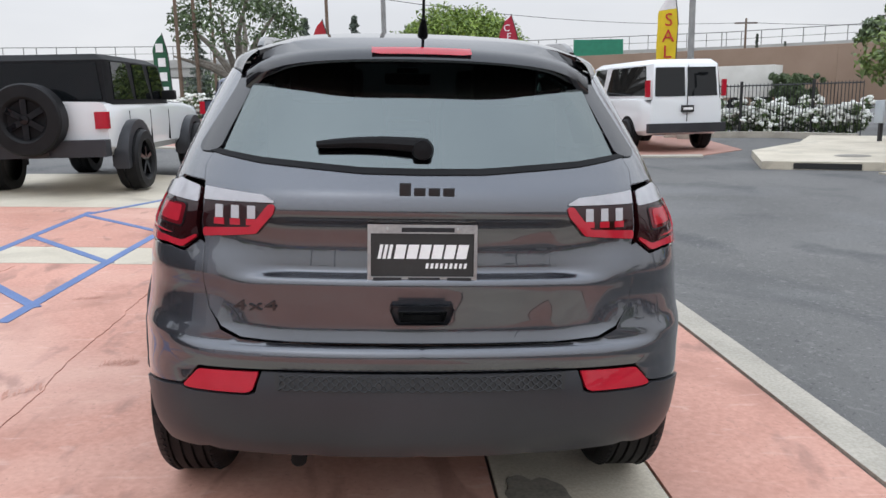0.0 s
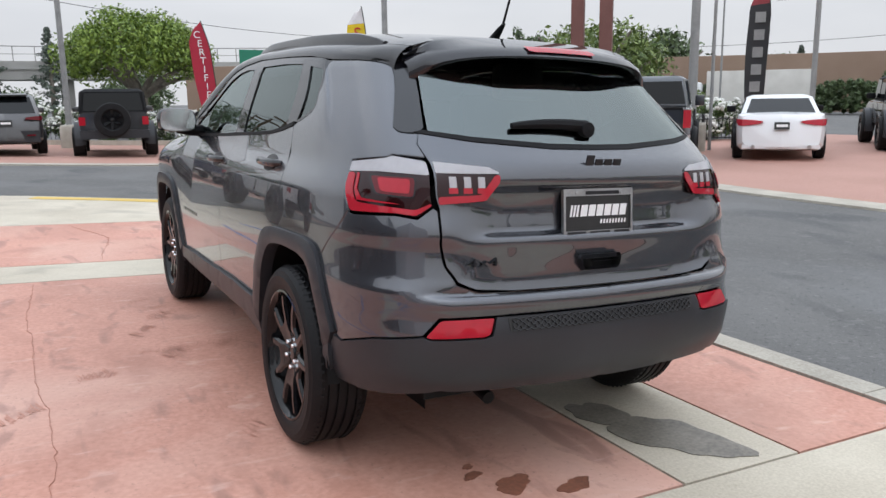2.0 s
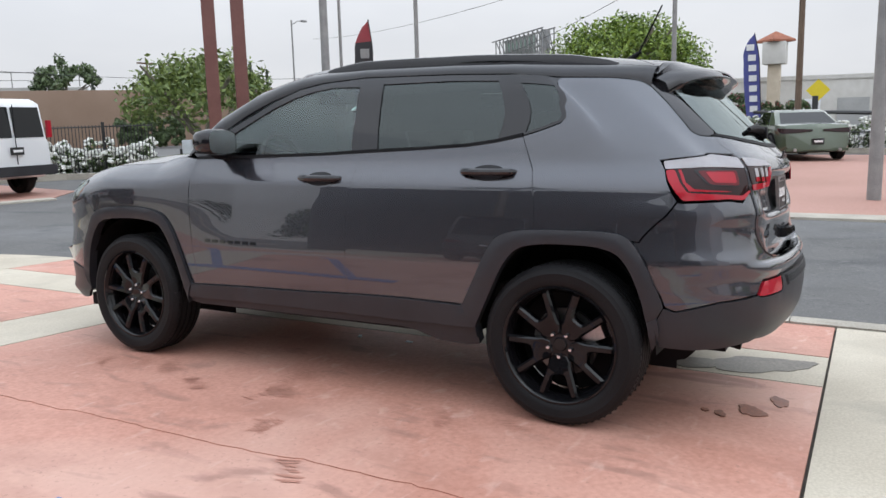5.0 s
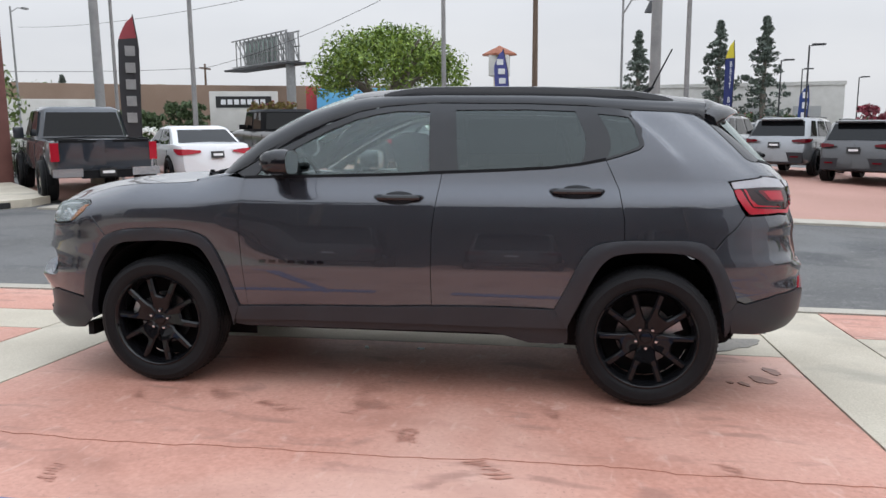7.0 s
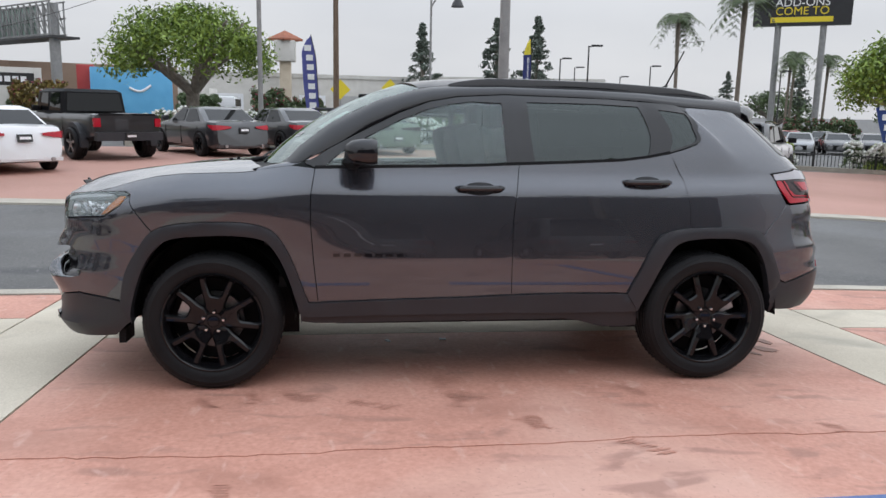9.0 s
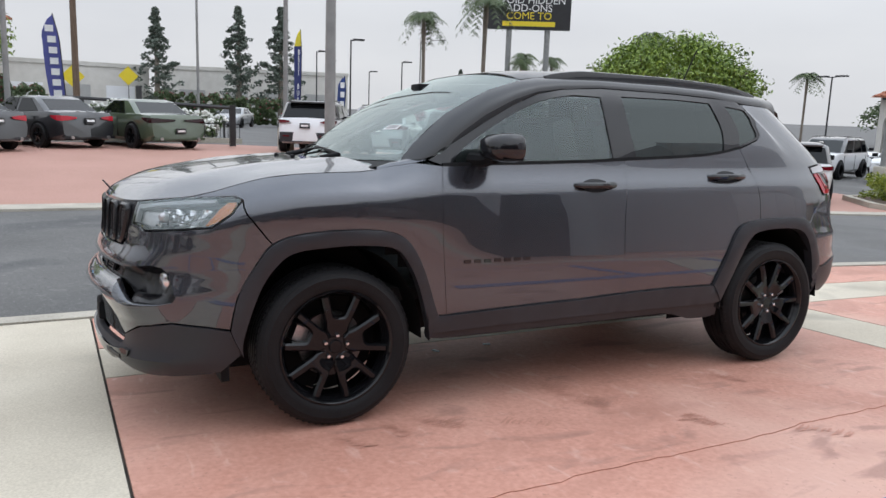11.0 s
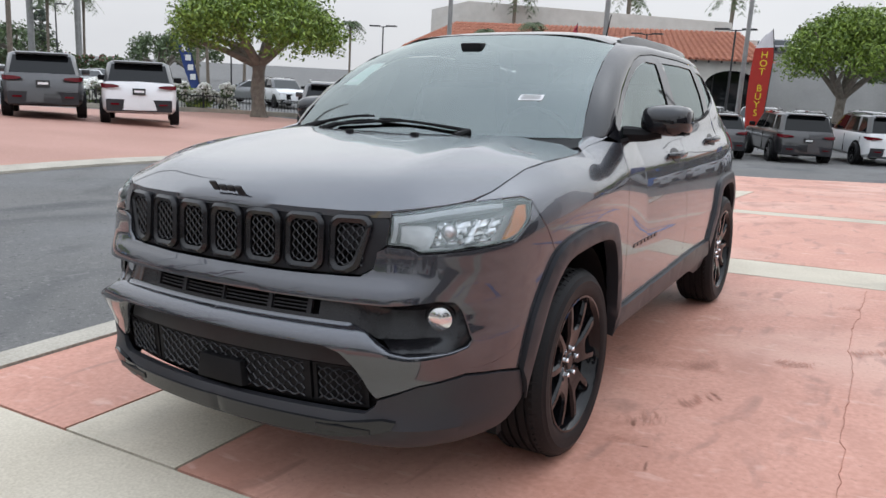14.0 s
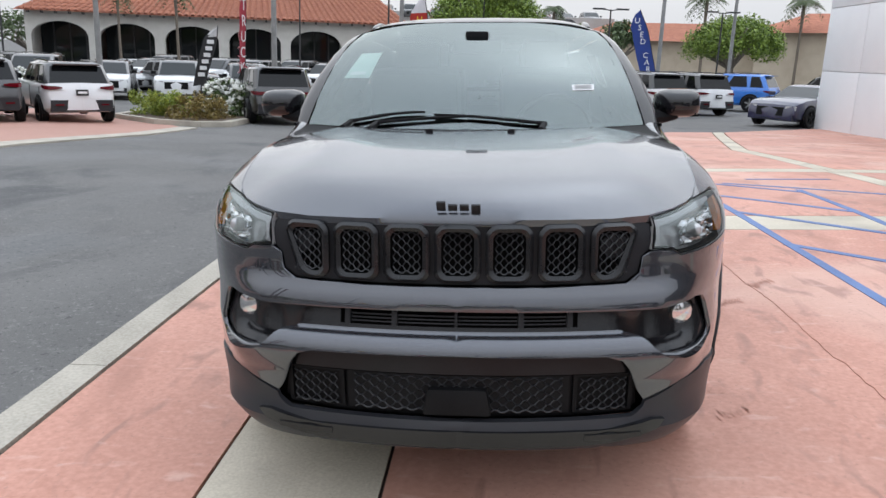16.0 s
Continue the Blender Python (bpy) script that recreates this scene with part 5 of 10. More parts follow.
# grille with seven framed openings
gp = panel("grille", "f0,.975 f.30,.972 f.45,.970 f.555,.972 f.570,.965 f.570,.889 f.545,.866 f.536,.822 f.498,.796 f.26,.790 f0,.790", GRILLE_PLATE, car, both=True, off=-0.014, gap=0.0, thick=0.03, label="satin black grille with seven meshed openings")
for xc in (-0.46, -0.305, -0.152, 0.0, 0.152, 0.305, 0.46):
    def ring(hw, hh, cut, zc=0.882):
        pts = [(-hw + cut, hh), (hw - cut, hh), (hw, hh - cut), (hw, -hh + cut), (hw - cut, -hh), (-hw + cut, -hh), (-hw, -hh + cut), (-hw, hh - cut)]
        if abs(xc) > 0.4:
            sgn = 1 if xc > 0 else -1
            pts = [(x - sgn * 0.05 * max(0, -z / hh) * (x * sgn > 0), z) for x, z in pts]
        return [(xc + x, zc + z) for x, z in rounded(pts, 0.014, 4)]
    outs, mids, ins = ring(0.070, 0.087, 0.022), ring(0.060, 0.077, 0.018), ring(0.048, 0.065, 0.014)

    def lay(pts, off):
        res = []
        for x, z in pts:
            p = skin(*at("f", min(abs(x), 0.6), z), off)[0]
            res.append((math.copysign(p[0], x), p[1], p[2]))
        return res
    loops = [lay(outs, -0.014), lay(outs, 0.0), lay(mids, 0.010), lay(mids, 0.003), lay(ins, -0.003), lay(ins, -0.03)]
    n = len(outs)
    vs = [p for lp in loops for p in lp]
    fs = [(a * n + i, (a + 1) * n + i, (a + 1) * n + (i + 1) % n, a * n + (i + 1) % n) for a in range(5) for i in range(n)]
    fr = part_py("opening_frame", vs, fs, RING, gp, sharp=45)
    # black sheet just behind the mesh in place of the opening's shade
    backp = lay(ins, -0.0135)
    part_py("opening_back", backp, [tuple(range(n))], RECESS_SHADE, fr, smooth=False)
    part_py("mesh_insert", *mesh_bars(honeycomb((xc - 0.045, xc + 0.045, 0.822, 0.944), 0.034, 0.0136), -0.007, 0.0026), MESHBAR, fr)

# head lamps
LAMP_FROST = surface("frosted_lamp_reflector", (0.42, 0.42, 0.43), (0.56, 0.56, 0.57), 14, 60, 0.35, 0.1, 0.0, metal=0.5)
for sd in (-1, 1):
    hl = panel("head_lamp", HEAD, LAMP_GLASS, car, side=sd, off=0.002, gap=0.002, thick=0.0, step=0.04, label="clear head lamp with bright reflector and amber end")
    panel("lamp_bowl", HEAD, LAMP_FROST, hl, side=sd, off=-0.055, gap=-0.002, thick=-0.055, step=0.03)
    panel("amber_reflector", "s1.728,.996 s1.762,.995 s1.86,.897 s1.80,.916 s1.757,.953", LAMP_AMBER, hl, side=sd, off=-0.010, gap=0, thick=0.02, round_r=0.006, step=0.03)
    panel("upper_light_strip", "f.580,.973 f.69,.992 s1.90,1.000 s1.80,1.003 s1.81,.992 s1.90,.986 f.69,.977 f.598,.955 f.596,.898 f.580,.896", LAMP_CLEAR, hl, side=sd, off=-0.008, gap=0, thick=0.02, step=0.02)
    panel("inner_reflector", "f.602,.950 f.684,.970 f.690,.915 f.672,.884 f.645,.892 f.604,.900", LAMP_FROST, hl, side=sd, off=-0.030, gap=0, thick=0.02, step=0.015, round_r=0.010, shape=lambda x, z: -0.020 * np.clip((x - 0.60) / 0.08, 0, 1))
    for k, (a, b) in enumerate(((0.692, 0.728), (0.730, 0.764), (0.766, 0.796), (0.798, 0.822))):
        panel("reflector", f"f{a},{.972 + .004 * k} f{b},{.973 + .004 * k} f{b},{.890 + .003 * k} f{a},{.884 + .003 * k}", LAMP_SILVER, hl, side=sd, off=-0.030, gap=0, thick=0.02, step=0.008, shape=lambda x, z, a=a, b=b: -0.016 * np.sin(np.clip((x - a) / (b - a), 0, 1) * 3.14159) + 0.010 * np.sin(z * 260))
    part_py("lamp_lens", *moved(revolve([(0.0, 0.012), (0.012, 0.009), (0.020, 0.0), (0.024, -0.02)], "y", 18), Matrix.Translation((sd * 0.722, 2.005, 0.925)) @ Matrix.Rotation(-0.4 * sd, 4, "Z")), LAMP_FROST, hl)
    panel("lamp_seal", HEAD, MATT, hl, side=sd, off=-0.006, gap=-0.002, thick=0.03, step=0.04, holes=(inset(chart(HEAD), 0.003),))

# ---- wheels, mirrors, small parts ----
def wheel(parent, cx, cy, cz, r=0.349, side=-1, steps=48):
    """Tyre, ten-spoke black alloy, disc and hub; the outer face looks along side * x."""
    m = Matrix.Translation((cx, cy, cz)) @ (Matrix.Identity(4) if side > 0 else Matrix.Rotation(math.pi, 4, "Z"))
    rr = 0.258
    prof = [(rr - 0.012, -0.10), (rr, -0.108), (rr + 0.03, -0.113), (r - 0.030, -0.112), (r - 0.010, -0.098), (r, -0.080)]
    for g in (-0.055, -0.018, 0.018, 0.055):
        prof += [(r, g - 0.006), (r - 0.009, g - 0.004), (r - 0.009, g + 0.004), (r, g + 0.006)]
    prof += [(r, 0.080), (r - 0.010, 0.098), (r - 0.018, 0.104), (r - 0.020, 0.107), (r - 0.030, 0.110), (rr + 0.052, 0.1155), (rr + 0.048, 0.1145), (rr + 0.03, 0.115), (rr + 0.006, 0.110), (rr - 0.004, 0.102), (rr - 0.012, 0.095)]
    tyre = part_py("wheel", *revolve(prof, "x", 64), RUBBER, parent, "black all-season tyre on gloss black alloy", pose_m=m, sharp=28)
    # shoulder blocks
    blocks = []
    for i in range(72):
        a = 2 * math.pi * i / 72
        for sx in (-1, 1):
            b = cuboid(-0.013, 0.013, -0.0045, 0.0045, -0.008, 0.001)
            blocks.append(moved(b, Matrix.Rotation(a, 4, "X") @ Matrix.Translation((sx * 0.083, 0, r - 0.002)) @ Matrix.Rotation(sx * 0.5, 4, "Y")))
    part_py("tread", *join(*blocks), RUBBER, tyre, smooth=False)["kind"] = "stuff"
    rim = part_py("rim", *revolve([(rr - 0.010, -0.09), (rr - 0.03, -0.06), (rr - 0.04, 0.0), (rr - 0.032, 0.07), (rr - 0.014, 0.095), (rr - 0.002, 0.108), (rr - 0.010, 0.109), (rr - 0.020, 0.098), (rr - 0.026, 0.07), (rr - 0.030, 0.05)], "x", 64), RIM, tyre)
    # five forked spokes
    turn0 = 1.57 - 0.105 if cy > 0 else 1.57 + 0.62
    prof_r, prof_x = [0.0, 0.06, 0.11, 0.18, 0.238], [0.074, 0.078, 0.090, 0.096, 0.096]
    fork = [(0.045, -35.6), (0.084, -35.6), (0.092, -33), (0.100, -30), (0.118, -27.5), (0.238, -22.8), (0.238, -14.4), (0.146, -11.5), (0.137, -9.5), (0.133, -5.0)]
    fork = fork + [(r_, -d) for r_, d in fork[::-1]]
    for k in range(5):
        a0 = 2 * math.pi * k / 5 + turn0
        outl = [(r_ * math.cos(a0 + radians(d)), r_ * math.sin(a0 + radians(d))) for r_, d in fork]
        face = inset(outl, 0.0085)
        fv, ff = filled(face, 0.022)
        depth_x = lambda p: float(np.interp(math.hypot(p[0], p[1]), prof_r, prof_x))
        nf, n = len(fv), len(outl)
        vs = [(depth_x(p), p[0], p[1]) for p in fv]
        vs += [(depth_x(p), p[0], p[1]) for p in face] + [(depth_x(p) - 0.0095, p[0], p[1]) for p in outl] + [(depth_x(p) - 0.045, p[0], p[1]) for p in outl]
        fs = [tuple(t) for t in ff]
        for lo_ in (nf, nf + n):
            fs += [(lo_ + i, lo_ + n + i, lo_ + n + (i + 1) % n, lo_ + (i + 1) % n) for i in range(n)]
        part_py("spoke", vs, fs, RIM, rim, sharp=24)
    hub = part_py("hub", *revolve([(0.0, 0.080), (0.026, 0.080), (0.029, 0.076), (0.031, 0.073), (0.066, 0.073), (0.078, 0.066), (0.082, 0.03)], "x", 30), RIM, rim)
    for k in range(5):
        a = 2 * math.pi * k / 5 + turn0
        part_py("wheel_nut", *moved(revolve([(0.0, 0.092), (0.007, 0.091), (0.0095, 0.086), (0.0095, 0.07)], "x", 8), Matrix.Translation((0, 0.052 * math.cos(a), 0.052 * math.sin(a)))), CHROME, rim)
    part_py("brake_disc", *revolve([(0.05, 0.012), (0.145, 0.012), (0.147, 0.0), (0.145, -0.012), (0.06, -0.012)], "x", 40), DISC, tyre)
    part_py("brake_caliper", *moved(cuboid(-0.03, 0.035, -0.05, 0.05, -0.035, 0.035), Matrix.Rotation(2.75 if cy > 0 else 0.4, 4, "X") @ Matrix.Translation((0.0, 0.135, 0))), STEEL, tyre)
    part_py("wheel_back", *revolve([(0.0, -0.06), (rr - 0.03, -0.06)], "x", 24), MATT, tyre)
    return tyre


for cy in (1.318, -1.318):
    for sd in (-1, 1):
        wheel(car, sd * 0.782, cy, 0.352 if cy > 0 else 0.346, side=sd)
        # arch liner
        lv, n = [], 21
        for i in range(n):
            a = math.pi * i / (n - 1)
            rad = 0.452 if abs(math.cos(a)) < 0.8 else 0.42
            for x in (0.862, 0.48):
                lv.append((sd * x, cy + 0.41 * math.cos(a) * (1.0), 0.35 + 0.452 * math.sin(a)))
        lf = [(2 * i, 2 * i + 2, 2 * i + 3, 2 * i + 1) for i in range(n - 1)]
        lv += [(sd * 0.48, cy + 0.41, 0.2), (sd * 0.48, cy - 0.41, 0.2)]
        cap = tuple(2 * i + 1 for i in range(n)) + (2 * n + 1, 2 * n)
        part_py("arch_liner", lv, lf + [cap], MATT, car)

for sd in (-1, 1):
    # door mirror
    mv = []
    n = 14
    for k, (dy, sc) in enumerate(((-0.075, 0.90), (-0.055, 1.0), (0.0, 0.98), (0.045, 0.86), (0.075, 0.62), (0.085, 0.3))):
        for i in range(n):
            a = 2 * math.pi * i / n
            ex = math.copysign(abs(math.cos(a)) ** 0.55, math.cos(a))
            ez = math.copysign(abs(math.sin(a)) ** 0.6, math.sin(a))
            mv.append((sd * (0.952 + 0.108 * sc * ex), 0.565 + dy, 1.222 + (0.070 if ez > 0 else 0.064) * sc * ez + 0.012 * ex * 0))
    mf = [(k * n + i, k * n + (i + 1) % n, (k + 1) * n + (i + 1) % n, (k + 1) * n + i) for k in range(5) for i in range(n)] + [tuple(5 * n + i for i in range(n))]
    if sd < 0:
        mf = [t[::-1] for t in mf]
    mir = part_py("door_mirror", mv, mf, GLOSS_BLACK, car, "gloss black door mirror", sharp=50)
    part_py("mirror_glass", [(x, 0.565 - 0.073, z) for x, y, z in mv[:n]], [tuple(range(n)) if sd > 0 else tuple(range(n))[::-1]], CHROME, mir, smooth=False)
    part_py("mirror_arm", *tube([(sd * 0.79, 0.63, 1.165), (sd * 0.88, 0.60, 1.165), (sd * 0.94, 0.585, 1.18)], [0.035, 0.03, 0.03], 8), MATT, mir)
    part_py("mirror_base_line", *cuboid(*sorted((sd * 0.86, sd * 1.045)), 0.50, 0.60, 1.166, 1.174), MATT, mir)
    # door handles
    for y0, y1, z in ((0.075, -0.175, 1.042), (-0.83, -1.095, 1.078)):
        mid = (y0 + y1) / 2
        pts = []
        for q in np.linspace(0, 1, 12):
            y = y0 + (y1 - y0) * q
            p = skin(*at("s", y, z))[0]
            bow = 0.040 * math.sin(math.pi * q) ** 0.45
            pts.append((sd * (p[0] + bow - 0.004), y, z))
        hd = part_py("door_handle", *tube(pts, [0.010] + [0.0165] * 10 + [0.010], 10), GLOSS_BLACK, car)
        cup = [at("s", mid + 0.085 * math.cos(a), z + 0.034 * math.sin(a) - 0.004) for a in np.linspace(0, 2 * math.pi, 24)[:-1]]
        panel("handle_cup", cup, GRILLE, hd, side=sd, off=0.0015, gap=0, thick=0.004, step=0.03)
    # mock-lettering bars on the door
    for k in range(7):
        y = 0.71 - 0.054 * k
        panel("badge_bar", f"s{y},.706 s{y-.036},.706 s{y-.036},.690 s{y},.690", GLOSS_BLACK, car, side=sd, off=0.003, gap=0, thick=0.004, step=0.03)
    panel("bumper_patch", "r.505,.555 r.572,.555 r.572,.478 r.505,.478", CLAD, car, side=1, off=0.0065, gap=0.002, thick=0.004) if sd > 0 else None

# tailgate furniture
def on_tail(x, z, off=0.0):
    p = skin(*at("r", abs(x), z), off)[0]
    return Vector((math.copysign(p[0], x), p[1], p[2]))


# plate holder
tiltm = Matrix.Translation((0.0, -2.074, 0.963)) @ Matrix.Rotation(radians(-5), 4, "X") @ Matrix.Diagonal((0.968, 1.0, 1.03, 1.0))
plate = part_py("number_plate", *moved(cuboid(-0.150, 0.150, -0.004, 0.004, -0.074, 0.074), tiltm), BLACK_INK_AND_SHADE, car, "black dealer plate in a chrome-lettered dark frame")
fr = []
for x0, x1, z0, z1 in ((-0.156, 0.156, 0.056, 0.080), (-0.156, 0.156, -0.080, -0.060), (-0.156, -0.147, -0.060, 0.056), (0.147, 0.156, -0.060, 0.056)):
    fr.append(cuboid(x0, x1, -0.010, 0.004, z0, z1))
part_py("plate_frame", *moved(join(*fr), tiltm), STEEL, plate)
for x0, x1, z0, z1, mt in ((-0.085, 0.128, -0.012, 0.026, WHITE_INK), (0.005, 0.128, -0.038, -0.024, WHITE_INK), (-0.128, -0.119, -0.012, 0.026, WHITE_INK), (-0.114, -0.105, -0.012, 0.026, WHITE_INK), (-0.100, -0.091, -0.012, 0.026, WHITE_INK)):
    sl = 0.008 if z1 - z0 > 0.02 else 0.003
    nb = 6 if x1 - x0 > 0.2 else (9 if x1 - x0 > 0.1 else 1)
    for k in range(nb):
        w = (x1 - x0) / nb
        a, b = x0 + k * w + (0.003 if nb > 1 else 0), x0 + (k + 1) * w - (0.003 if nb > 1 else 0)
        vs = [(a, -0.0062, z0), (b, -0.0062, z0), (b + sl, -0.0062, z1), (a + sl, -0.0062, z1)]
        part_py("plate_mark", *moved((vs, [(0, 1, 2, 3)]), tiltm), mt, plate, smooth=False)
for z, x0, x1 in ((0.066, -0.06, 0.09), (-0.068, -0.14, -0.06), (-0.068, -0.04, 0.05), (-0.068, 0.07, 0.14)):
    part_py("frame_mark", *moved(cuboid(x0, x1, -0.0125, -0.009, z - 0.006, z + 0.006), tiltm), GRILLE, plate)
for x in (-0.10, 0.10):
    part_py("plate_screw", *moved(revolve([(0, -0.014), (0.006, -0.013), (0.007, -0.009)], "y", 10), tiltm @ Matrix.Translation((x, 0, 0.066))), STEEL, plate)
# gate handle
hb = panel("gate_handle", "r0,.826 r.083,.826 r.090,.815 r.076,.783 r.068,.776 r0,.776", CLAD, car, both=True, off=0.001, crown=0.004, gap=0, thick=0.02, step=0.02, shape=gate_shape)
# no real cavity: a black panel paints the shade of the grip
panel("handle_hollow", "r0,.813 r.068,.813 r.060,.786 r0,.786", BLACK_INK_AND_SHADE, hb, both=True, off=0.0065, gap=0, thick=0.002, step=0.02, shape=gate_shape)
panel("pull_bar", "r0,.813 r.056,.813 r.053,.803 r0,.803", GRILLE, hb, both=True, off=0.009, crown=0.003, gap=0, thick=0.006, step=0.02, shape=gate_shape)
# letter-like badge blocks, plain shapes
def badge(parent, place, turn, width, height, mat):
    m = Matrix.Translation(place) @ turn
    w = width / 4
    sh = []
    for k, (z0, z1) in enumerate(((-0.35, 0.62), (-0.35, 0.30), (-0.35, 0.30), (-0.72, 0.30))):
        a, b = -width / 2 + k * w + 0.10 * w, -width / 2 + (k + 1) * w - 0.10 * w
        bm = bmesh.new()
        add_box(bm, (a + b) / 2, -0.004, (z0 + z1) / 2 * height, b - a, 0.008, (z1 - z0) * height, 0.003)
        bm.transform(m)
        part("badge_block", bm, mat, parent)


def wipe():
    pts, rad = [], []
    for q in np.linspace(0, 1, 9):
        x = -0.295 + 0.30 * q
        p = on_tail(x, 1.238 + 0.008 * math.sin(3 * q), 0.02)
        pts.append(p), rad.append(0.010 + 0.012 * q**0.7)
    return tube(pts, rad, 8)


bw = part_py("badge_plate", *cuboid(-0.001, 0.001, -2.0, -1.999, 1.14, 1.141), GRILLE, car)
badge(bw, on_tail(0.010, 1.135, 0.002), Matrix.Rotation(radians(14), 4, "X"), 0.158, 0.042, GRILLE)
bw2 = part_py("badge_plate", *cuboid(-0.001, 0.001, 2.13, 2.131, 1.0, 1.001), GRILLE, car)
badge(bw2, Vector((-0.002, 2.162, 1.022)), Matrix.Rotation(math.pi, 4, "Z") @ Matrix.Rotation(radians(38), 4, "X"), 0.135, 0.038, GRILLE)
for word, bx in (("4", -0.503), ("x", -0.462), ("4", -0.421)):
    fx = on_tail(bx, 0.818, 0.004 + float(gate_shape(-bx, 0.818)))
    nx = on_tail(bx - 0.02, 0.818, float(gate_shape(0.02 - bx, 0.818))) - on_tail(bx + 0.02, 0.818, float(gate_shape(-0.02 - bx, 0.818)))
    part_py("trim_badge", *moved(lettering(word, 0.062, 0.004), Matrix.Translation(fx) @ Matrix.Rotation(math.atan2(-nx[1], -nx[0]), 4, "Z") @ Matrix.Diagonal((1.2, 1, 0.62, 1))), GLOSS_BLACK, car, smooth=False)
part_py("rear_wiper", *wipe(), MATT, car)
part_py("wiper_pivot", *moved(revolve([(0, -0.03), (0.026, -0.026), (0.032, 0.0), (0.032, 0.03)], "y", 16), Matrix.Translation(on_tail(0.0, 1.235, 0.012))), MATT, car)
# bumper mesh and underside
mesh_back = panel("bumper_mesh", "r0,.642 r.40,.642 r.395,.598 r0,.598", BLACK_INK_AND_SHADE, car, both=True, off=0.0095, gap=0, thick=0.004)
mv2, mf2 = mesh_bars(honeycomb((-0.39, 0.39, 0.600, 0.640), 0.026, 0.010), 0.0125, 0.0022, "r")
part_py("mesh_insert", mv2, mf2, GRILLE, mesh_back)
part_py("exhaust_tip", *tube([(-0.36, -1.86, 0.33), (-0.36, -1.98, 0.31)], 0.024, 12), MATT, car)
part_py("exhaust_box", *tube([(-0.5, -1.72, 0.34), (0.35, -1.72, 0.34)], 0.10, 12), MATT, car)


# cabin
part_py("cabin_floor", *cuboid(-0.70, 0.70, -1.55, 1.0, 0.50, 0.56), CABIN, car, smooth=False)
bm = bmesh.new()
add_box(bm, 0, 0.86, 1.00, 1.42, 0.42, 0.26, 0.06)
part("dashboard", bm, CABIN, car)
boxed("inner_mirror", MATT, car, 0, 0.50, 1.490, 0.24, 0.04, 0.065, 0.015)
boxed("sensor_housing", MATT, car, 0, 0.52, 1.535, 0.11, 0.10, 0.05, 0.012)
for x, y, nm in ((-0.36, 0.02, "front_seat"), (0.36, 0.02, "front_seat"), (-0.36, -0.78, "rear_seat"), (0.36, -0.78, "rear_seat")):
    bm = bmesh.new()
    add_box(bm, x, y + 0.22, 0.80, 0.52, 0.52, 0.16, 0.05)
    add_box(bm, x, y - 0.10, 1.08, 0.50, 0.16, 0.62, 0.06, Matrix.Rotation(radians(-14), 3, "X"))
    seat = part(nm, bm, CABIN, car)
    boxed("headrest", CABIN, seat, x, y - 0.22, 1.445, 0.26, 0.09, 0.17, 0.04)
part_py("steering_wheel", *moved(join(*[tube([(0.175 * math.cos(a), 0, 0.175 * math.sin(a)) for a in np.linspace(0, 2 * math.pi, 25)], 0.014, 6, ends=False), cuboid(-0.16, 0.16, -0.01, 0.01, -0.03, 0.03)]), Matrix.Translation((-0.37, 0.58, 1.10)) @ Matrix.Rotation(radians(-22), 4, "X")), CABIN, car)
sheet_w = part_py("window_sheet", *moved(cuboid(-0.001, 0.001, -0.23, 0.23, -0.10, 0.10), Matrix.Translation((-0.70, -0.62, 1.355)) @ Matrix.Rotation(radians(24), 4, "Y")), surface("dim_paper_sheet", (0.07, 0.075, 0.075), (0.10, 0.105, 0.105), 10, 90, 0.7, 0.05, 0), car, "pale price sheet inside the rear door glass")

# ---- parked vehicles ----
WHITE = car_paint("white_car_paint", (0.72, 0.73, 0.74), metal=0.0, flake=0.02, rough=0.4)
BLACK = car_paint("black_car_paint", (0.012, 0.012, 0.014), metal=0.0, rough=0.3)
CHARCOAL = car_paint("charcoal_car_paint", (0.026, 0.027, 0.031), metal=0.3)
SILVER = car_paint("silver_car_paint", (0.26, 0.27, 0.28), metal=0.5)
NAVY = car_paint("navy_car_paint", (0.012, 0.022, 0.055), metal=0.2)
SLATE = car_paint("slate_blue_car_paint", (0.008, 0.013, 0.022), metal=0.0)
BLUE = car_paint("bright_blue_car_paint", (0.015, 0.17, 0.62), metal=0.1)
INDIGO = car_paint("dark_indigo_car_paint", (0.006, 0.006, 0.045), metal=0.0)
GREEN = car_paint("olive_green_car_paint", (0.06, 0.085, 0.05), metal=0.25)
GREYCAR = car_paint("mid_grey_car_paint", (0.05, 0.05, 0.053), metal=0.4)
RED_CAR = car_paint("red_car_paint", (0.30, 0.015, 0.015), metal=0.1)
DARKGLASS = lens("dark_car_glass", (0.006, 0.007, 0.008), 0.02)
DARKGLASS.node_tree.nodes["Principled BSDF"].inputs["Coat Weight"].default_value = 0.4
PALEGLASS = lens("pale_car_glass", (0.025, 0.030, 0.031), 0.02)

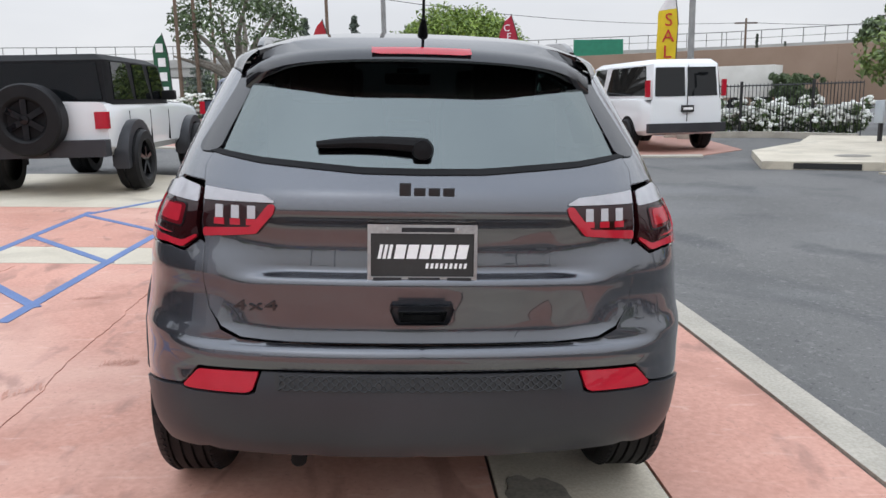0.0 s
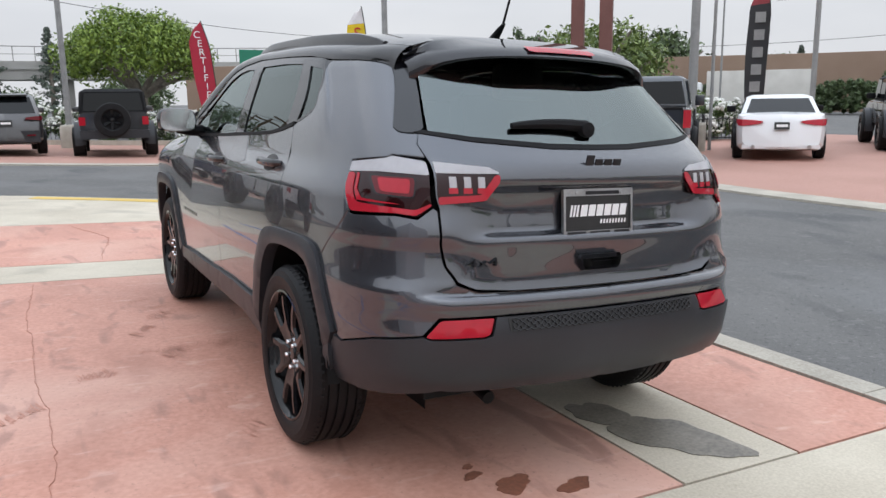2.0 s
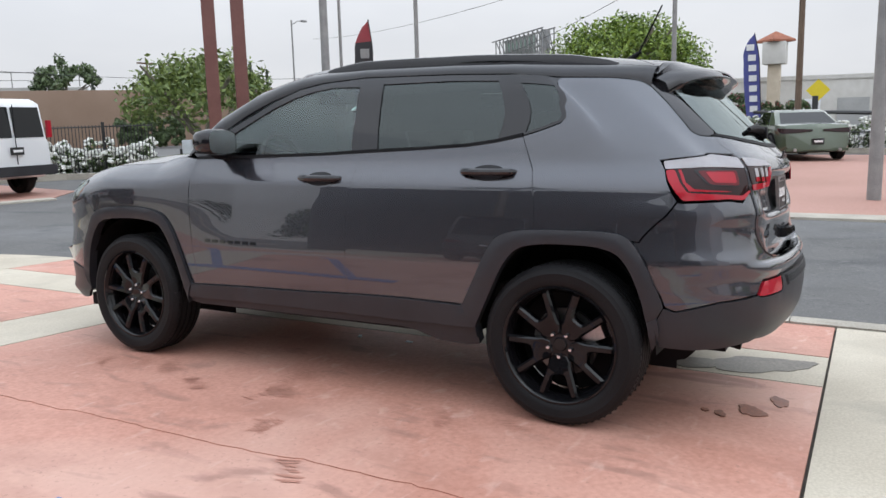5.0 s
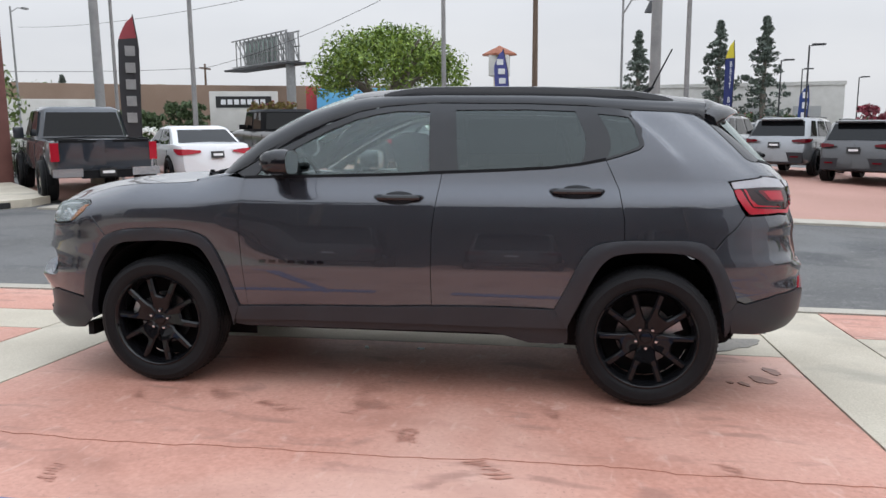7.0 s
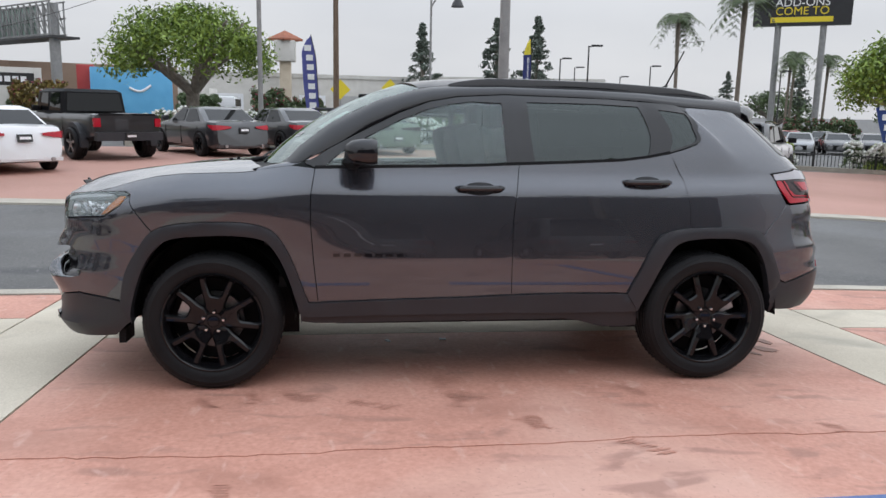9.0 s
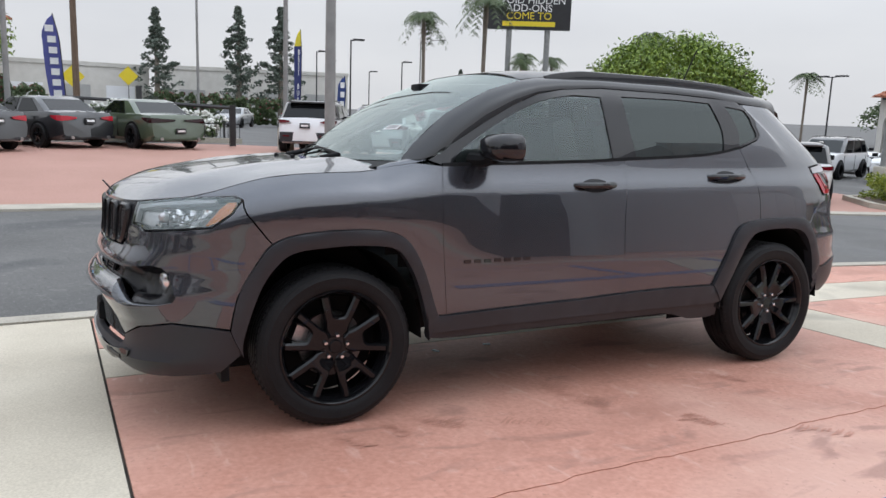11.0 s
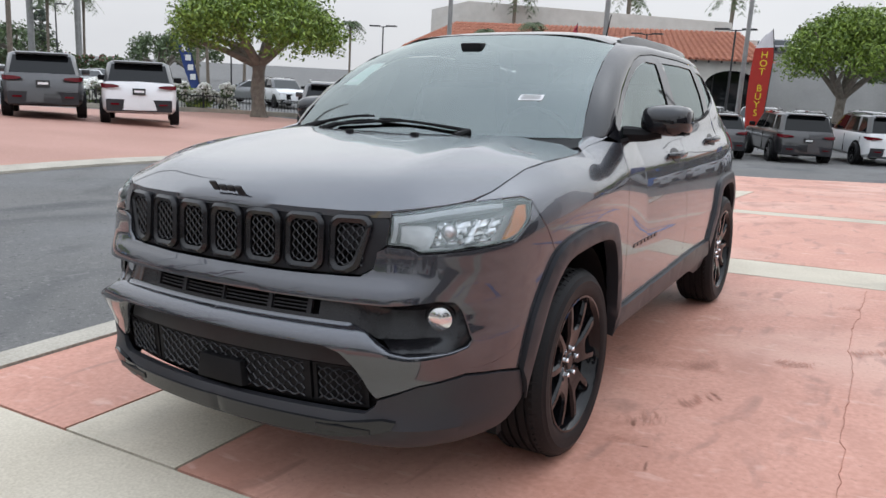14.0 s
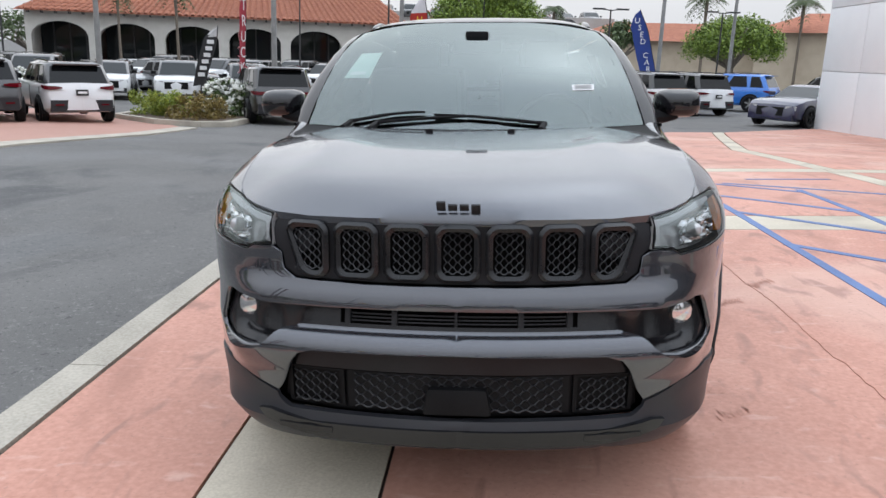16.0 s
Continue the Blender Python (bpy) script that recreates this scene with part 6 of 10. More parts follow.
KINDS = {
    # L, W, H, ground clearance, belt, bonnet top (front, rear), bonnet length, tail deck z, cabin: y rear bottom, rear top, front top, front bottom, tumblehome, wheel r, axle front, axle rear
    "crossover": dict(L=4.40, W=1.82, H=1.63, zb=0.30, belt=1.08, hood=(0.98, 1.08), cab=(-2.08, -1.62, 0.35, 1.12), tuck=0.80, r=0.35, ax=(1.32, -1.32)),
    "suv": dict(L=4.95, W=1.96, H=1.78, zb=0.30, belt=1.14, hood=(1.05, 1.14), cab=(-2.36, -1.95, 0.45, 1.20), tuck=0.82, r=0.39, ax=(1.48, -1.48)),
    "boxy": dict(L=4.55, W=1.80, H=1.86, zb=0.50, belt=1.22, hood=(1.14, 1.22), cab=(-2.10, -2.02, 0.30, 0.52), tuck=0.90, r=0.42, ax=(1.45, -1.50)),
    "pickup": dict(L=5.80, W=2.05, H=1.93, zb=0.48, belt=1.25, hood=(1.18, 1.25), cab=(-0.72, -0.55, 0.85, 1.45), tuck=0.80, r=0.42, ax=(1.85, -1.90)),
    "boxy_pickup": dict(L=5.50, W=1.85, H=1.86, zb=0.50, belt=1.22, hood=(1.14, 1.22), cab=(-0.82, -0.72, 0.95, 1.15), tuck=0.90, r=0.42, ax=(1.80, -1.70)),
    "sedan": dict(L=4.80, W=1.85, H=1.44, zb=0.22, belt=0.98, hood=(0.80, 0.96), cab=(-1.85, -0.95, 0.25, 1.15), tuck=0.74, r=0.34, ax=(1.42, -1.40)),
    "coupe": dict(L=5.00, W=1.92, H=1.44, zb=0.22, belt=1.00, hood=(0.86, 1.0), cab=(-1.75, -0.85, 0.15, 0.95), tuck=0.72, r=0.36, ax=(1.50, -1.45)),
    "van": dict(L=5.70, W=2.00, H=2.08, zb=0.38, belt=1.22, hood=(1.05, 1.22), cab=(-2.82, -2.70, 1.05, 1.75), tuck=0.88, r=0.37, ax=(1.75, -1.70)),
}


def far_wheel(parent, x, y, r, side, rim_mat):
    m = Matrix.Translation((x, y, r)) @ (Matrix.Identity(4) if side > 0 else Matrix.Rotation(math.pi, 4, "Z"))
    w = 0.11 + 0.05 * (r - 0.34) / 0.08
    tyre = part_py("wheel", *revolve([(r * 0.62, -w), (r * 0.93, -w), (r, -w * 0.75), (r, w * 0.75), (r * 0.93, w), (r * 0.70, w * 1.02), (r * 0.64, w * 0.9)], "x", 24), RUBBER, parent, pose_m=m)
    rim = part_py("rim", *revolve([(r * 0.66, w * 0.92), (r * 0.60, w * 0.8), (r * 0.56, w * 0.3), (0.0, w * 0.25)], "x", 24), MATT, tyre)
    for k in range(5):
        a = 2 * math.pi * k / 5
        b = cuboid(w * 0.55, w * 0.88, -0.028, 0.028, 0.0, r * 0.62)
        part_py("spoke", *moved(b, Matrix.Rotation(a, 4, "X")), rim_mat, rim, smooth=False)
    return tyre


def soften(ob, L, W, kind):
    """Round a vehicle's nose and tail in plan and rake them back."""
    rake = {"sedan": 0.22, "coupe": 0.20, "crossover": 0.10, "suv": 0.08}.get(kind, 0.0)
    bow = 0.11 if rake else 0.035
    for part_ in ob.children_recursive:
        if part_.type != "MESH" or part_.name.split(".")[0] in ("wheel", "rim", "spoke", "spare_wheel", "spare_hub", "wheel_arch", "wheel_well"):
            continue
        co = np.empty(len(part_.data.vertices) * 3)
        part_.data.vertices.foreach_get("co", co)
        co = co.reshape(-1, 3)
        kx = np.clip(np.abs(co[:, 0]) / W, 0, 1.05) ** 2
        tail = np.clip((-co[:, 1] - (L / 2 - 0.75)) / 0.75, 0, 1.1)
        nose = np.clip((co[:, 1] - (L / 2 - 0.75)) / 0.75, 0, 1.1)
        up = np.clip(co[:, 2] - 0.62, 0, 0.6)
        co[:, 1] += tail * (bow * kx + rake * up) - nose * ((bow + 0.05) * kx + rake * up)
        part_.data.vertices.foreach_set("co", co.ravel())
        part_.data.update()


def vehicle(name, kind, x, y, heading, paint, label, category="car", group="", roof=None, rim=None, lamp=None, flare=None, plate=True, spare=False, bumper=None, glass_mat=None):
    """A parked vehicle at (x, y) under its middle, its nose along heading (degrees from +x)."""
    k = KINDS[kind]
    L, W, H, zb, belt = k["L"], k["W"] / 2, k["H"], k["zb"], k["belt"]
    roof, rim, lamp, bumper = roof or paint, rim or RIM, lamp or (LAMP_WINE if kind in ("crossover", "suv") else LAMP_RED), bumper or (paint if kind in ("sedan", "coupe") else CLAD)
    g = glass_mat or DARKGLASS
    slope = math.degrees(math.atan2(gz(x + 1.5 * math.cos(radians(heading)), y + 1.5 * math.sin(radians(heading))) - gz(x - 1.5 * math.cos(radians(heading)), y - 1.5 * math.sin(radians(heading))), 3.0))
    ob = root(name, Matrix.Translation((x, y, gz(x, y) - 0.02)) @ Matrix.Rotation(radians(heading - 90), 4, "Z") @ Matrix.Rotation(radians(slope), 4, "X"), label, category, group)
    c0, c1, c2, c3 = k["cab"]
    boxy = kind.startswith("boxy")
    # lower body: sections along y
    if kind in ("sedan", "coupe"):
        tops = [(-L / 2, 0.86), (-L / 2 + 0.08, 1.0), (c0, 1.04), (c0 + 0.5, 1.02)]
    elif "pickup" in kind:
        tops = [(-L / 2, belt - 0.03), (-L / 2 + 0.05, belt - 0.01), (c0 - 0.05, belt - 0.01), (c0, belt)]
    else:
        tops = [(-L / 2, 0.72 if not boxy else belt), (-L / 2 + 0.06, belt - 0.12 if not boxy else belt), (c0, belt), (c0 + 0.3, belt)]
    tops += [(c2, belt), (c3, belt), (c3 + 0.1, k["hood"][1]), ((c3 + L / 2) / 2, (k["hood"][0] + k["hood"][1]) / 2 + 0.02), (L / 2 - 0.22, k["hood"][0]), (L / 2 - 0.05, k["hood"][0] - (0.10 if not boxy else 0.02)), (L / 2, k["hood"][0] - (0.28 if not boxy else 0.06))]
    tops = sorted(set(tops))
    ty, tz = [a for a, _ in tops], [b for _, b in tops]
    ysec = sorted(set(list(np.linspace(-L / 2, L / 2, 26)) + ty))
    vs, n = [], 8
    for yy in ysec:
        zt = float(np.interp(yy, ty, tz))
        e = max(0.0, (abs(yy) - (L / 2 - 0.42)) / 0.42)
        w = W * (1 - (0.13 if not boxy else 0.03) * e**2.2)
        lo = zb + (0.10 * e**2 if not boxy else 0.05 * e)
        mid = lo + (zt - lo) * 0.55
        rows = [(0, lo), (w * 0.86, lo), (w * 0.97, lo + 0.10), (w, mid), (w * (0.985 if not boxy else 0.995), zt - 0.10), (w * 0.955, zt - 0.02), (w * 0.88, zt + 0.006), (0, zt + 0.03)]
        vs += [(a, yy, b) for a, b in rows]
    fs = [(i * n + j, (i + 1) * n + j, (i + 1) * n + j + 1, i * n + j + 1) for i in range(len(ysec) - 1) for j in range(n - 1)]
    fs += [tuple(range(n)), tuple((len(ysec) - 1) * n + j for j in range(n))[::-1]]
    if "pickup" in kind:
        # leave the load bed open
        keep = []
        for f in fs:
            c = np.mean([vs[q] for q in f], 0)
            if not (len(f) == 4 and c[2] > belt - 0.04 and -L / 2 + 0.1 < c[1] < c0 - 0.06 and c[0] < W * 0.86):
                keep.append(f)
        fs = keep
    vs2, fs2 = join((vs, fs), ([(-a, b, c) for a, b, c in vs], [f[::-1] for f in fs]))
    body = part_py("body", vs2, fs2, paint, ob, sharp=30)
    if "pickup" in kind:
        part_py("load_bed", *join(cuboid(-W * 0.84, W * 0.84, -L / 2 + 0.08, c0 - 0.06, 0.75, 0.80), cuboid(-W * 0.87, -W * 0.84, -L / 2 + 0.06, c0 - 0.05, 0.75, belt), cuboid(W * 0.84, W * 0.87, -L / 2 + 0.06, c0 - 0.05, 0.75, belt)), MATT, ob, smooth=False)
        part_py("tailgate_panel", *cuboid(-W * 0.80, W * 0.80, -L / 2 - 0.012, -L / 2 + 0.02, 0.74, belt - 0.05), paint, ob, smooth=False)
        part_py("tailgate_cap", *cuboid(-W * 0.82, W * 0.82, -L / 2 - 0.02, -L / 2 + 0.06, belt - 0.05, belt + 0.005), MATT, ob, smooth=False)
    # cabin
    tk = k["tuck"]
    b0, b1, t0, t1 = (c0, belt - 0.03), (c3, belt - 0.03), (c1, H - 0.045), (c2, H - 0.045)
    wb = W * (0.93 if not boxy else 0.97)
    wt = W * tk
    rows = []
    for s in (0.0, 0.5, 0.88, 0.97, 1.0):
        q = s if s < 0.9 else 0.88 + (s - 0.88) * 0.55
        w = wb + (wt - wb) * q - (0.0 if s < 0.9 else (s - 0.88) * 1.1)
        yb_, yf_ = b0[0] + (t0[0] - b0[0]) * q + (0 if s < 0.9 else (s - 0.88) * 0.8), b1[0] + (t1[0] - b1[0]) * q - (0 if s < 0.9 else (s - 0.88) * 1.4)
        z = b0[1] + (H - b0[1]) * s if s < 1 else H
        rc = 0.10 if not boxy else 0.05
        loop = [(-w + rc, yb_), (w - rc, yb_), (w, yb_ + rc * 1.4), (w * 1.01, (yb_ + yf_) / 2), (w, yf_ - rc * 2), (w - rc * 1.5, yf_), (-w + rc * 1.5, yf_), (-w, yf_ - rc * 2), (-w * 1.01, (yb_ + yf_) / 2), (-w, yb_ + rc * 1.4)]
        rows.append([(a, b, z) for a, b in loop])
    n = 10
    cv = [p for r in rows for p in r]
    cf = [(a * n + i, a * n + (i + 1) % n, (a + 1) * n + (i + 1) % n, (a + 1) * n + i) for a in range(4) for i in range(n)]
    cabin = part_py("cabin", cv, cf + [tuple(4 * n + i for i in range(n))], roof, ob, sharp=40)

    def pane(nm, pts, out, mat=None):
        o = Vector(out) * 0.012
        q = [Vector(p) + o for p in pts]
        back = [Vector(p) - o * 0.8 for p in pts]
        m_ = len(q)
        part_py(nm, q + back, [tuple(range(m_))] + [(i, i + m_, (i + 1) % m_ + m_, (i + 1) % m_) for i in range(m_)], mat or g, cabin, smooth=False)

    def cab_pt(side, f, s):
        """Place on the cabin's side: f from rear to front, s from belt to roof."""
        yb_, yf_ = b0[0] + (t0[0] - b0[0]) * s, b1[0] + (t1[0] - b1[0]) * s
        w = (wb + (wt - wb) * s) * (1 + 0.01 * (1 - abs(2 * f - 1)))
        return (side * w, yb_ + (yf_ - yb_) * f, b0[1] + (H - b0[1]) * s)
    lo_s, hi_s = 0.10, 0.84
    spans = {"pickup": [(0.06, 0.45), (0.50, 0.92)], "boxy_pickup": [(0.06, 0.45), (0.50, 0.94)], "sedan": [(0.16, 0.50), (0.54, 0.86)], "coupe": [(0.30, 0.86)], "boxy": [(0.05, 0.34), (0.39, 0.64), (0.69, 0.94)], "van": [(0.03, 0.62), (0.68, 0.92)]}.get(kind, [(0.07, 0.27), (0.31, 0.60), (0.64, 0.90)])
    for side in (-1, 1):
        for a, b in spans:
            pts = [cab_pt(side, a, lo_s), cab_pt(side, b, lo_s), cab_pt(side, b - 0.03, hi_s), cab_pt(side, a + 0.02, hi_s)]
            pane("side_window", pts if side > 0 else pts[::-1], (side, 0, 0.25))
    def end_pt(f, s, front):
        w = (wb + (wt - wb) * s) * 0.88
        yb_ = (b1[0] + (t1[0] - b1[0]) * s) if front else (b0[0] + (t0[0] - b0[0]) * s)
        return (f * w, yb_, b0[1] + (H - b0[1]) * s)
    if kind == "van":
        for f0, f1 in ((-0.95, -0.05), (0.05, 0.95)):
            pts = [end_pt(f1, 0.08, False), end_pt(f0, 0.08, False), end_pt(f0, 0.80, False), end_pt(f1, 0.80, False)]
            pane("rear_window", pts[::-1], (0, -1, 0.1))
    else:
        pts = [end_pt(-1, 0.10, False), end_pt(1, 0.10, False), end_pt(0.97, 0.82, False), end_pt(-0.97, 0.82, False)]
        pane("rear_window", pts, (0, -1, 0.3))
    pts = [end_pt(1, 0.08, True), end_pt(-1, 0.08, True), end_pt(-0.97, 0.84, True), end_pt(0.97, 0.84, True)]
    pane("windscreen", pts, (0, 1, 0.5), PALEGLASS)
    # wheels and arches
    wells = []
    for ay in k["ax"]:
        for side in (-1, 1):
            arc, m_ = [], 13
            r0, r1 = k["r"] * 1.05, k["r"] * (1.22 if not boxy else 1.34)
            dep = 0.03 if not boxy else 0.14
            for i in range(m_):
                a = math.pi * (-0.05 + 1.10 * i / (m_ - 1))
                for r_, xo in ((r0, -0.12), (r0, dep), (r1, dep), (r1, -0.05)):
                    arc.append((side * (W * 0.985 + xo), ay + r_ * math.cos(a), k["r"] + r_ * math.sin(a)))
            af = [(i * 4 + j, i * 4 + j + 1, (i + 1) * 4 + j + 1, (i + 1) * 4 + j) for i in range(m_ - 1) for j in range(3)]
            part_py("wheel_arch", arc, af if side > 0 else [f[::-1] for f in af], flare or MATT, ob, sharp=30)
            wells.append(moved(revolve([(0.0, 0.0), (r0, 0.0)], "x", 20), Matrix.Translation((side * (W * 1.0 + 0.004), ay, k["r"]))))
            far_wheel(ob, side * (W * 1.0 - 0.06 + (0.10 if boxy else 0.0)), ay, k["r"], side, rim)
    # the body side is closed: black discs paint the shade round the tyres
    part_py("wheel_well", *join(*wells), BLACK_INK_AND_SHADE, ob, smooth=False)["kind"] = "stuff"
    # tail
    yr = -L / 2
    zt = belt - 0.12
    if kind == "van":
        for side in (-1, 1):
            part_py("tail_lamp", *cuboid(*sorted((side * W * 0.90, side * W * 1.0)), yr + 0.02, yr + 0.10, 1.25, 1.62), lamp, ob, smooth=False)
        part_py("rear_bumper", *cuboid(-W * 0.96, W * 0.96, yr - 0.10, yr + 0.05, 0.45, 0.66), bumper, ob, smooth=False)
        part_py("door_gap", *cuboid(-0.008, 0.008, yr - 0.012, yr, 0.7, 1.95), MATT, ob, smooth=False)
    elif kind == "pickup":
        for side in (-1, 1):
            part_py("tail_lamp", *cuboid(*sorted((side * W * 0.83, side * W * 0.975)), yr - 0.03, yr + 0.10, 0.84, belt - 0.05), lamp, ob, smooth=False)
            part_py("bumper_end", *cuboid(*sorted((side * W * 0.45, side * W * 0.98)), yr - 0.16, yr + 0.02, 0.54, 0.70), CHROME, ob, smooth=False)
        part_py("rear_bumper", *cuboid(-W * 0.46, W * 0.46, yr - 0.14, yr + 0.02, 0.50, 0.66), MATT, ob, smooth=False)
    elif boxy:
        for side in (-1, 1):
            part_py("tail_lamp", *cuboid(*sorted((side * W * 0.80, side * W * 0.98)), yr - 0.05, yr + 0.05, 0.88, 1.10), lamp, ob, smooth=False)
        part_py("rear_bumper", *cuboid(-W * 0.97, W * 0.97, yr - 0.18, yr + 0.02, 0.52, 0.74), bumper, ob, smooth=False)
    else:
        low_z = 0.86 if kind in ("sedan", "coupe") else 0.98
        for side in (-1, 1):
            x0, x1 = (W * (0.52 if kind in ("crossover", "suv") else 0.42), W * 0.93) if kind != "coupe" else (W * 0.15, W * 0.93)
            h0, h1 = (0.05, 0.085) if kind in ("sedan", "coupe") else (0.045, 0.055)
            cols = [(x0, yr - 0.022, -0.02, h0 * 0.45), (W * 0.70, yr - 0.022, -h1 * 0.8, h0), (W * 0.885, yr - 0.015, -h1, h0 * 1.15), (W * 0.968, yr + 0.10, -h1 * 0.9, h0 * 1.2), (W * 1.003, yr + 0.27, -h1 * 0.2, h0 * 1.25), (W * 1.004, yr + 0.36, h0 * 0.5, h0 * 1.2)]
            off = [(side * a_, b_, low_z + d_) for a_, b_, d_, u_ in cols for d_ in (d_, u_)]
            lamp_v = [(p_[0] * 0.95, p_[1] + 0.05, p_[2]) for p_ in off]
            m_ = len(off)
            ff = [(2 * i, 2 * i + 2, 2 * i + 3, 2 * i + 1) for i in range(5)] + [(2 * i, 2 * i + m_, 2 * i + 2 + m_, 2 * i + 2) for i in range(5)] + [(2 * i + 1, 2 * i + 3, 2 * i + 3 + m_, 2 * i + 1 + m_) for i in range(5)]
            part_py("tail_lamp", off + lamp_v, ff if side > 0 else [f[::-1] for f in ff], lamp, ob, smooth=False)
        part_py("rear_bumper", *cuboid(-W * 0.86, W * 0.86, yr - 0.05, yr + 0.30, zb + 0.06, 0.66 if kind not in ("sedan", "coupe") else 0.36), bumper, ob, smooth=False)
        if kind not in ("sedan", "coupe"):
            for side in (-1, 1):
                part_py("reflector", *cuboid(*sorted((side * W * 0.52, side * W * 0.74)), yr - 0.06, yr, 0.52, 0.56), lamp, ob, smooth=False)
                part_py("roof_rail", *tube([(side * wt * 0.86, c2 - 0.1, H + 0.02), (side * wt * 0.86, (c1 + c2) / 2, H + 0.045), (side * wt * 0.86, c1 + 0.2, H + 0.02)], 0.02, 6), GLOSS_BLACK, ob)
            part_py("roof_spoiler", *cuboid(-wt * 0.80, wt * 0.80, c1 - 0.28, c1 + 0.05, H - 0.07, H - 0.035), roof, ob, smooth=False)
        else:
            for side in (-1, 1):
                part_py("exhaust_tip", *tube([(side * W * 0.62, yr - 0.06, 0.32), (side * W * 0.62, yr + 0.1, 0.32)], 0.045, 10), STEEL, ob)
    if plate:
        pz = {"van": 0.98, "pickup": 0.62, "boxy_pickup": 0.64, "boxy": 0.62, "sedan": 0.78, "coupe": 0.55}.get(kind, 0.86)
        py = yr - (0.17 if kind in ("pickup", "boxy", "boxy_pickup") else 0.03)
        pl_ = part_py("number_plate", *cuboid(-0.155, 0.155, py - 0.015, py + 0.02, pz - 0.08, pz + 0.08), BLACK_INK_AND_SHADE, ob, smooth=False)
        part_py("plate_mark", *cuboid(-0.11, 0.12, py - 0.02, py - 0.015, pz - 0.025, pz + 0.03), WHITE_INK, pl_, smooth=False)
    for side in (-1, 1):
        boxed("door_mirror", MATT if paint in (BLACK, WHITE) else paint, ob, side * (W + 0.10), c3 - 0.42, belt + 0.10, 0.22, 0.12, 0.15 if kind not in ("pickup", "van") else 0.26, 0.03)
        hw = L / 2 - 0.10
        part_py("head_lamp", *cuboid(*sorted((side * W * 0.55, side * W * 0.90)), hw - 0.12, hw + 0.06, k["hood"][0] - 0.26, k["hood"][0] - 0.12), LAMP_CLEAR, ob, smooth=False)
    part_py("front_grille", *cuboid(-W * 0.50, W * 0.50, L / 2 - 0.06, L / 2 + 0.012, k["hood"][0] - 0.45, k["hood"][0] - 0.16), MATT, ob, smooth=False)
    part_py("front_bumper", *cuboid(-W * 0.84, W * 0.84, L / 2 - 0.16, L / 2 + 0.03, zb + 0.04, zb + 0.22), bumper, ob, smooth=False)
    # door seams, one thin line each side of every door
    cuts = {"van": (c3 - 0.25, c3 - 1.35), "pickup": (c3 - 0.20, (c0 + c3) / 2, c0 + 0.02), "boxy_pickup": (c3 - 0.10, (c0 + c3) / 2, c0 + 0.02), "coupe": (c3 - 0.15, -0.55)}.get(kind, (c3 - 0.18, (c3 + c0) / 2 + 0.22, c0 + 0.62))
    part_py("door_seam", *join(*[cuboid(*sorted((sd_ * W * 0.95, sd_ * (W * 1.001 + 0.003))), q - 0.006, q + 0.006, zb + 0.12, belt - 0.12) for q in cuts for sd_ in (-1, 1)]), BLACK_INK_AND_SHADE, ob, smooth=False)["kind"] = "stuff"
    if spare:
        sm = Matrix.Translation((-0.04, yr - 0.20, 1.02)) @ Matrix.Rotation(-math.pi / 2, 4, "Z") @ Matrix.Scale(1.1, 4)
        sp_ = part_py("spare_wheel", *moved(revolve([(0.25, -0.12), (0.40, -0.12), (0.42, -0.09), (0.42, 0.09), (0.40, 0.12), (0.27, 0.125), (0.24, 0.10)], "x", 32), sm), RUBBER, ob, "spare tyre on a black alloy")
        rim_ = part_py("rim", *moved(revolve([(0.25, 0.11), (0.22, 0.06), (0.0, 0.05)], "x", 28), sm), MATT, sp_)
        for q in range(6):
            part_py("spoke", *moved(cuboid(0.06, 0.10, -0.035, 0.035, 0.0, 0.235), sm @ Matrix.Rotation(q * math.pi / 3, 4, "X")), RIM, rim_, smooth=False)
        part_py("spare_hub", *moved(revolve([(0, 0.125), (0.05, 0.12), (0.07, 0.06)], "x", 16), sm), RIM, sp_)
    soften(ob, L, W, kind)
    return ob


def again(ob, x, y, heading):
    return copy_thing(ob, Matrix.Translation((x, y, gz(x, y) - 0.02)) @ Matrix.Rotation(radians(heading - 90), 4, "Z"))


def ahead(x, y, heading, d):
    """Shift a tail position to the middle of a vehicle d metres further along its heading."""
    return x + d * math.cos(radians(heading)), y + d * math.sin(radians(heading))


R1 = "cars of the display lot"
x, y = -4.56, 8.75
vehicle("parked_off_roader", "boxy", x, y, 88.6, WHITE, "white boxy off-roader with black hardtop and spare wheel", "off-roader", roof=MATT, spare=True, flare=CLAD, bumper=CLAD)
x, y = 7.09, 18.04
van = vehicle("passenger_van", "van", x, y, 95, WHITE, "white passenger van with dark rear windows", "van", rim=STEEL)
van.scale = (1.06, 1.06, 1.10)
x, y = ahead(9.70, 8.25, 43, 2.9)
vehicle("pickup_truck", "pickup", x, y, 43, SLATE, "dark slate pickup truck with chrome rear bumper", "pickup", rim=CHROME)
x, y = ahead(13.0, 7.4, 42, 2.4)
vehicle("parked_saloon", "sedan", x, y, 42, WHITE, "white saloon car with red tail lamps", "car", R1)
x, y = ahead(17.0, 6.3, 40, 2.75)
vehicle("pickup_truck", "boxy_pickup", x, y, 40, BLACK, "black boxy pickup with silver wheels", "pickup", roof=MATT, flare=CLAD, rim=STEEL)
x, y = ahead(18.6, 3.5, 35, 2.35)
vehicle("parked_saloon", "sedan", x, y, 35, CHARCOAL, "dark grey saloon with a bright bumper strip", "car", R1)
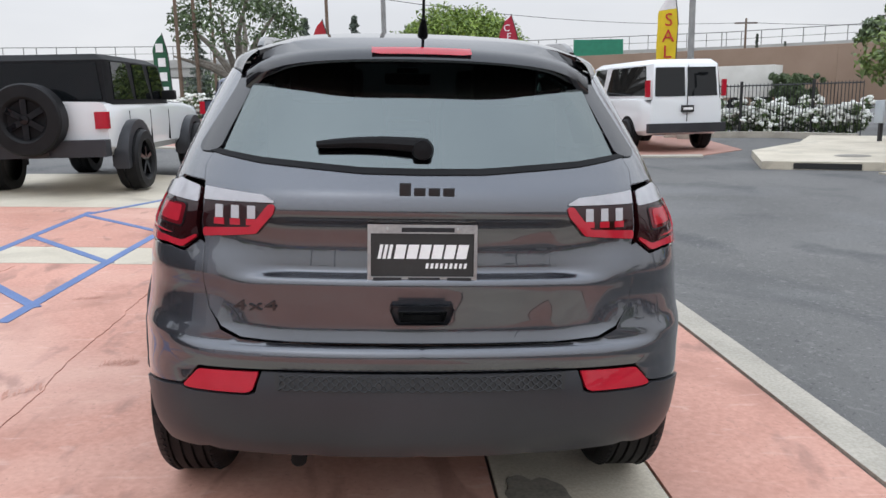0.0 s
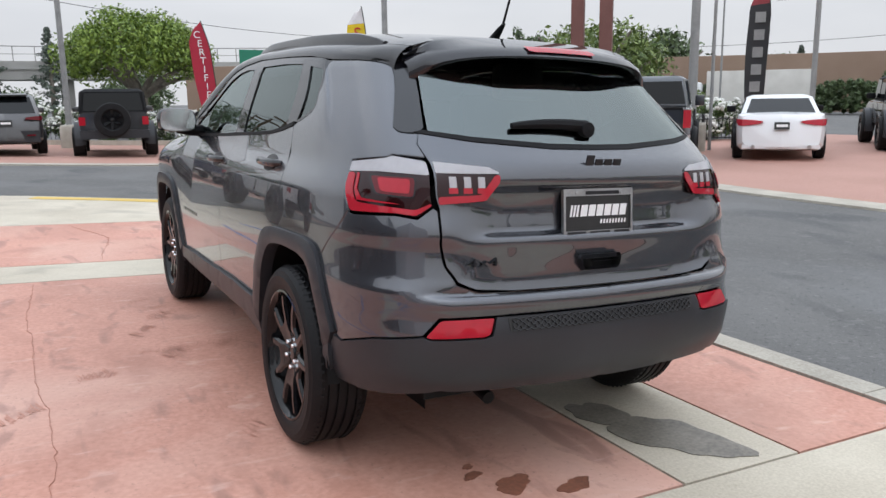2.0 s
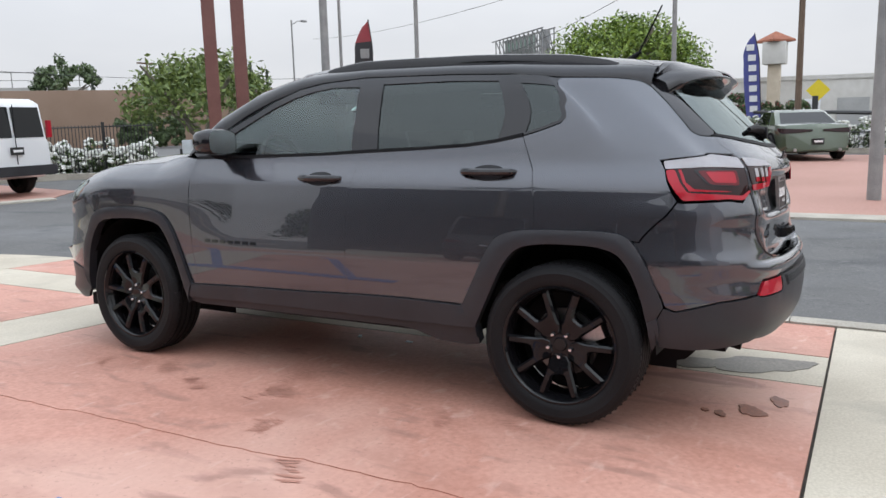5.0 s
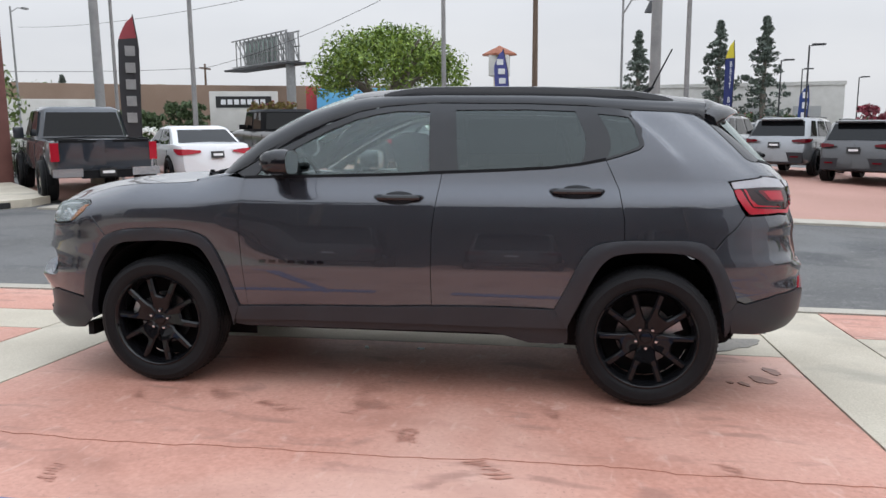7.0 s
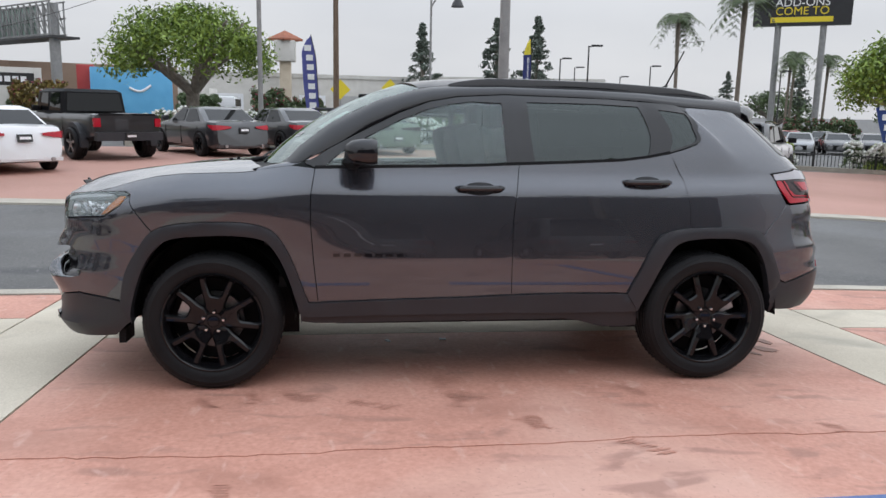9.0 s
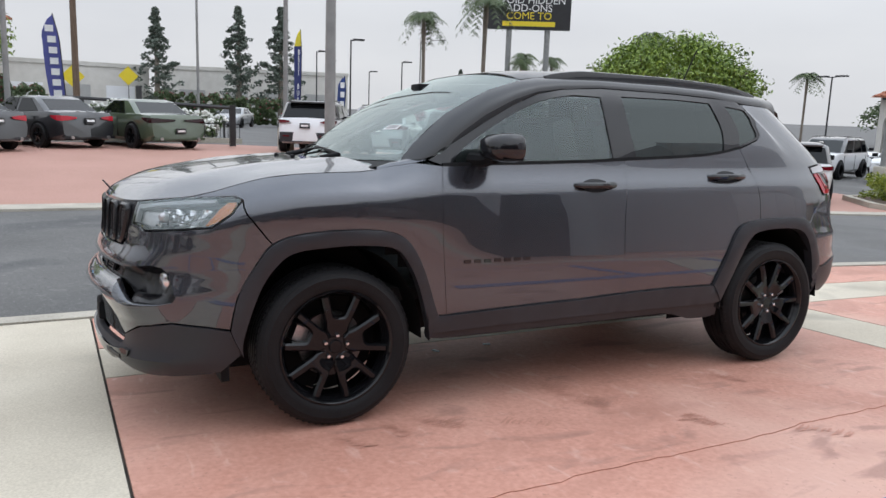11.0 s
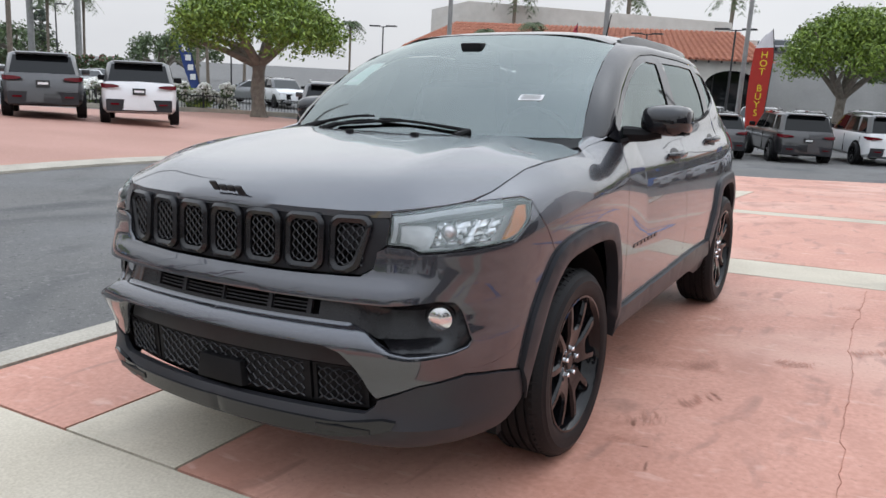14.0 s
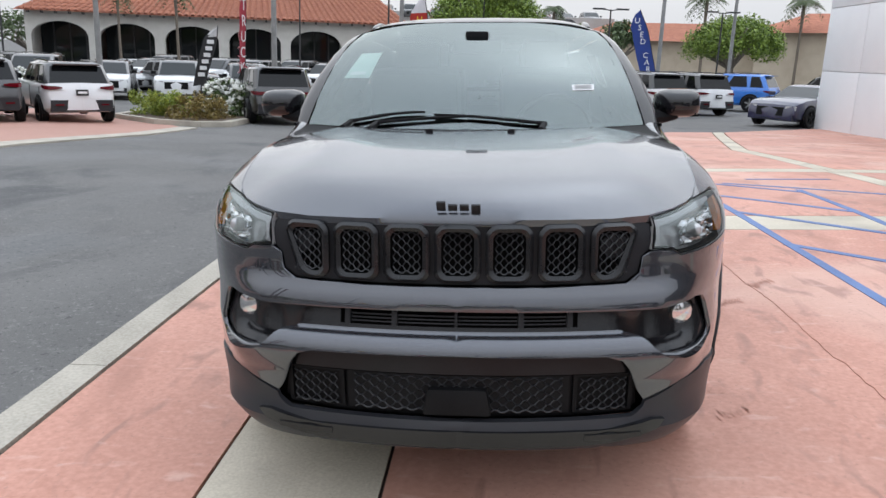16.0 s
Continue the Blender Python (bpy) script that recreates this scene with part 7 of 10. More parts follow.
x, y = ahead(20.4, 1.3, 33, 2.4)
vehicle("parked_saloon", "sedan", x, y, 33, CHARCOAL, "charcoal saloon with black wheels", "car", R1)
x, y = ahead(20.2, -1.1, 22, 2.5)
vehicle("parked_coupe", "coupe", x, y, 22, GREEN, "olive green coupe with black rear wing", "car", R1, lamp=LAMP_DARK)
x, y = ahead(19.4, -4.6, -30, 2.2)
vehicle("parked_crossover", "crossover", x, y, -30, WHITE, "white compact crossover with dark lower bumper", "car", R1, roof=BLACK)
x, y = ahead(18.5, -6.6, -33, 2.2)
vehicle("parked_crossover", "crossover", x, y, -33, SILVER, "silver compact crossover beside a lamp post", "car", R1)
x, y = ahead(16.4, -8.0, -35, 2.2)
grey_x = vehicle("parked_crossover", "crossover", x, y, -35, GREYCAR, "dark grey compact crossover facing the rose fence", "car", R1, rim=RIM)
x, y = ahead(14.9, -9.6, -40, 2.2)
white_x = vehicle("parked_crossover", "crossover", x, y, -40, WHITE, "white compact crossover facing the rose fence", "car", R1, roof=BLACK)
x, y = ahead(12.5, -14.3, -52, 2.2)
again(grey_x, x, y, -52)
x, y = ahead(11.0, -16.2, -48, 2.2)
again(white_x, x, y, -48)
black_s = vehicle("large_estate_car", "suv", 7.6, -22.0, -62, BLACK, "black large sport utility car with bright wheels", "car", R1, rim=STEEL)
# the row behind the paving
white_s = vehicle("large_estate_car", "suv", -3.6, -30.0, -66, WHITE, "white large sport utility car with dark roof", "car", "row of white cars", roof=BLACK)
for x, y, h, src in ((-0.9, -29.2, -66, white_s), (-6.3, -30.9, -66, white_s), (-8.5, -32.3, -66, white_s), (1.8, -28.4, -66, black_s), (4.5, -27.6, -64, grey_x)):
    again(src, x, y, h)
vehicle("large_estate_car", "suv", -11.6, -36.3, -35, BLUE, "bright blue large sport utility car", "car", R1, rim=STEEL)
again(white_s, -17.6, -38.6, -60)
vehicle("parked_coupe", "coupe", -11.3, -25.2, 42, INDIGO, "dark indigo coupe beside the white building", "car", R1)
# across the driveway
x, y = ahead(0.7, 19.0, 84, 2.3)
vehicle("parked_off_roader", "boxy", x, y, 84, CHARCOAL, "dark grey boxy off-roader with a spare wheel", "off-roader", roof=MATT, spare=True, flare=CLAD)
x, y = ahead(-1.9, 19.2, 92, 2.2)
again(grey_x, x, y, 92)
x, y = ahead(-4.6, 19.7, 92, 2.9)
vehicle("pickup_truck", "pickup", x, y, 92, NAVY, "navy blue pickup truck with red tail lamps", "pickup")
x, y = ahead(-8.0, 20.2, 100, 2.4)
vehicle("parked_saloon", "sedan", x, y, 100, CHARCOAL, "dark saloon car beside the rose hedge", "car", R1)
x, y = ahead(4.6, 19.6, 88, 2.2)
again(white_x, x, y, 88)
# distant lots
far_a = vehicle("parked_saloon", "sedan", 41, -20, 75, SILVER, "silver car in a distant row", "car", "distant cars", glass_mat=PALEGLASS)
far_b = vehicle("parked_saloon", "sedan", 44, -22, 75, GREYCAR, "grey car in a distant row", "car", "distant cars", glass_mat=PALEGLASS)
far_c = vehicle("parked_saloon", "sedan", 47, -24, 75, RED_CAR, "red car in a distant row", "car", "distant cars", glass_mat=PALEGLASS)
rng = random.Random(5)
for row, (ax, ay, bx, by, cnt, hd) in enumerate(((37, -11, 47, -37, 8, 150), (45, -12, 55, -38, 8, 150), (55, -10, 66, -40, 7, 150), (24, -44, 11, -47, 7, 70), (26, -51, 10, -54, 8, 70), (5, -45, -9, -45, 6, 80), (3, -51, -12, -51, 6, 80))):
    for i in range(cnt):
        q = i / (cnt - 1)
        src = rng.choice((far_a, far_a, far_b, far_b, far_c, white_x, white_s, grey_x, white_x) if row < 3 else (white_s, white_x, far_a, far_b, white_s))
        again(src, ax + (bx - ax) * q + rng.uniform(-0.3, 0.3), ay + (by - ay) * q, hd + rng.uniform(-6, 6))
for i, (x, y, hd) in enumerate(((29.5, -31.5, 150), (26.8, -33.6, 152), (24.0, -35.6, 155), (20.5, -37.0, 160), (17.2, -38.2, 162), (33.0, -33.0, 20))):
    again((white_x, far_b, white_s, far_a, grey_x, far_a)[i], x, y, hd)

# cars on the far side of the apron, seen as dark shapes in the doors
for x, y, h, src in ((-12.6, -3.4, 172, black_s), (-12.9, 0.2, 176, grey_x), (-12.7, 3.9, 170, black_s)):
    again(src, x, y, h)
# cars before the showroom, nose to the driveway
for i, (x, y) in enumerate(((20.2, -29.6), (17.3, -30.6), (14.5, -31.5), (11.6, -32.4))):
    again((white_s, white_x, white_s, black_s, grey_x, white_s)[i], x, y, 108 + 3 * (i % 2))

# ---- plants ----
def leaf_material(name, dark, light, rough=0.55):
    m, n, l, b = material(name)
    geo, ramp = n.new("ShaderNodeNewGeometry"), n.new("ShaderNodeValToRGB")
    ramp.color_ramp.elements[0].color, ramp.color_ramp.elements[1].color = (*dark, 1), (*light, 1)
    l.new(geo.outputs["Random Per Island"], ramp.inputs[0])
    l.new(ramp.outputs[0], b.inputs["Base Color"])
    b.inputs["Roughness"].default_value = rough
    b.inputs["Subsurface Weight"].default_value = 0.0
    return m


LEAF_FICUS = leaf_material("ficus_leaves", (0.06, 0.11, 0.015), (0.25, 0.35, 0.05))
LEAF_DARK = leaf_material("dark_tree_leaves", (0.04, 0.065, 0.025), (0.12, 0.17, 0.07))
# needle green greyed and lightened: distance haze is mixed into the colour
LEAF_PINE_HAZED = leaf_material("hazed_conifer_needles", (0.065, 0.085, 0.07), (0.15, 0.18, 0.14))
LEAF_PALM = leaf_material("palm_fronds", (0.04, 0.07, 0.025), (0.12, 0.16, 0.06))
LEAF_ROSE = leaf_material("rose_leaves", (0.03, 0.06, 0.015), (0.12, 0.18, 0.05))
LEAF_BRIGHT = leaf_material("bright_shrub_leaves", (0.10, 0.16, 0.015), (0.34, 0.38, 0.05))
LEAF_RUST = leaf_material("rusty_shrub_leaves", (0.10, 0.08, 0.02), (0.28, 0.20, 0.05))
LEAF_PINKBUSH = leaf_material("bougainvillea", (0.10, 0.02, 0.03), (0.38, 0.06, 0.09))
PETAL = leaf_material("white_rose_petals", (0.66, 0.66, 0.60), (0.85, 0.85, 0.82), 0.6)
BARK = surface("grey_tree_bark", (0.14, 0.12, 0.10), (0.28, 0.25, 0.21), 5, 50, 0.9, 0.05, 0.5)
PALM_BARK = surface("palm_trunk_bark", (0.12, 0.10, 0.08), (0.24, 0.20, 0.16), 6, 50, 0.9, 0.05, 0.5)


def leaf_cloud(centres, radii, per, size, rg, flat=1.0):
    """Random small quads in clumps: verts and faces."""
    c = np.repeat(np.array(centres), per, 0)
    r = np.repeat(np.array(radii), per)
    n = len(c)
    d = rg.normal(size=(n, 3))
    d /= np.linalg.norm(d, axis=1)[:, None]
    p = c + d * (r * rg.uniform(0.45, 1.0, n) ** 0.6)[:, None] * np.array([1, 1, flat])
    a = d + rg.normal(size=(n, 3)) * 0.7
    b = np.cross(a, rg.normal(size=(n, 3)))
    b /= np.linalg.norm(b, axis=1)[:, None] + 1e-9
    a = np.cross(b, a)
    a /= np.linalg.norm(a, axis=1)[:, None] + 1e-9
    s = (size * rg.uniform(0.6, 1.3, n))[:, None]
    v = np.stack([p - a * s, p + b * s * 0.42, p + a * s, p - b * s * 0.42], 1).reshape(-1, 3)
    f = np.arange(4 * n).reshape(-1, 4)
    return v, f


def foliage(name, v, f, mat, parent, label=""):
    me_ = bpy.data.meshes.new(name)
    me_.from_pydata(v.tolist(), [], f.tolist())
    me_.update()
    return finish(name, me_, mat, parent, label, smooth=False)


def broadleaf(name, x, y, trunk, w, h, seed, leaves, label, size=0.13, clumps=70, per=75, spread=1.0, bark=BARK, z=None):
    """A tree: trunk to the height trunk, crown w wide and h high above it."""
    rg = np.random.default_rng(seed)
    ob = root(name, Matrix.Translation((x, y, gz(x, y) - 0.05 if z is None else z)), label, "tree")
    top = trunk + h * 0.45
    pieces = [tube([(0, 0, 0), (0.06, 0.02, trunk * 0.5), (0.02, -0.04, trunk)], [w * 0.055, w * 0.042, w * 0.04], 10)]
    for i in range(9):
        a = 2 * math.pi * i / 9 + rg.uniform(-0.3, 0.3)
        l1, l2 = w * rg.uniform(0.14, 0.2), w * rg.uniform(0.3, 0.42)
        hh = trunk + h * rg.uniform(0.2, 0.75)
        pieces.append(tube([(0.02, -0.04, trunk * 0.93), (l1 * math.cos(a), l1 * math.sin(a), trunk + (hh - trunk) * 0.55), (l2 * math.cos(a + 0.2), l2 * math.sin(a + 0.2), hh)], [w * 0.026, w * 0.018, w * 0.006], 7))
    part_py("trunk", *join(*pieces), bark, ob)
    cs, rs = [], []
    for _ in range(clumps):
        d = rg.normal(size=3)
        d /= np.linalg.norm(d)
        d[2] = abs(d[2]) * 1.1 - 0.35
        k = rg.uniform(0.55, 1.0) ** 0.5
        cs.append((d[0] * w / 2 * k * 0.86, d[1] * w / 2 * k * 0.86, trunk + h * 0.42 + d[2] * h * 0.5 * k))
        rs.append(w * rg.uniform(0.075, 0.135) * spread)
    v, f = leaf_cloud(cs, rs, per, size, rg)
    foliage("crown", v, f, leaves, ob)
    return ob


def conifer(name, x, y, h, w, seed, label, leaves=LEAF_PINE_HAZED):
    rg = np.random.default_rng(seed)
    ob = root(name, Matrix.Translation((x, y, gz(x, y) - 0.05)), label, "tree")
    part_py("trunk", *tube([(0, 0, 0), (0, 0, h * 0.5), (0, 0, h)], [w * 0.06, w * 0.035, 0.02], 8), BARK, ob)
    cs, rs = [], []
    for i in range(170):
        q = rg.uniform(0.10, 1.0)
        a = rg.choice(9) * 2 * math.pi / 9 + q * 19.0 + rg.normal() * 0.25
        r = w / 2 * (1 - q) ** 0.85 * rg.uniform(0.15, 1.12)
        cs.append((r * math.cos(a), r * math.sin(a), h * q - 0.10 * r))
        rs.append(w * 0.075 * (1.2 - q * 0.6))
    v, f = leaf_cloud(cs, rs, 24, h * 0.019, rg, 0.55)
    foliage("crown", v, f, leaves, ob)
    return ob


def palm(name, x, y, h, seed, label, r=2.1):
    rg = np.random.default_rng(seed)
    ob = root(name, Matrix.Translation((x, y, gz(x, y) - 0.05)), label, "palm")
    lean = rg.uniform(-0.02, 0.02, 2)
    part_py("trunk", *tube([(lean[0] * h * q, lean[1] * h * q, h * q) for q in np.linspace(0, 1, 9)], [0.20, 0.17, 0.16, 0.155, 0.15, 0.15, 0.16, 0.20, 0.14], 10), PALM_BARK, ob)
    vs, fs = [], []
    for k in range(40):
        a = rg.uniform(0, 2 * math.pi)
        up = rg.uniform(-0.75, 1.0)
        pts = []
        for q in np.linspace(0, 1, 9):
            d = r * q * (1 - 0.25 * max(up, 0))
            pts.append(Vector((lean[0] * h + d * math.cos(a), lean[1] * h + d * math.sin(a), h + r * (up * q * 0.75 - (0.35 + 0.55 * abs(up)) * q * q))))
        for i in range(1, 9):
            p, t = pts[i], (pts[i] - pts[i - 1]).normalized()
            side = t.cross(Vector((0, 0, 1))).normalized()
            ln = r * 0.26 * (1 - 0.55 * abs(i / 8 - 0.45))
            for s in (-1, 1):
                for e in (0.0, 0.33, 0.66):
                    b = p - t * (r / 8) * e
                    o = len(vs)
                    vs += [b, b + t * 0.06, b + side * s * ln + t * 0.22 - Vector((0, 0, ln * 0.45))]
                    fs.append((o, o + 1, o + 2))
    me_ = bpy.data.meshes.new("fronds")
    me_.from_pydata([tuple(v) for v in vs], [], fs)
    finish("crown", me_, LEAF_PALM, ob, smooth=False)
    return ob


def shrub(name, x, y, w, d, h, seed, leaves, label, category="shrub", petals=0, size=0.07, per=60, turn=0.0, blooms=PETAL, base=0.0):
    """A bush or a length of hedge, w along its own x, with optional blossoms."""
    rg = np.random.default_rng(seed)
    ob = root(name, Matrix.Translation((x, y, gz(x, y) - 0.03)) @ Matrix.Rotation(turn, 4, "Z"), label, category)
    cnt = max(10, int(14 * w * max(d, 0.6) * max(h, 0.6)))
    cnt = min(cnt, 160)
    cs = np.c_[rg.uniform(-w / 2, w / 2, cnt), rg.uniform(-d / 2, d / 2, cnt), base + rg.uniform(0.10, 0.88, cnt) * (h - base)]
    rs = rg.uniform(0.16, 0.26, cnt) * min(1.0, h + 0.2)
    v, f = leaf_cloud(cs, rs, per, size, rg)
    v[:, 2] = np.abs(v[:, 2])
    foliage("leaves", v, f, leaves, ob)["kind"] = "stuff"
    if petals:
        pick = rg.integers(0, cnt, petals)
        dd = rg.normal(size=(petals, 3))
        dd[:, 2] = np.abs(dd[:, 2])
        dd /= np.linalg.norm(dd, axis=1)[:, None]
        p = cs[pick] + dd * rs[pick][:, None] * 1.08
        oc = np.array([(1, 0, 0), (0, 1, 0), (-1, 0, 0), (0, -1, 0), (0.6, 0.6, 0.75), (-0.6, 0.6, 0.75), (-0.6, -0.6, 0.75), (0.6, -0.6, 0.75), (0, 0, -0.6), (0, 0, 0.9)])
        of = np.array([(0, 1, 4), (1, 2, 5), (2, 3, 6), (3, 0, 7), (4, 1, 5), (5, 2, 6), (6, 3, 7), (7, 0, 4), (1, 0, 8), (2, 1, 8), (3, 2, 8), (0, 3, 8), (4, 5, 9), (5, 6, 9), (6, 7, 9), (7, 4, 9)])
        s = rg.uniform(0.04, 0.085, petals)
        pv = (p[:, None] + oc[None] * s[:, None, None]).reshape(-1, 3)
        pf = (of[None] + (np.arange(petals) * 10)[:, None, None]).reshape(-1, 3)
        foliage("blossom", pv, pf, blooms, ob)["kind"] = "stuff"
    return ob


broadleaf("ficus_tree", 3.3, 32.5, 2.0, 6.8, 4.0, 11, LEAF_FICUS, "broad dense ficus tree with a pale branching trunk", size=0.095, clumps=170, per=150)
broadleaf("ficus_tree", 28.4, 6.7, 2.1, 7.2, 3.7, 12, LEAF_FICUS, "open ficus tree with many grey limbs", size=0.10, clumps=130, per=110)
broadleaf("ficus_tree", 21.5, -21.0, 2.3, 7.4, 3.6, 13, LEAF_FICUS, "ficus tree with a leaning pale trunk behind the fence", size=0.095, clumps=160, per=150)
broadleaf("ficus_tree", 0.7, -38.5, 2.6, 6.4, 4.6, 14, LEAF_FICUS, "rounded ficus tree among parked cars", size=0.095, clumps=170, per=150)
broadleaf("ficus_tree", -15.2, -49.0, 2.2, 6.6, 3.4, 15, LEAF_FICUS, "rounded ficus tree before a tile-roofed house", size=0.11, clumps=140, per=120)
broadleaf("street_tree", -1.5, -72.0, 3.0, 6.0, 4.0, 16, LEAF_DARK, "dark street tree beside a ramp", size=0.2, clumps=60, per=50)
broadleaf("street_tree", -10.0, -62.0, 2.5, 4.5, 3.4, 17, LEAF_DARK, "small dark street tree", size=0.18, clumps=50, per=50)
wild = broadleaf("tall_tree", -9.5, 48.0, 2.4, 10.0, 7.5, 18, LEAF_DARK, "tall loose tree with grey-green leaves", size=0.17, clumps=90, per=45, spread=0.8)
w2 = copy_thing(wild, Matrix.Translation((-18.5, 54.0, -0.4)) @ Matrix.Rotation(2.0, 4, "Z"))
w2.scale = (0.6, 0.6, 0.42)
low_tree = broadleaf("garden_tree", 18.2, 20.0, 0.9, 6.5, 3.9, 19, leaf_material("pale_green_leaves", (0.06, 0.10, 0.02), (0.19, 0.25, 0.06)), "pale green garden tree behind the fence", size=0.13, clumps=85, per=55)
lt = copy_thing(low_tree, Matrix.Translation((36.0, 34.0, -0.4)) @ Matrix.Rotation(1.3, 4, "Z"))
lt.scale = (0.8, 0.8, 0.6)
dark_mass = broadleaf("distant_tree", 60, 62, 1.0, 15.0, 9.0, 20, LEAF_DARK, "dark distant tree above the wall", size=0.4, clumps=60, per=40)
for i, (x, y, s) in enumerate(((70, 55, 0.8), (48, 80, 0.7), (85, 60, 0.6), (96, 34, 0.55), (30, 95, 0.8), (12, 100, 0.7), (-20, 95, 0.7), (-35, 85, 0.6), (-48, 80, 0.6), (110, 5, 0.5), (120, -30, 0.5), (100, -60, 0.7), (85, -75, 0.7), (60, -95, 0.7), (46, -88, 0.9), (-40, -95, 0.8), (-55, 40, 1.0), (75, -62, 0.6), (-12, 64, 0.42), (-2, 68, 0.4), (7, 66, 0.45), (15, 62, 0.4), (24, 60, 0.35), (56, 44, 0.35), (-30, 62, 0.5))):
    t_ = copy_thing(dark_mass, Matrix.Translation((x, y, -0.4)) @ Matrix.Rotation(i * 1.3, 4, "Z"))
    t_.scale = (s, s, s * 0.9)
rngp = np.random.default_rng(3)
eu = broadleaf("gum_tree", 46.0, 66.0, 4.2, 6.5, 5.5, 21, LEAF_DARK, "thin gum tree with clumped leaves on bare limbs", size=0.28, clumps=26, per=55, spread=0.85)
con = conifer("conifer", 88, -8.6, 11.5, 6.6, 31, "dark tall conifer in the distance")
for x, y, s in ((86, -17.0, 1.06), (85, -21.5, 1.08), (-10, 98, 1.0), (-4, 102, 1.05), (3, 104, 0.95), (72, 52, 0.6), (-22, 92, 0.8), (40, 90, 0.5), (34, 94, 0.55), (105, -55, 0.7), (98, -62, 0.8), (92, 45, 0.45)):
    c_ = copy_thing(con, Matrix.Translation((x, y, -0.3)) @ Matrix.Rotation(x, 4, "Z"))
    c_.scale = (s, s, s)
cyp = conifer("cypress", 52.0, 70.0, 8.0, 1.1, 32, "slim dark cypress in the distance")
for x, y, s in ((38, 76, 0.9), (41, 76, 0.8), (63, 58, 1.1), (64.5, 57, 1.0), (28, 82, 0.7), (26, 84, 0.8), (24, 85, 0.75)):
    c_ = copy_thing(cyp, Matrix.Translation((x, y, -0.3)))
    c_.scale = (s, s, s)
pm = palm("fan_palm", 58.0, -26.7, 10.3, 41, "tall palm with a slim grey trunk")
for x, y, s in ((49.5, -27.6, 1.05), (64, -40, 0.75), (66, -45, 0.8), (70, -44, 0.85), (52, -46, 0.95), (57, -52, 0.95), (60, -60, 1.0), (40, -52, 0.62), (30, -58, 0.62), (22, -50, 0.62), (-4.5, -62, 0.62), (-16, -60, 0.72), (-24, -62, 0.72), (26, -85, 1.25), (15, -84, 1.3), (78, 44, 0.55), (80, 20, 0.4), (34, -72, 1.15)):
    c_ = copy_thing(pm, Matrix.Translation((x, y, gz(x, y) - 0.05)) @ Matrix.Rotation(x * 3.1, 4, "Z"))
    c_.scale = (s, s, s)

palm("fan_palm", -15.5, 5.6, 8.5, 61, "tall palm beyond the apron")
palm("fan_palm", -16.5, -6.0, 8.0, 62, "tall palm beyond the apron")

# shrubs before the trailers and along the far lots
for i, (x, y, w, h, lf, n) in enumerate(((50.0, 27.0, 2.8, 3.3, LEAF_DARK, 0), (50.0, 20.2, 3.5, 3.2, LEAF_RUST, 300), (45.0, 5.1, 2.0, 2.8, LEAF_DARK, 240), (45.0, -19.3, 2.7, 3.2, LEAF_PINKBUSH, 0), (45.0, -22.6, 1.7, 3.1, LEAF_PINKBUSH, 0))):
    shrub("shrub", x, y, w, 1.2, h, 70 + i, lf, ("tall dark green shrub before a trailer", "rusty shrub with red blossom", "dark shrub with red blossom", "red bougainvillea bush behind parked cars", "red bougainvillea bush behind parked cars")[i], petals=n, size=0.13, per=40, turn=math.pi / 2, blooms=LEAF_PINKBUSH)

# rose hedges
def hedge_line(pts, n, seed, w=2.2, h=1.25, d=0.9, petals=480):
    p = np.array(pts, float)
    seg = np.r_[0, np.cumsum(np.hypot(*np.diff(p, axis=0).T))]
    first = None
    for i in range(n):
        q = seg[-1] * (i + 0.5) / n
        x, y = np.interp(q, seg, p[:, 0]), np.interp(q, seg, p[:, 1])
        k = min(np.searchsorted(seg, q), len(p) - 1)
        ang = math.atan2(*(p[k] - p[k - 1])[::-1])
        if first is None or i % 4 == 0:
            first = shrub("rose_bush", x, y, w, d, h * (0.92 + 0.16 * ((seed + i) % 3) / 2), seed + i, LEAF_ROSE, "rose bush covered in white blossoms beside the fence", "rose bush", petals, turn=ang)
            first["group"] = "white rose hedge"
        else:
            c_ = copy_thing(first, Matrix.Translation((x, y, gz(x, y) - 0.03)) @ Matrix.Rotation(ang + math.pi * (i % 2), 4, "Z"))


hedge_line([(-14, 29.3), (-6, 28.8), (1, 28.2), (8.2, 26.5)], 11, 100, h=1.35)
hedge_line([(10.2, 22.2), (12.2, 20.6), (13.6, 18.2)], 4, 120, w=1.9, h=1.45, d=1.2, petals=620)
hedge_line([(14.6, 15.6), (17.5, 14.2), (21, 13.4)], 4, 130, h=1.3)
hedge_line([(25.4, 8.0), (26.0, 2.0), (26.2, -3.5)], 5, 140, h=1.2)
hedge_line([(26.4, -15.5), (26.2, -18.0)], 2, 150, w=1.5, h=1.1)
hedge_line([(25.9, -20.5), (24.4, -22.4)], 2, 155, w=1.5, h=1.1)
hedge_line([(20.6, -25.0), (18.0, -26.5)], 2, 158, w=1.5, h=1.1)
for x, y, w, lv, h in ((8.9, -18.3, 1.3, LEAF_RUST, 0.85), (9.7, -18.9, 1.3, LEAF_BRIGHT, 0.9), (8.6, -19.3, 1.2, LEAF_RUST, 0.8), (10.6, -19.6, 1.4, LEAF_BRIGHT, 0.8)):
    shrub("low_shrub", x, y, w, w, h, int(x * 10), lv, "low yellow-green and rust shrub in a planter", "shrub", size=0.05, per=110)
shrub("rose_bush", 8.6, -21.4, 2.0, 1.3, 1.3, 77, LEAF_ROSE, "white rose bush in the planter island", "rose bush", 460)
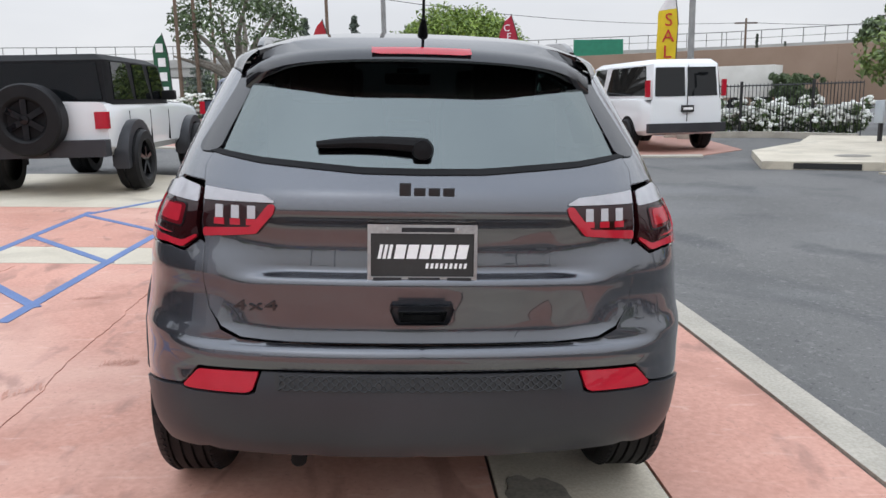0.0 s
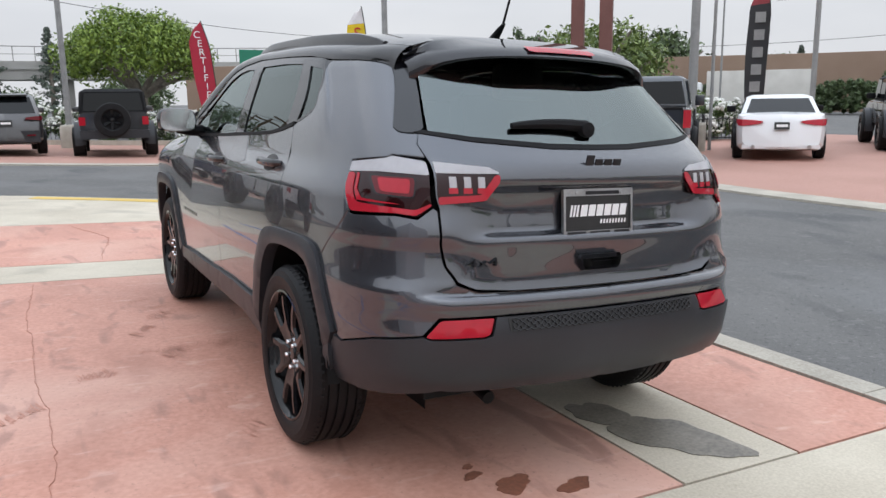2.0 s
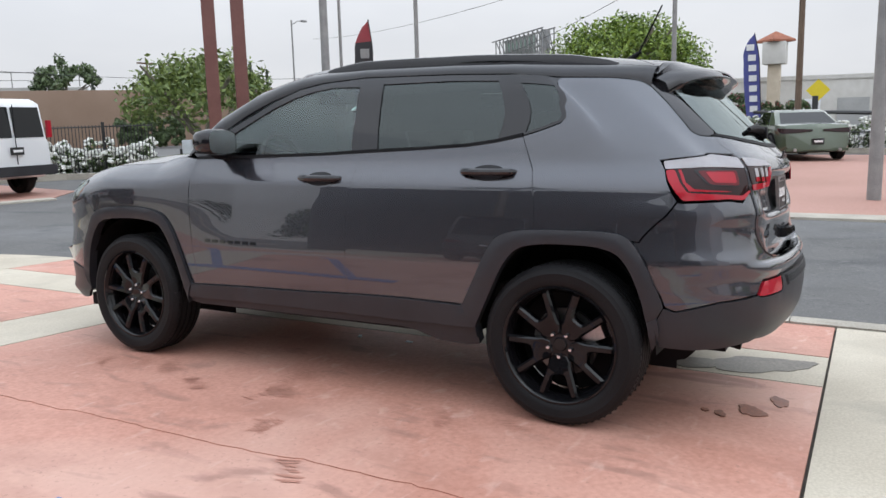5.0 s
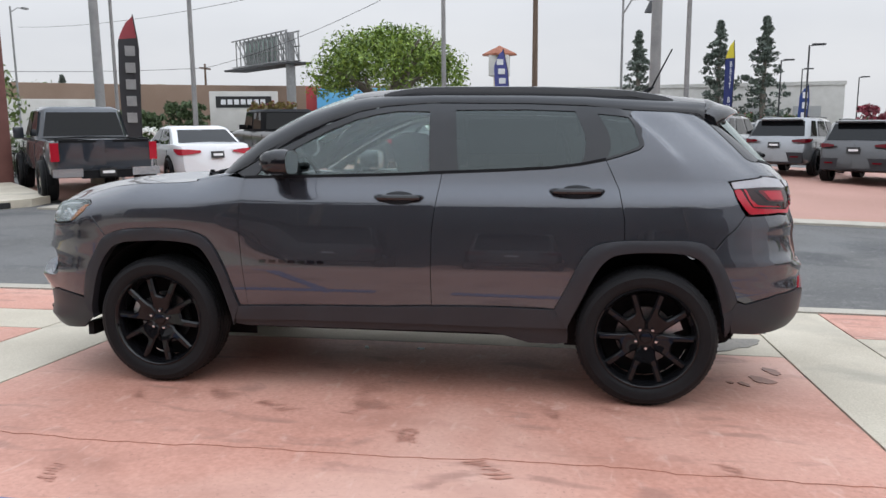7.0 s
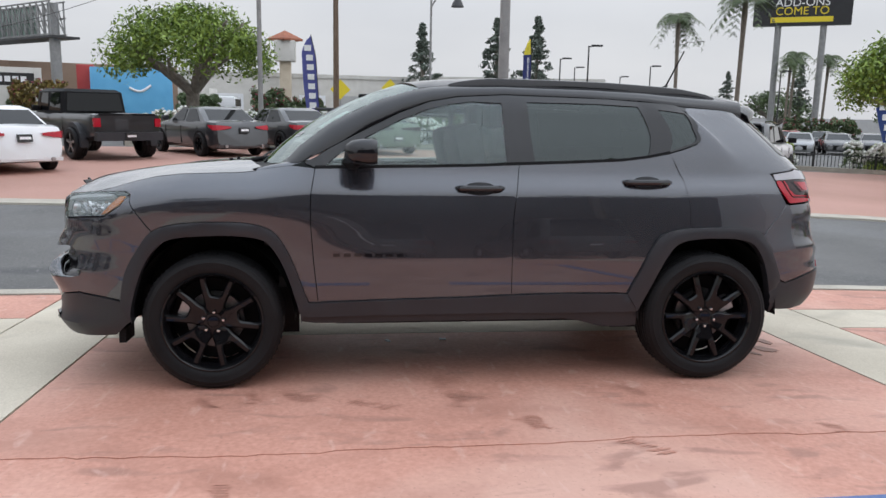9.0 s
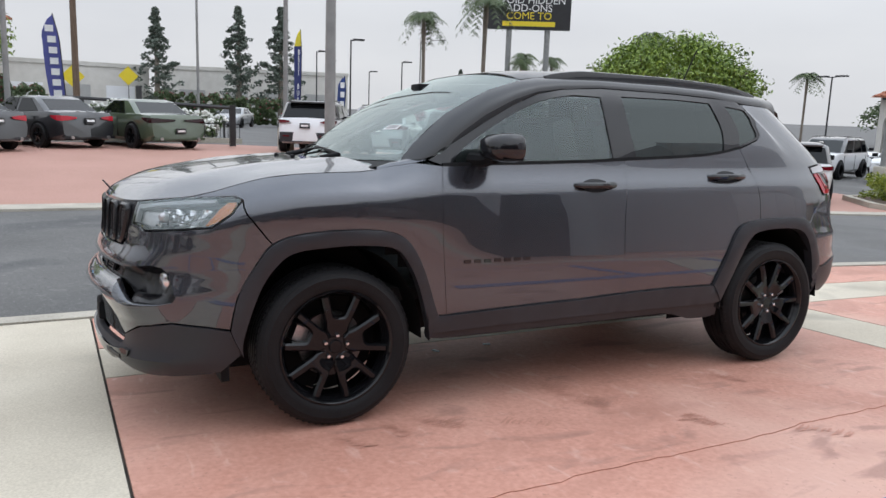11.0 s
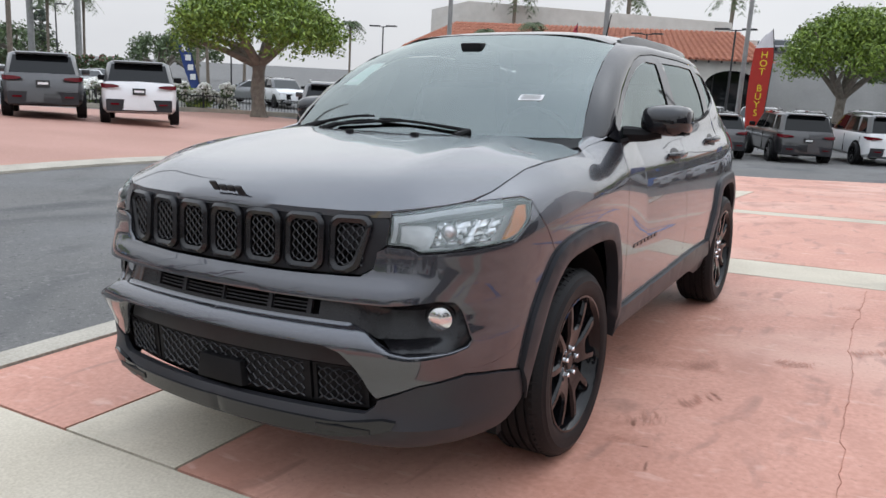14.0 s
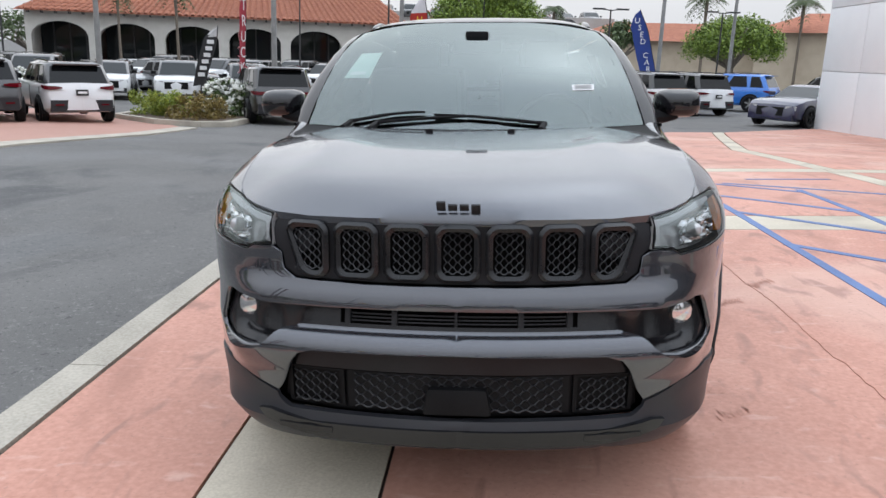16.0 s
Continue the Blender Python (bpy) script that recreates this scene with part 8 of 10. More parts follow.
verge = shrub("clipped_hedge", 28.5, -24.0, 5.0, 1.2, 0.8, 78, LEAF_BRIGHT, "bright green clipped hedge along a road", "hedge", size=0.08, per=60, turn=-0.6)
for x, y in ((32.5, -27.0), (36.5, -30.0), (40.5, -33.0), (44, -36), (30, -19.5), (34, -22.0), (38.5, -24.8)):
    copy_thing(verge, Matrix.Translation((x, y, gz(x, y))) @ Matrix.Rotation(-0.6, 4, "Z"))
pinkb = shrub("bougainvillea", 62.0, 18.0, 6.0, 3.0, 2.6, 79, LEAF_DARK, "dark shrub with crimson blossoms at the roadside", "shrub", 260, size=0.16, per=60, blooms=LEAF_PINKBUSH, turn=1.2)
for x, y in ((70, 5.5), (66, -9), (67, -14), (68, -19), (64, -27), (61, -33), (57, -39)):
    copy_thing(pinkb, Matrix.Translation((x, y, gz(x, y))) @ Matrix.Rotation(1.2 + x, 4, "Z"))
for i, (x, y) in enumerate(((46.5, 40.0), (52, 33), (30, 54), (40, 48), (58, 26), (66, 13))):
    if i == 0:
        drk = shrub("roadside_shrub", x, y, 5.0, 3.0, 2.6, 80, LEAF_DARK, "dark round shrub before the wall", "shrub", size=0.16, per=80)
    else:
        copy_thing(drk, Matrix.Translation((x, y, gz(x, y))) @ Matrix.Rotation(x, 4, "Z"))

# ---- fences, poles, flags ----
IRON = surface("black_painted_iron", (0.014, 0.014, 0.015), (0.03, 0.03, 0.032), 9, 90, 0.5, 0.1, 0.1)
POLE = surface("grey_painted_steel", (0.20, 0.20, 0.20), (0.30, 0.30, 0.29), 4, 60, 0.55, 0.1, 0.1)
DARKPOLE = surface("dark_bronze_steel", (0.025, 0.025, 0.027), (0.045, 0.045, 0.047), 4, 60, 0.5, 0.1, 0.1)
WOODPOLE = surface("weathered_utility_pole_wood", (0.10, 0.065, 0.045), (0.20, 0.14, 0.10), 3, 60, 0.9, 0.05, 0.5, stretch=(6, 6, 0.5))
REDPOST = surface("oxide_red_painted_steel", (0.13, 0.05, 0.042), (0.19, 0.08, 0.068), 2, 60, 0.6, 0.1, 0.1)


def fence(pts, h, label, gap=0.12, posts=2.4, kind_low=False):
    ob = root("iron_fence", pose(0, 0, 0), label, "fence")
    p = np.array(pts, float)
    seg = np.r_[0, np.cumsum(np.hypot(*np.diff(p, axis=0).T))]

    def on(q):
        x, y = float(np.interp(q, seg, p[:, 0])), float(np.interp(q, seg, p[:, 1]))
        return Vector((x, y, gz(x, y) - 0.03))
    nb = int(seg[-1] / gap)
    first = None
    for i in range(nb + 1):
        a = on(seg[-1] * i / nb)
        is_post = i % max(1, int(posts / gap)) == 0
        if is_post:
            part_py("post", *moved(cuboid(-0.035, 0.035, -0.035, 0.035, 0, h + 0.08), Matrix.Translation(a)), IRON, ob, smooth=False)
        else:
            if first is None:
                me_ = bpy.data.meshes.new("baluster")
                cv_, cf_ = cuboid(-0.009, 0.009, -0.009, 0.009, 0.05, h)
                me_.from_pydata(cv_, [], cf_)
                me_.materials.append(IRON)
                first = me_
            b_ = new("baluster", first)
            b_.location = a
            b_.parent = ob
    m_ = max(2, int(seg[-1] / 2))
    for zz_ in (0.10, h - 0.06):
        part_py("rail", *tube([on(seg[-1] * i / m_) + Vector((0, 0, zz_)) for i in range(m_ + 1)], 0.02, 4), IRON, ob, smooth=False)
    return ob


fence([(9.2, 21.6), (12.0, 19.9), (13.3, 17.3)], 1.65, "tall black iron fence with square posts", gap=0.11)
fence([(13.6, 16.4), (16, 14.2), (21, 12.6)], 0.75, "low black iron fence before roses", gap=0.13)
fence([(-14, 28.4), (-6, 27.9), (1, 27.3), (8.6, 25.4)], 0.75, "low black iron fence before the rose hedge", gap=0.14)
fence([(25.9, -14.0), (25.7, -18.4), (24.8, -21.0), (22.3, -23.6), (18.0, -26.2)], 0.75, "low black iron fence at the lot edge", gap=0.14)
fence([(24.9, 8.5), (25.6, 2.0), (25.7, -4.0)], 0.75, "low black iron fence at the lot edge", gap=0.14)
edgek = root("kerb", pose(0, 0, 0), "raised pale concrete kerb round the lot", "kerb", kind="structure")
for pts in ([(-14, 28.1), (-6, 27.6), (1, 27.0), (8.4, 25.1)], [(9.0, 21.2), (11.8, 19.5), (13.0, 17.0)], [(24.6, 8.4), (25.3, 2.0), (25.4, -4.0)], [(25.6, -14.0), (25.4, -18.3), (24.6, -20.8), (22.1, -23.3), (17.8, -25.9)]):
    ribbon("kerb_stone", pts, 0.22, KERBCON, edgek, top=0.15, depth=0.25)
# storm drain and pavement at the lot entrance
walkway = root("pavement", pose(0, 0, 0), "pale concrete pavement with a storm drain mouth", "pavement", kind="structure")
slab("pavement_slab", [(7.15, 10.55), (8.95, 9.42), (9.55, 9.45), (12.7, 12.8), (13.3, 16.2), (12.0, 17.6), (10.4, 15.2), (8.2, 13.2)], GREYCON, walkway, top=0.12, depth=0.3, step=1.0)
# solid black block, coloured as the shade inside the drain opening
part_py("drain_mouth", *moved(cuboid(-0.58, 0.58, -0.03, 0.4, 0.0, 0.11), Matrix.Translation((8.13, 9.95, gz(8.1, 9.95) - 0.02)) @ Matrix.Rotation(-0.56, 4, "Z")), BLACK_INK_AND_SHADE, walkway, smooth=False)
part_py("drain_cover", *moved(revolve([(0.0, 0.008), (0.32, 0.008), (0.34, 0.0)], "z", 24), Matrix.Translation((9.2, 10.9, gz(9.2, 10.9) + 0.122))), STAIN, walkway)
ub = root("utility_box", Matrix.Translation((12.2, 14.4, gz(12.2, 14.4) + 0.12)), "pale grey utility box on short posts", "utility box")
boxed("cabinet", surface("pale_grey_enamel", (0.38, 0.42, 0.45), (0.48, 0.52, 0.55), 3, 60, 0.5, 0.1, 0.05), ub, 0, 0, 0.72, 0.55, 0.35, 0.55, 0.02)
for x in (-0.2, 0.2):
    part_py("leg", *cuboid(x - 0.04, x + 0.04, -0.04, 0.04, 0.0, 0.46), IRON, ub, smooth=False)


def lamp_post(x, y, h, label, r=0.08, mat=None, base=True, head=0, arm=0.0, turn=0.0, name="lamp_post"):
    ob = root(name, Matrix.Translation((x, y, gz(x, y) - 0.05)) @ Matrix.Rotation(turn, 4, "Z"), label, "lamp post" if head else "post")
    mat = mat or POLE
    part_py("pole", *tube([(0, 0, 0), (0, 0, h * 0.5), (0, 0, h)], [r, r * 0.85, r * 0.7], 12), mat, ob)
    if base:
        part_py("base", *revolve([(0.0, 0.0), (r * 3.0, 0.0), (r * 3.0, 0.72), (r * 2.7, 0.78), (0.0, 0.80)], "z", 16), KERBCON, ob)
    if head == 1:
        part_py("arm", *tube([(0, 0, h - 0.05), (0.35, 0, h)], 0.03, 6), mat, ob)
        part_py("lamp_head", *cuboid(0.15, 0.75, -0.16, 0.16, h - 0.02, h + 0.07), mat, ob, smooth=False)
    elif head == 2:
        for s in (-1, 1):
            part_py("arm", *tube([(0, 0, h - 0.05), (s * 0.4, 0, h)], 0.03, 6), mat, ob)
            part_py("lamp_head", *cuboid(*sorted((s * 0.3, s * 0.95)), -0.16, 0.16, h - 0.02, h + 0.06), mat, ob, smooth=False)
    elif head == 3:
        part_py("arm", *tube([(0, 0, h - 0.6), (arm * 0.3, 0, h - 0.05), (arm * 0.75, 0, h), (arm, 0, h - 0.15)], 0.035, 8), mat, ob)
        part_py("lamp_head", *moved(revolve([(0.05, 0.10), (0.10, 0.02), (0.24, -0.28), (0.27, -0.36), (0.0, -0.34)], "z", 16), Matrix.Translation((arm, 0, h - 0.2))), DARKPOLE, ob)
    elif head == 4:
        part_py("arm", *tube([(0, 0, h - 0.3), (arm * 0.5, 0, h), (arm, 0, h + 0.05)], 0.03, 6), mat, ob)
        part_py("lamp_head", *cuboid(*sorted((arm * 0.85, arm * 1.2)), -0.1, 0.1, h, h + 0.1), mat, ob, smooth=False)
    return ob


lamp_post(-0.1, 24.6, 9.0, "tall grey steel post among parked cars", 0.10)
lamp_post(9.4, 20.2, 9.0, "tall grey steel post behind the van", 0.11)
lamp_post(-2.9, 36.0, 9.0, "slim brown post behind the hedge", 0.10, WOODPOLE, base=False)
lamp_post(14.0, 11.0, 8.5, "thick grey steel post on a concrete base", 0.13)
lamp_post(14.6, 10.9, 8.5, "slim pale post beside a thicker one", 0.05, base=False)
lamp_post(18.0, 10.4, 8.5, "slim grey steel post in the lot", 0.08, base=False)
lamp_post(22.6, 3.4, 8.5, "slim grey steel post behind saloon cars", 0.09)
lamp_post(10.7, -2.5, 9.0, "grey steel post at the edge of the lot", 0.11, base=False)
lamp_post(21.5, -4.6, 8.0, "grey steel post among parked cars", 0.09, head=1)
lamp_post(40.0, 1.0, 13.0, "tall brown wooden utility pole", 0.17, WOODPOLE, base=False, name="utility_pole")
lamp_post(28.5, -3.0, 6.3, "street lamp with a curved arm and bell shade", 0.06, POLE, base=False, head=3, arm=-1.1, turn=1.57)
for x, y, h in ((38.3, -12.9, 5.6), (48, -14, 5.6), (52, -22, 5.8), (58, -18, 5.8), (64, -24, 5.6), (48, -30, 5.6)):
    lamp_post(x, y, h, "dark parking lot lamp with one head", 0.06, DARKPOLE, base=False, head=1, turn=-1.57)
for x, y, h in ((27.0, -38.0, 5.2), (12.0, -44.0, 5.6), (5.5, -36.0, 5.4), (-6, -40, 5.0), (-13, -44, 5.2), (38, -36, 6)):
    lamp_post(x, y, h, "dark parking lot lamp with twin heads", 0.06, DARKPOLE, base=False, head=2)
for x, y in ((8.8, -27.0), (4.6, -34.0), (-8.6, -39.0), (-14.0, -45.0), (16.5, -28.0)):
    lamp_post(x, y, 9.5, "tall grey steel post in the display lot", 0.12)
lamp_post(36.0, 30.0, 8.0, "street lamp with a slim arm", 0.07, POLE, base=False, head=4, arm=1.2)
lamp_post(66.0, -30.0, 9.0, "street lamp with a slim arm", 0.08, POLE, base=False, head=4, arm=-2.0, turn=1.0)
for x, y, h in ((-12.2, 44.0, 9.5), (-11.4, 45.0, 9.0), (-13.5, 60.0, 11.0), (34.0, 70.0, 8.0), (48, 57, 8.0), (66, 33, 7.0)):
    up_ = lamp_post(x, y, h, "wooden utility pole with a crossarm", 0.13, WOODPOLE, base=False, name="utility_pole")
    part_py("crossarm", *cuboid(-1.1, 1.1, -0.06, 0.06, h - 0.5, h - 0.36), WOODPOLE, up_, smooth=False)
for dx in (0.0, 0.75):
    rp_ = root("sign_post", Matrix.Translation((12.0 + dx * 0.72, 13.3 - dx * 0.70, gz(12, 13.3))), "thick oxide red steel sign post", "post", "pair of sign posts")
    boxed("pole", REDPOST, rp_, 0, 0, 4.5, 0.34, 0.34, 9.0, 0.02, Matrix.Rotation(0.78, 3, "Z"))
    boxed("base_plate", REDPOST, rp_, 0, 0, 0.03, 0.55, 0.55, 0.06, 0.01, Matrix.Rotation(0.78, 3, "Z"))
gate = root("barrier", pose(0, 0, 0), "grey steel barrier with square posts at the lot edge", "barrier")
for x, y, h in ((22.6, -3.1, 1.35), (26.5, -0.6, 1.9), (29.0, 1.2, 1.4)):
    part_py("post", *moved(cuboid(-0.09, 0.09, -0.09, 0.09, 0, h), Matrix.Translation((x, y, gz(x, y)))), IRON if h < 1.9 else DARKPOLE, gate, smooth=False)
part_py("rail", *tube([(22.6, -3.1, 1.28), (26.5, -0.6, 1.38), (30.0, 1.8, 1.45)], 0.07, 6), DARKPOLE, gate)

FLAGS = {}


def cloth(name, colour):
    if name not in FLAGS:
        FLAGS[name] = surface(name + "_flag_cloth", [c * 0.8 for c in colour], colour, 3, 200, 0.8, 0.08, 0.1)
    return FLAGS[name]


def feather_flag(x, y, h, w, colour, name, label, words="", word_mat=None, turn=0.0, lean=0.06, tip=None, bars=0, curl=0.0, foot=None, z0=0.9):
    """A feather flag on a bent pole, its cloth facing along -y before the turn."""
    ob = root("feather_flag", Matrix.Translation((x, y, gz(x, y))) @ Matrix.Rotation(turn, 4, "Z"), label, "flag")
    pts = [(lean * h * q + (0.25 * w * max(0, q - 0.8) / 0.2 if q > 0.8 else 0) * -1, 0, h * q) for q in np.linspace(0, 1, 14)]
    part_py("pole", *tube(pts, 0.02, 6), IRON, ob)
    rows = 22
    vs = []
    for i in range(rows + 1):
        q = i / rows
        z = z0 + (h - z0) * q
        px = np.interp(z, [p[2] for p in pts], [p[0] for p in pts])
        wide = w * (0.82 + 0.18 * math.sin(q * 3.0)) * (1 - max(0, q - 0.80) / 0.2) ** 0.6
        for j in range(5):
            s = j / 4
            vs.append((px - wide * s, 0.05 * math.sin(3.0 * q + 4 * s) * s + curl * s * s * w, z + (-0.06 * s)))
    fs = [(i * 5 + j, i * 5 + j + 1, (i + 1) * 5 + j + 1, (i + 1) * 5 + j) for i in range(rows) for j in range(4)]
    def used(faces):
        ids = sorted({i for f in faces for i in f})
        back_ = {i: n_ for n_, i in enumerate(ids)}
        return [vs[i] for i in ids], [tuple(back_[i] for i in f) for f in faces]
    body_ = [f for f in fs if vs[f[0]][2] < z0 + (h - z0) * 0.80 or not tip]
    part_py("cloth", *used(body_), cloth(name, colour), ob)
    if tip:
        part_py("cloth_tip", *used([f for f in fs if f not in body_]), cloth(name + "_tip", tip), ob)
    mat = word_mat or WHITE_INK
    span = (h - z0) * (0.66 if tip else 0.78)
    top_ = z0 + (h - z0) * (0.78 if tip else 0.9)
    for s in (-1, 1):
        if words:
            each = span / len(words)
            sz = min(each * 1.15, w * 1.05)
            pieces = []
            for i, ch in enumerate(words):
                if ch == " ":
                    continue
                z = top_ - each * (i + 0.5)
                px = np.interp(z, [p[2] for p in pts], [p[0] for p in pts]) - w * 0.44
                v_, f_ = lettering(ch, sz, 0.002)
                m_ = Matrix.Translation((px, s * -0.055 + (0.02 if s > 0 else 0.03), z)) @ (Matrix.Identity(4) if s > 0 else Matrix.Rotation(math.pi, 4, "Z"))
                part_py("letter", *moved((v_, f_), m_), mat, ob, smooth=False)
        for i in range(bars):
            z = top_ - span * (i + 0.5) / bars
            px = np.interp(z, [p[2] for p in pts], [p[0] for p in pts]) - w * 0.44
            part_py("print_bar", *cuboid(px - w * 0.24, px + w * 0.24, s * -0.06 - 0.004, s * -0.06 + 0.004, z - span / bars * 0.30, z + span / bars * 0.30), mat, ob, smooth=False)
    return ob


RED_INK = surface("red_print", (0.42, 0.012, 0.015), (0.5, 0.02, 0.02), 20, 200, 0.6, 0.05, 0)
YELLOW_INK = surface("yellow_print", (0.70, 0.55, 0.02), (0.8, 0.62, 0.04), 20, 200, 0.6, 0.05, 0)
feather_flag(5.35, 26.2, 4.5, 0.72, (0.40, 0.02, 0.045), "crimson", "crimson feather flag with white letters", "CERTIFIED", turn=-0.2, lean=-0.10)
feather_flag(10.4, 24.4, 5.0, 0.72, (0.72, 0.52, 0.02), "yellow", "yellow feather flag with red letters", "SALE", RED_INK, turn=-0.4, lean=0.03, tip=(0.75, 0.72, 0.72), z0=1.6)
feather_flag(-1.8, 26.0, 4.2, 0.62, (0.02, 0.08, 0.32), "blue", "blue feather flag with white letters and red tip", "BUY CAR", turn=0.0, lean=-0.10, tip=(0.42, 0.02, 0.03))
feather_flag(-9.0, 30.0, 3.9, 0.62, (0.02, 0.10, 0.05), "green", "green feather flag with white marks", bars=4, lean=-0.04)
feather_flag(18.6, 12.6, 4.8, 0.62, (0.035, 0.035, 0.038), "black", "black feather flag with white marks and red tip", bars=5, turn=-0.9, tip=(0.30, 0.05, 0.06), lean=0.03, word_mat=POLE)
feather_flag(31.0, 1.6, 4.6, 0.62, (0.09, 0.10, 0.32), "violet", "blue-violet feather flag with white marks", bars=7, turn=-1.5, lean=-0.06)
feather_flag(30.5, -7.7, 4.9, 0.75, (0.012, 0.022, 0.13), "navy", "navy feather flag with white letters and yellow tip", "BEST BUYS", turn=-0.75, tip=(0.62, 0.52, 0.03), lean=0.05)
feather_flag(44.0, -14.5, 3.9, 0.6, (0.03, 0.06, 0.22), "deep_blue", "deep blue feather flag with white marks", bars=4, turn=-1.4)
feather_flag(46.0, -21.0, 3.9, 0.6, (0.03, 0.06, 0.22), "deep_blue", "deep blue feather flag with white marks", bars=4, turn=-1.4, lean=-0.05)
feather_flag(30.5, -26.5, 3.4, 0.6, (0.03, 0.06, 0.22), "deep_blue", "deep blue feather flag leaning by the road", bars=4, turn=-2.0, lean=-0.25)
feather_flag(9.6, -25.5, 4.6, 0.55, (0.36, 0.03, 0.05), "crimson_dull", "crimson feather flag with white letters", "TRUCK", turn=-1.75, lean=0.10)
feather_flag(11.8, -26.5, 3.2, 0.55, (0.03, 0.03, 0.032), "black_b", "black feather flag with white marks leaning over cars", bars=6, turn=-2.6, lean=0.32, tip=(0.6, 0.6, 0.6))
feather_flag(3.4, -33.2, 5.2, 0.85, (0.42, 0.03, 0.02), "flame", "flame-coloured feather flag with yellow letters", "HOT BUYS", YELLOW_INK, turn=-3.0, tip=(0.7, 0.68, 0.7), lean=0.03)
feather_flag(-8.4, -36.0, 4.7, 0.8, (0.02, 0.05, 0.24), "royal", "royal blue feather flag with white letters", "USED CARS", turn=-3.2, lean=-0.28)

# ---- buildings and distance ----
STUCCO = surface("white_stucco", (0.55, 0.53, 0.49), (0.66, 0.64, 0.60), 1.2, 40, 0.9, 0.05, 0.3)
CREAM = surface("cream_stucco", (0.48, 0.40, 0.30), (0.60, 0.52, 0.41), 1.2, 40, 0.9, 0.05, 0.3)
TILE = surface("red_clay_roof_tile", (0.26, 0.085, 0.05), (0.42, 0.17, 0.10), 3, 30, 0.85, 0.08, 0.3, per=0.15)
BROWNWALL = surface("brown_sound_wall", (0.23, 0.155, 0.11), (0.31, 0.22, 0.165), 0.3, 20, 0.9, 0.05, 0.2)
DECK = surface("grey_parking_deck_concrete", (0.34, 0.34, 0.33), (0.46, 0.46, 0.45), 0.4, 20, 0.9, 0.05, 0.2)
WHITEPANEL = surface("white_metal_panel", (0.76, 0.77, 0.79), (0.82, 0.83, 0.85), 0.8, 30, 0.4, 0.08, 0.03)
DIMGLASS = lens("dim_shop_glass", (0.02, 0.024, 0.026), 0.06)
CREAMROAD = surface("pale_concrete_deck", (0.36, 0.35, 0.33), (0.46, 0.45, 0.43), 0.5, 20, 0.9, 0.05, 0.2)


def wall_line(name, pts, z0, z1, thick, mat, label, category="wall"):
    ob = root(name, pose(0, 0, 0), label, category, kind="structure")
    for (ax, ay), (bx, by) in zip(pts[:-1], pts[1:]):
        ln, ang = math.hypot(bx - ax, by - ay), math.atan2(by - ay, bx - ax)
        boxed("wall_panel", mat, ob, 0, 0, 0, ln, thick, z1 - z0, 0.05).matrix_basis = Matrix.Translation(((ax + bx) / 2, (ay + by) / 2, (z0 + z1) / 2)) @ Matrix.Rotation(ang, 4, "Z")
    return ob


wall_line("wall_sound", [(14, 78), (26, 70), (38, 61), (50, 51), (60, 41), (68, 29), (70.5, 23), (72.5, 16)], -0.5, 5.0, 0.5, BROWNWALL, "long brown sound wall beyond the road")
# freeway bridge
br = root("bridge", pose(0, 0, 0), "pale concrete freeway bridge with a mesh rail", "bridge", kind="structure")
bp = [(-75, 100), (-45, 106), (-10, 110), (20, 108), (45, 98), (62, 84)]
for (ax, ay), (bx, by) in zip(bp[:-1], bp[1:]):
    ln, ang = math.hypot(bx - ax, by - ay) + 0.4, math.atan2(by - ay, bx - ax)
    m_ = Matrix.Translation(((ax + bx) / 2, (ay + by) / 2, 0)) @ Matrix.Rotation(ang, 4, "Z")
    part_py("deck", *moved(join(cuboid(-ln / 2, ln / 2, -3.5, 3.5, 4.6, 5.8), cuboid(-ln / 2, ln / 2, -3.7, -3.4, 5.8, 6.8)), m_), CREAMROAD, br, smooth=False)
    for q in np.arange(-ln / 2, ln / 2, 2.4):
        part_py("rail_post", *moved(cuboid(q - 0.05, q + 0.05, -3.6, -3.5, 6.8, 8.6), m_), POLE, br, smooth=False)
    part_py("rail", *moved(join(cuboid(-ln / 2, ln / 2, -3.6, -3.5, 8.5, 8.6), cuboid(-ln / 2, ln / 2, -3.6, -3.5, 7.6, 7.66)), m_), POLE, br, smooth=False)
    part_py("pier", *moved(cuboid(-0.8, 0.8, -1.5, 1.5, -0.5, 4.6), m_), CREAMROAD, br, smooth=False)
sg = root("road_sign", Matrix.Translation((22, 78, 0)), "green road sign on a gantry", "sign")
part_py("panel", *cuboid(-2.6, 2.6, -0.1, 0.1, 4.6, 6.8), surface("sign_green", (0.01, 0.17, 0.10), (0.02, 0.22, 0.13), 2, 50, 0.5, 0.05, 0), sg, smooth=False)
part_py("pole", *cuboid(-0.15, 0.15, 0.1, 0.4, -0.5, 6.8), POLE, sg, smooth=False)

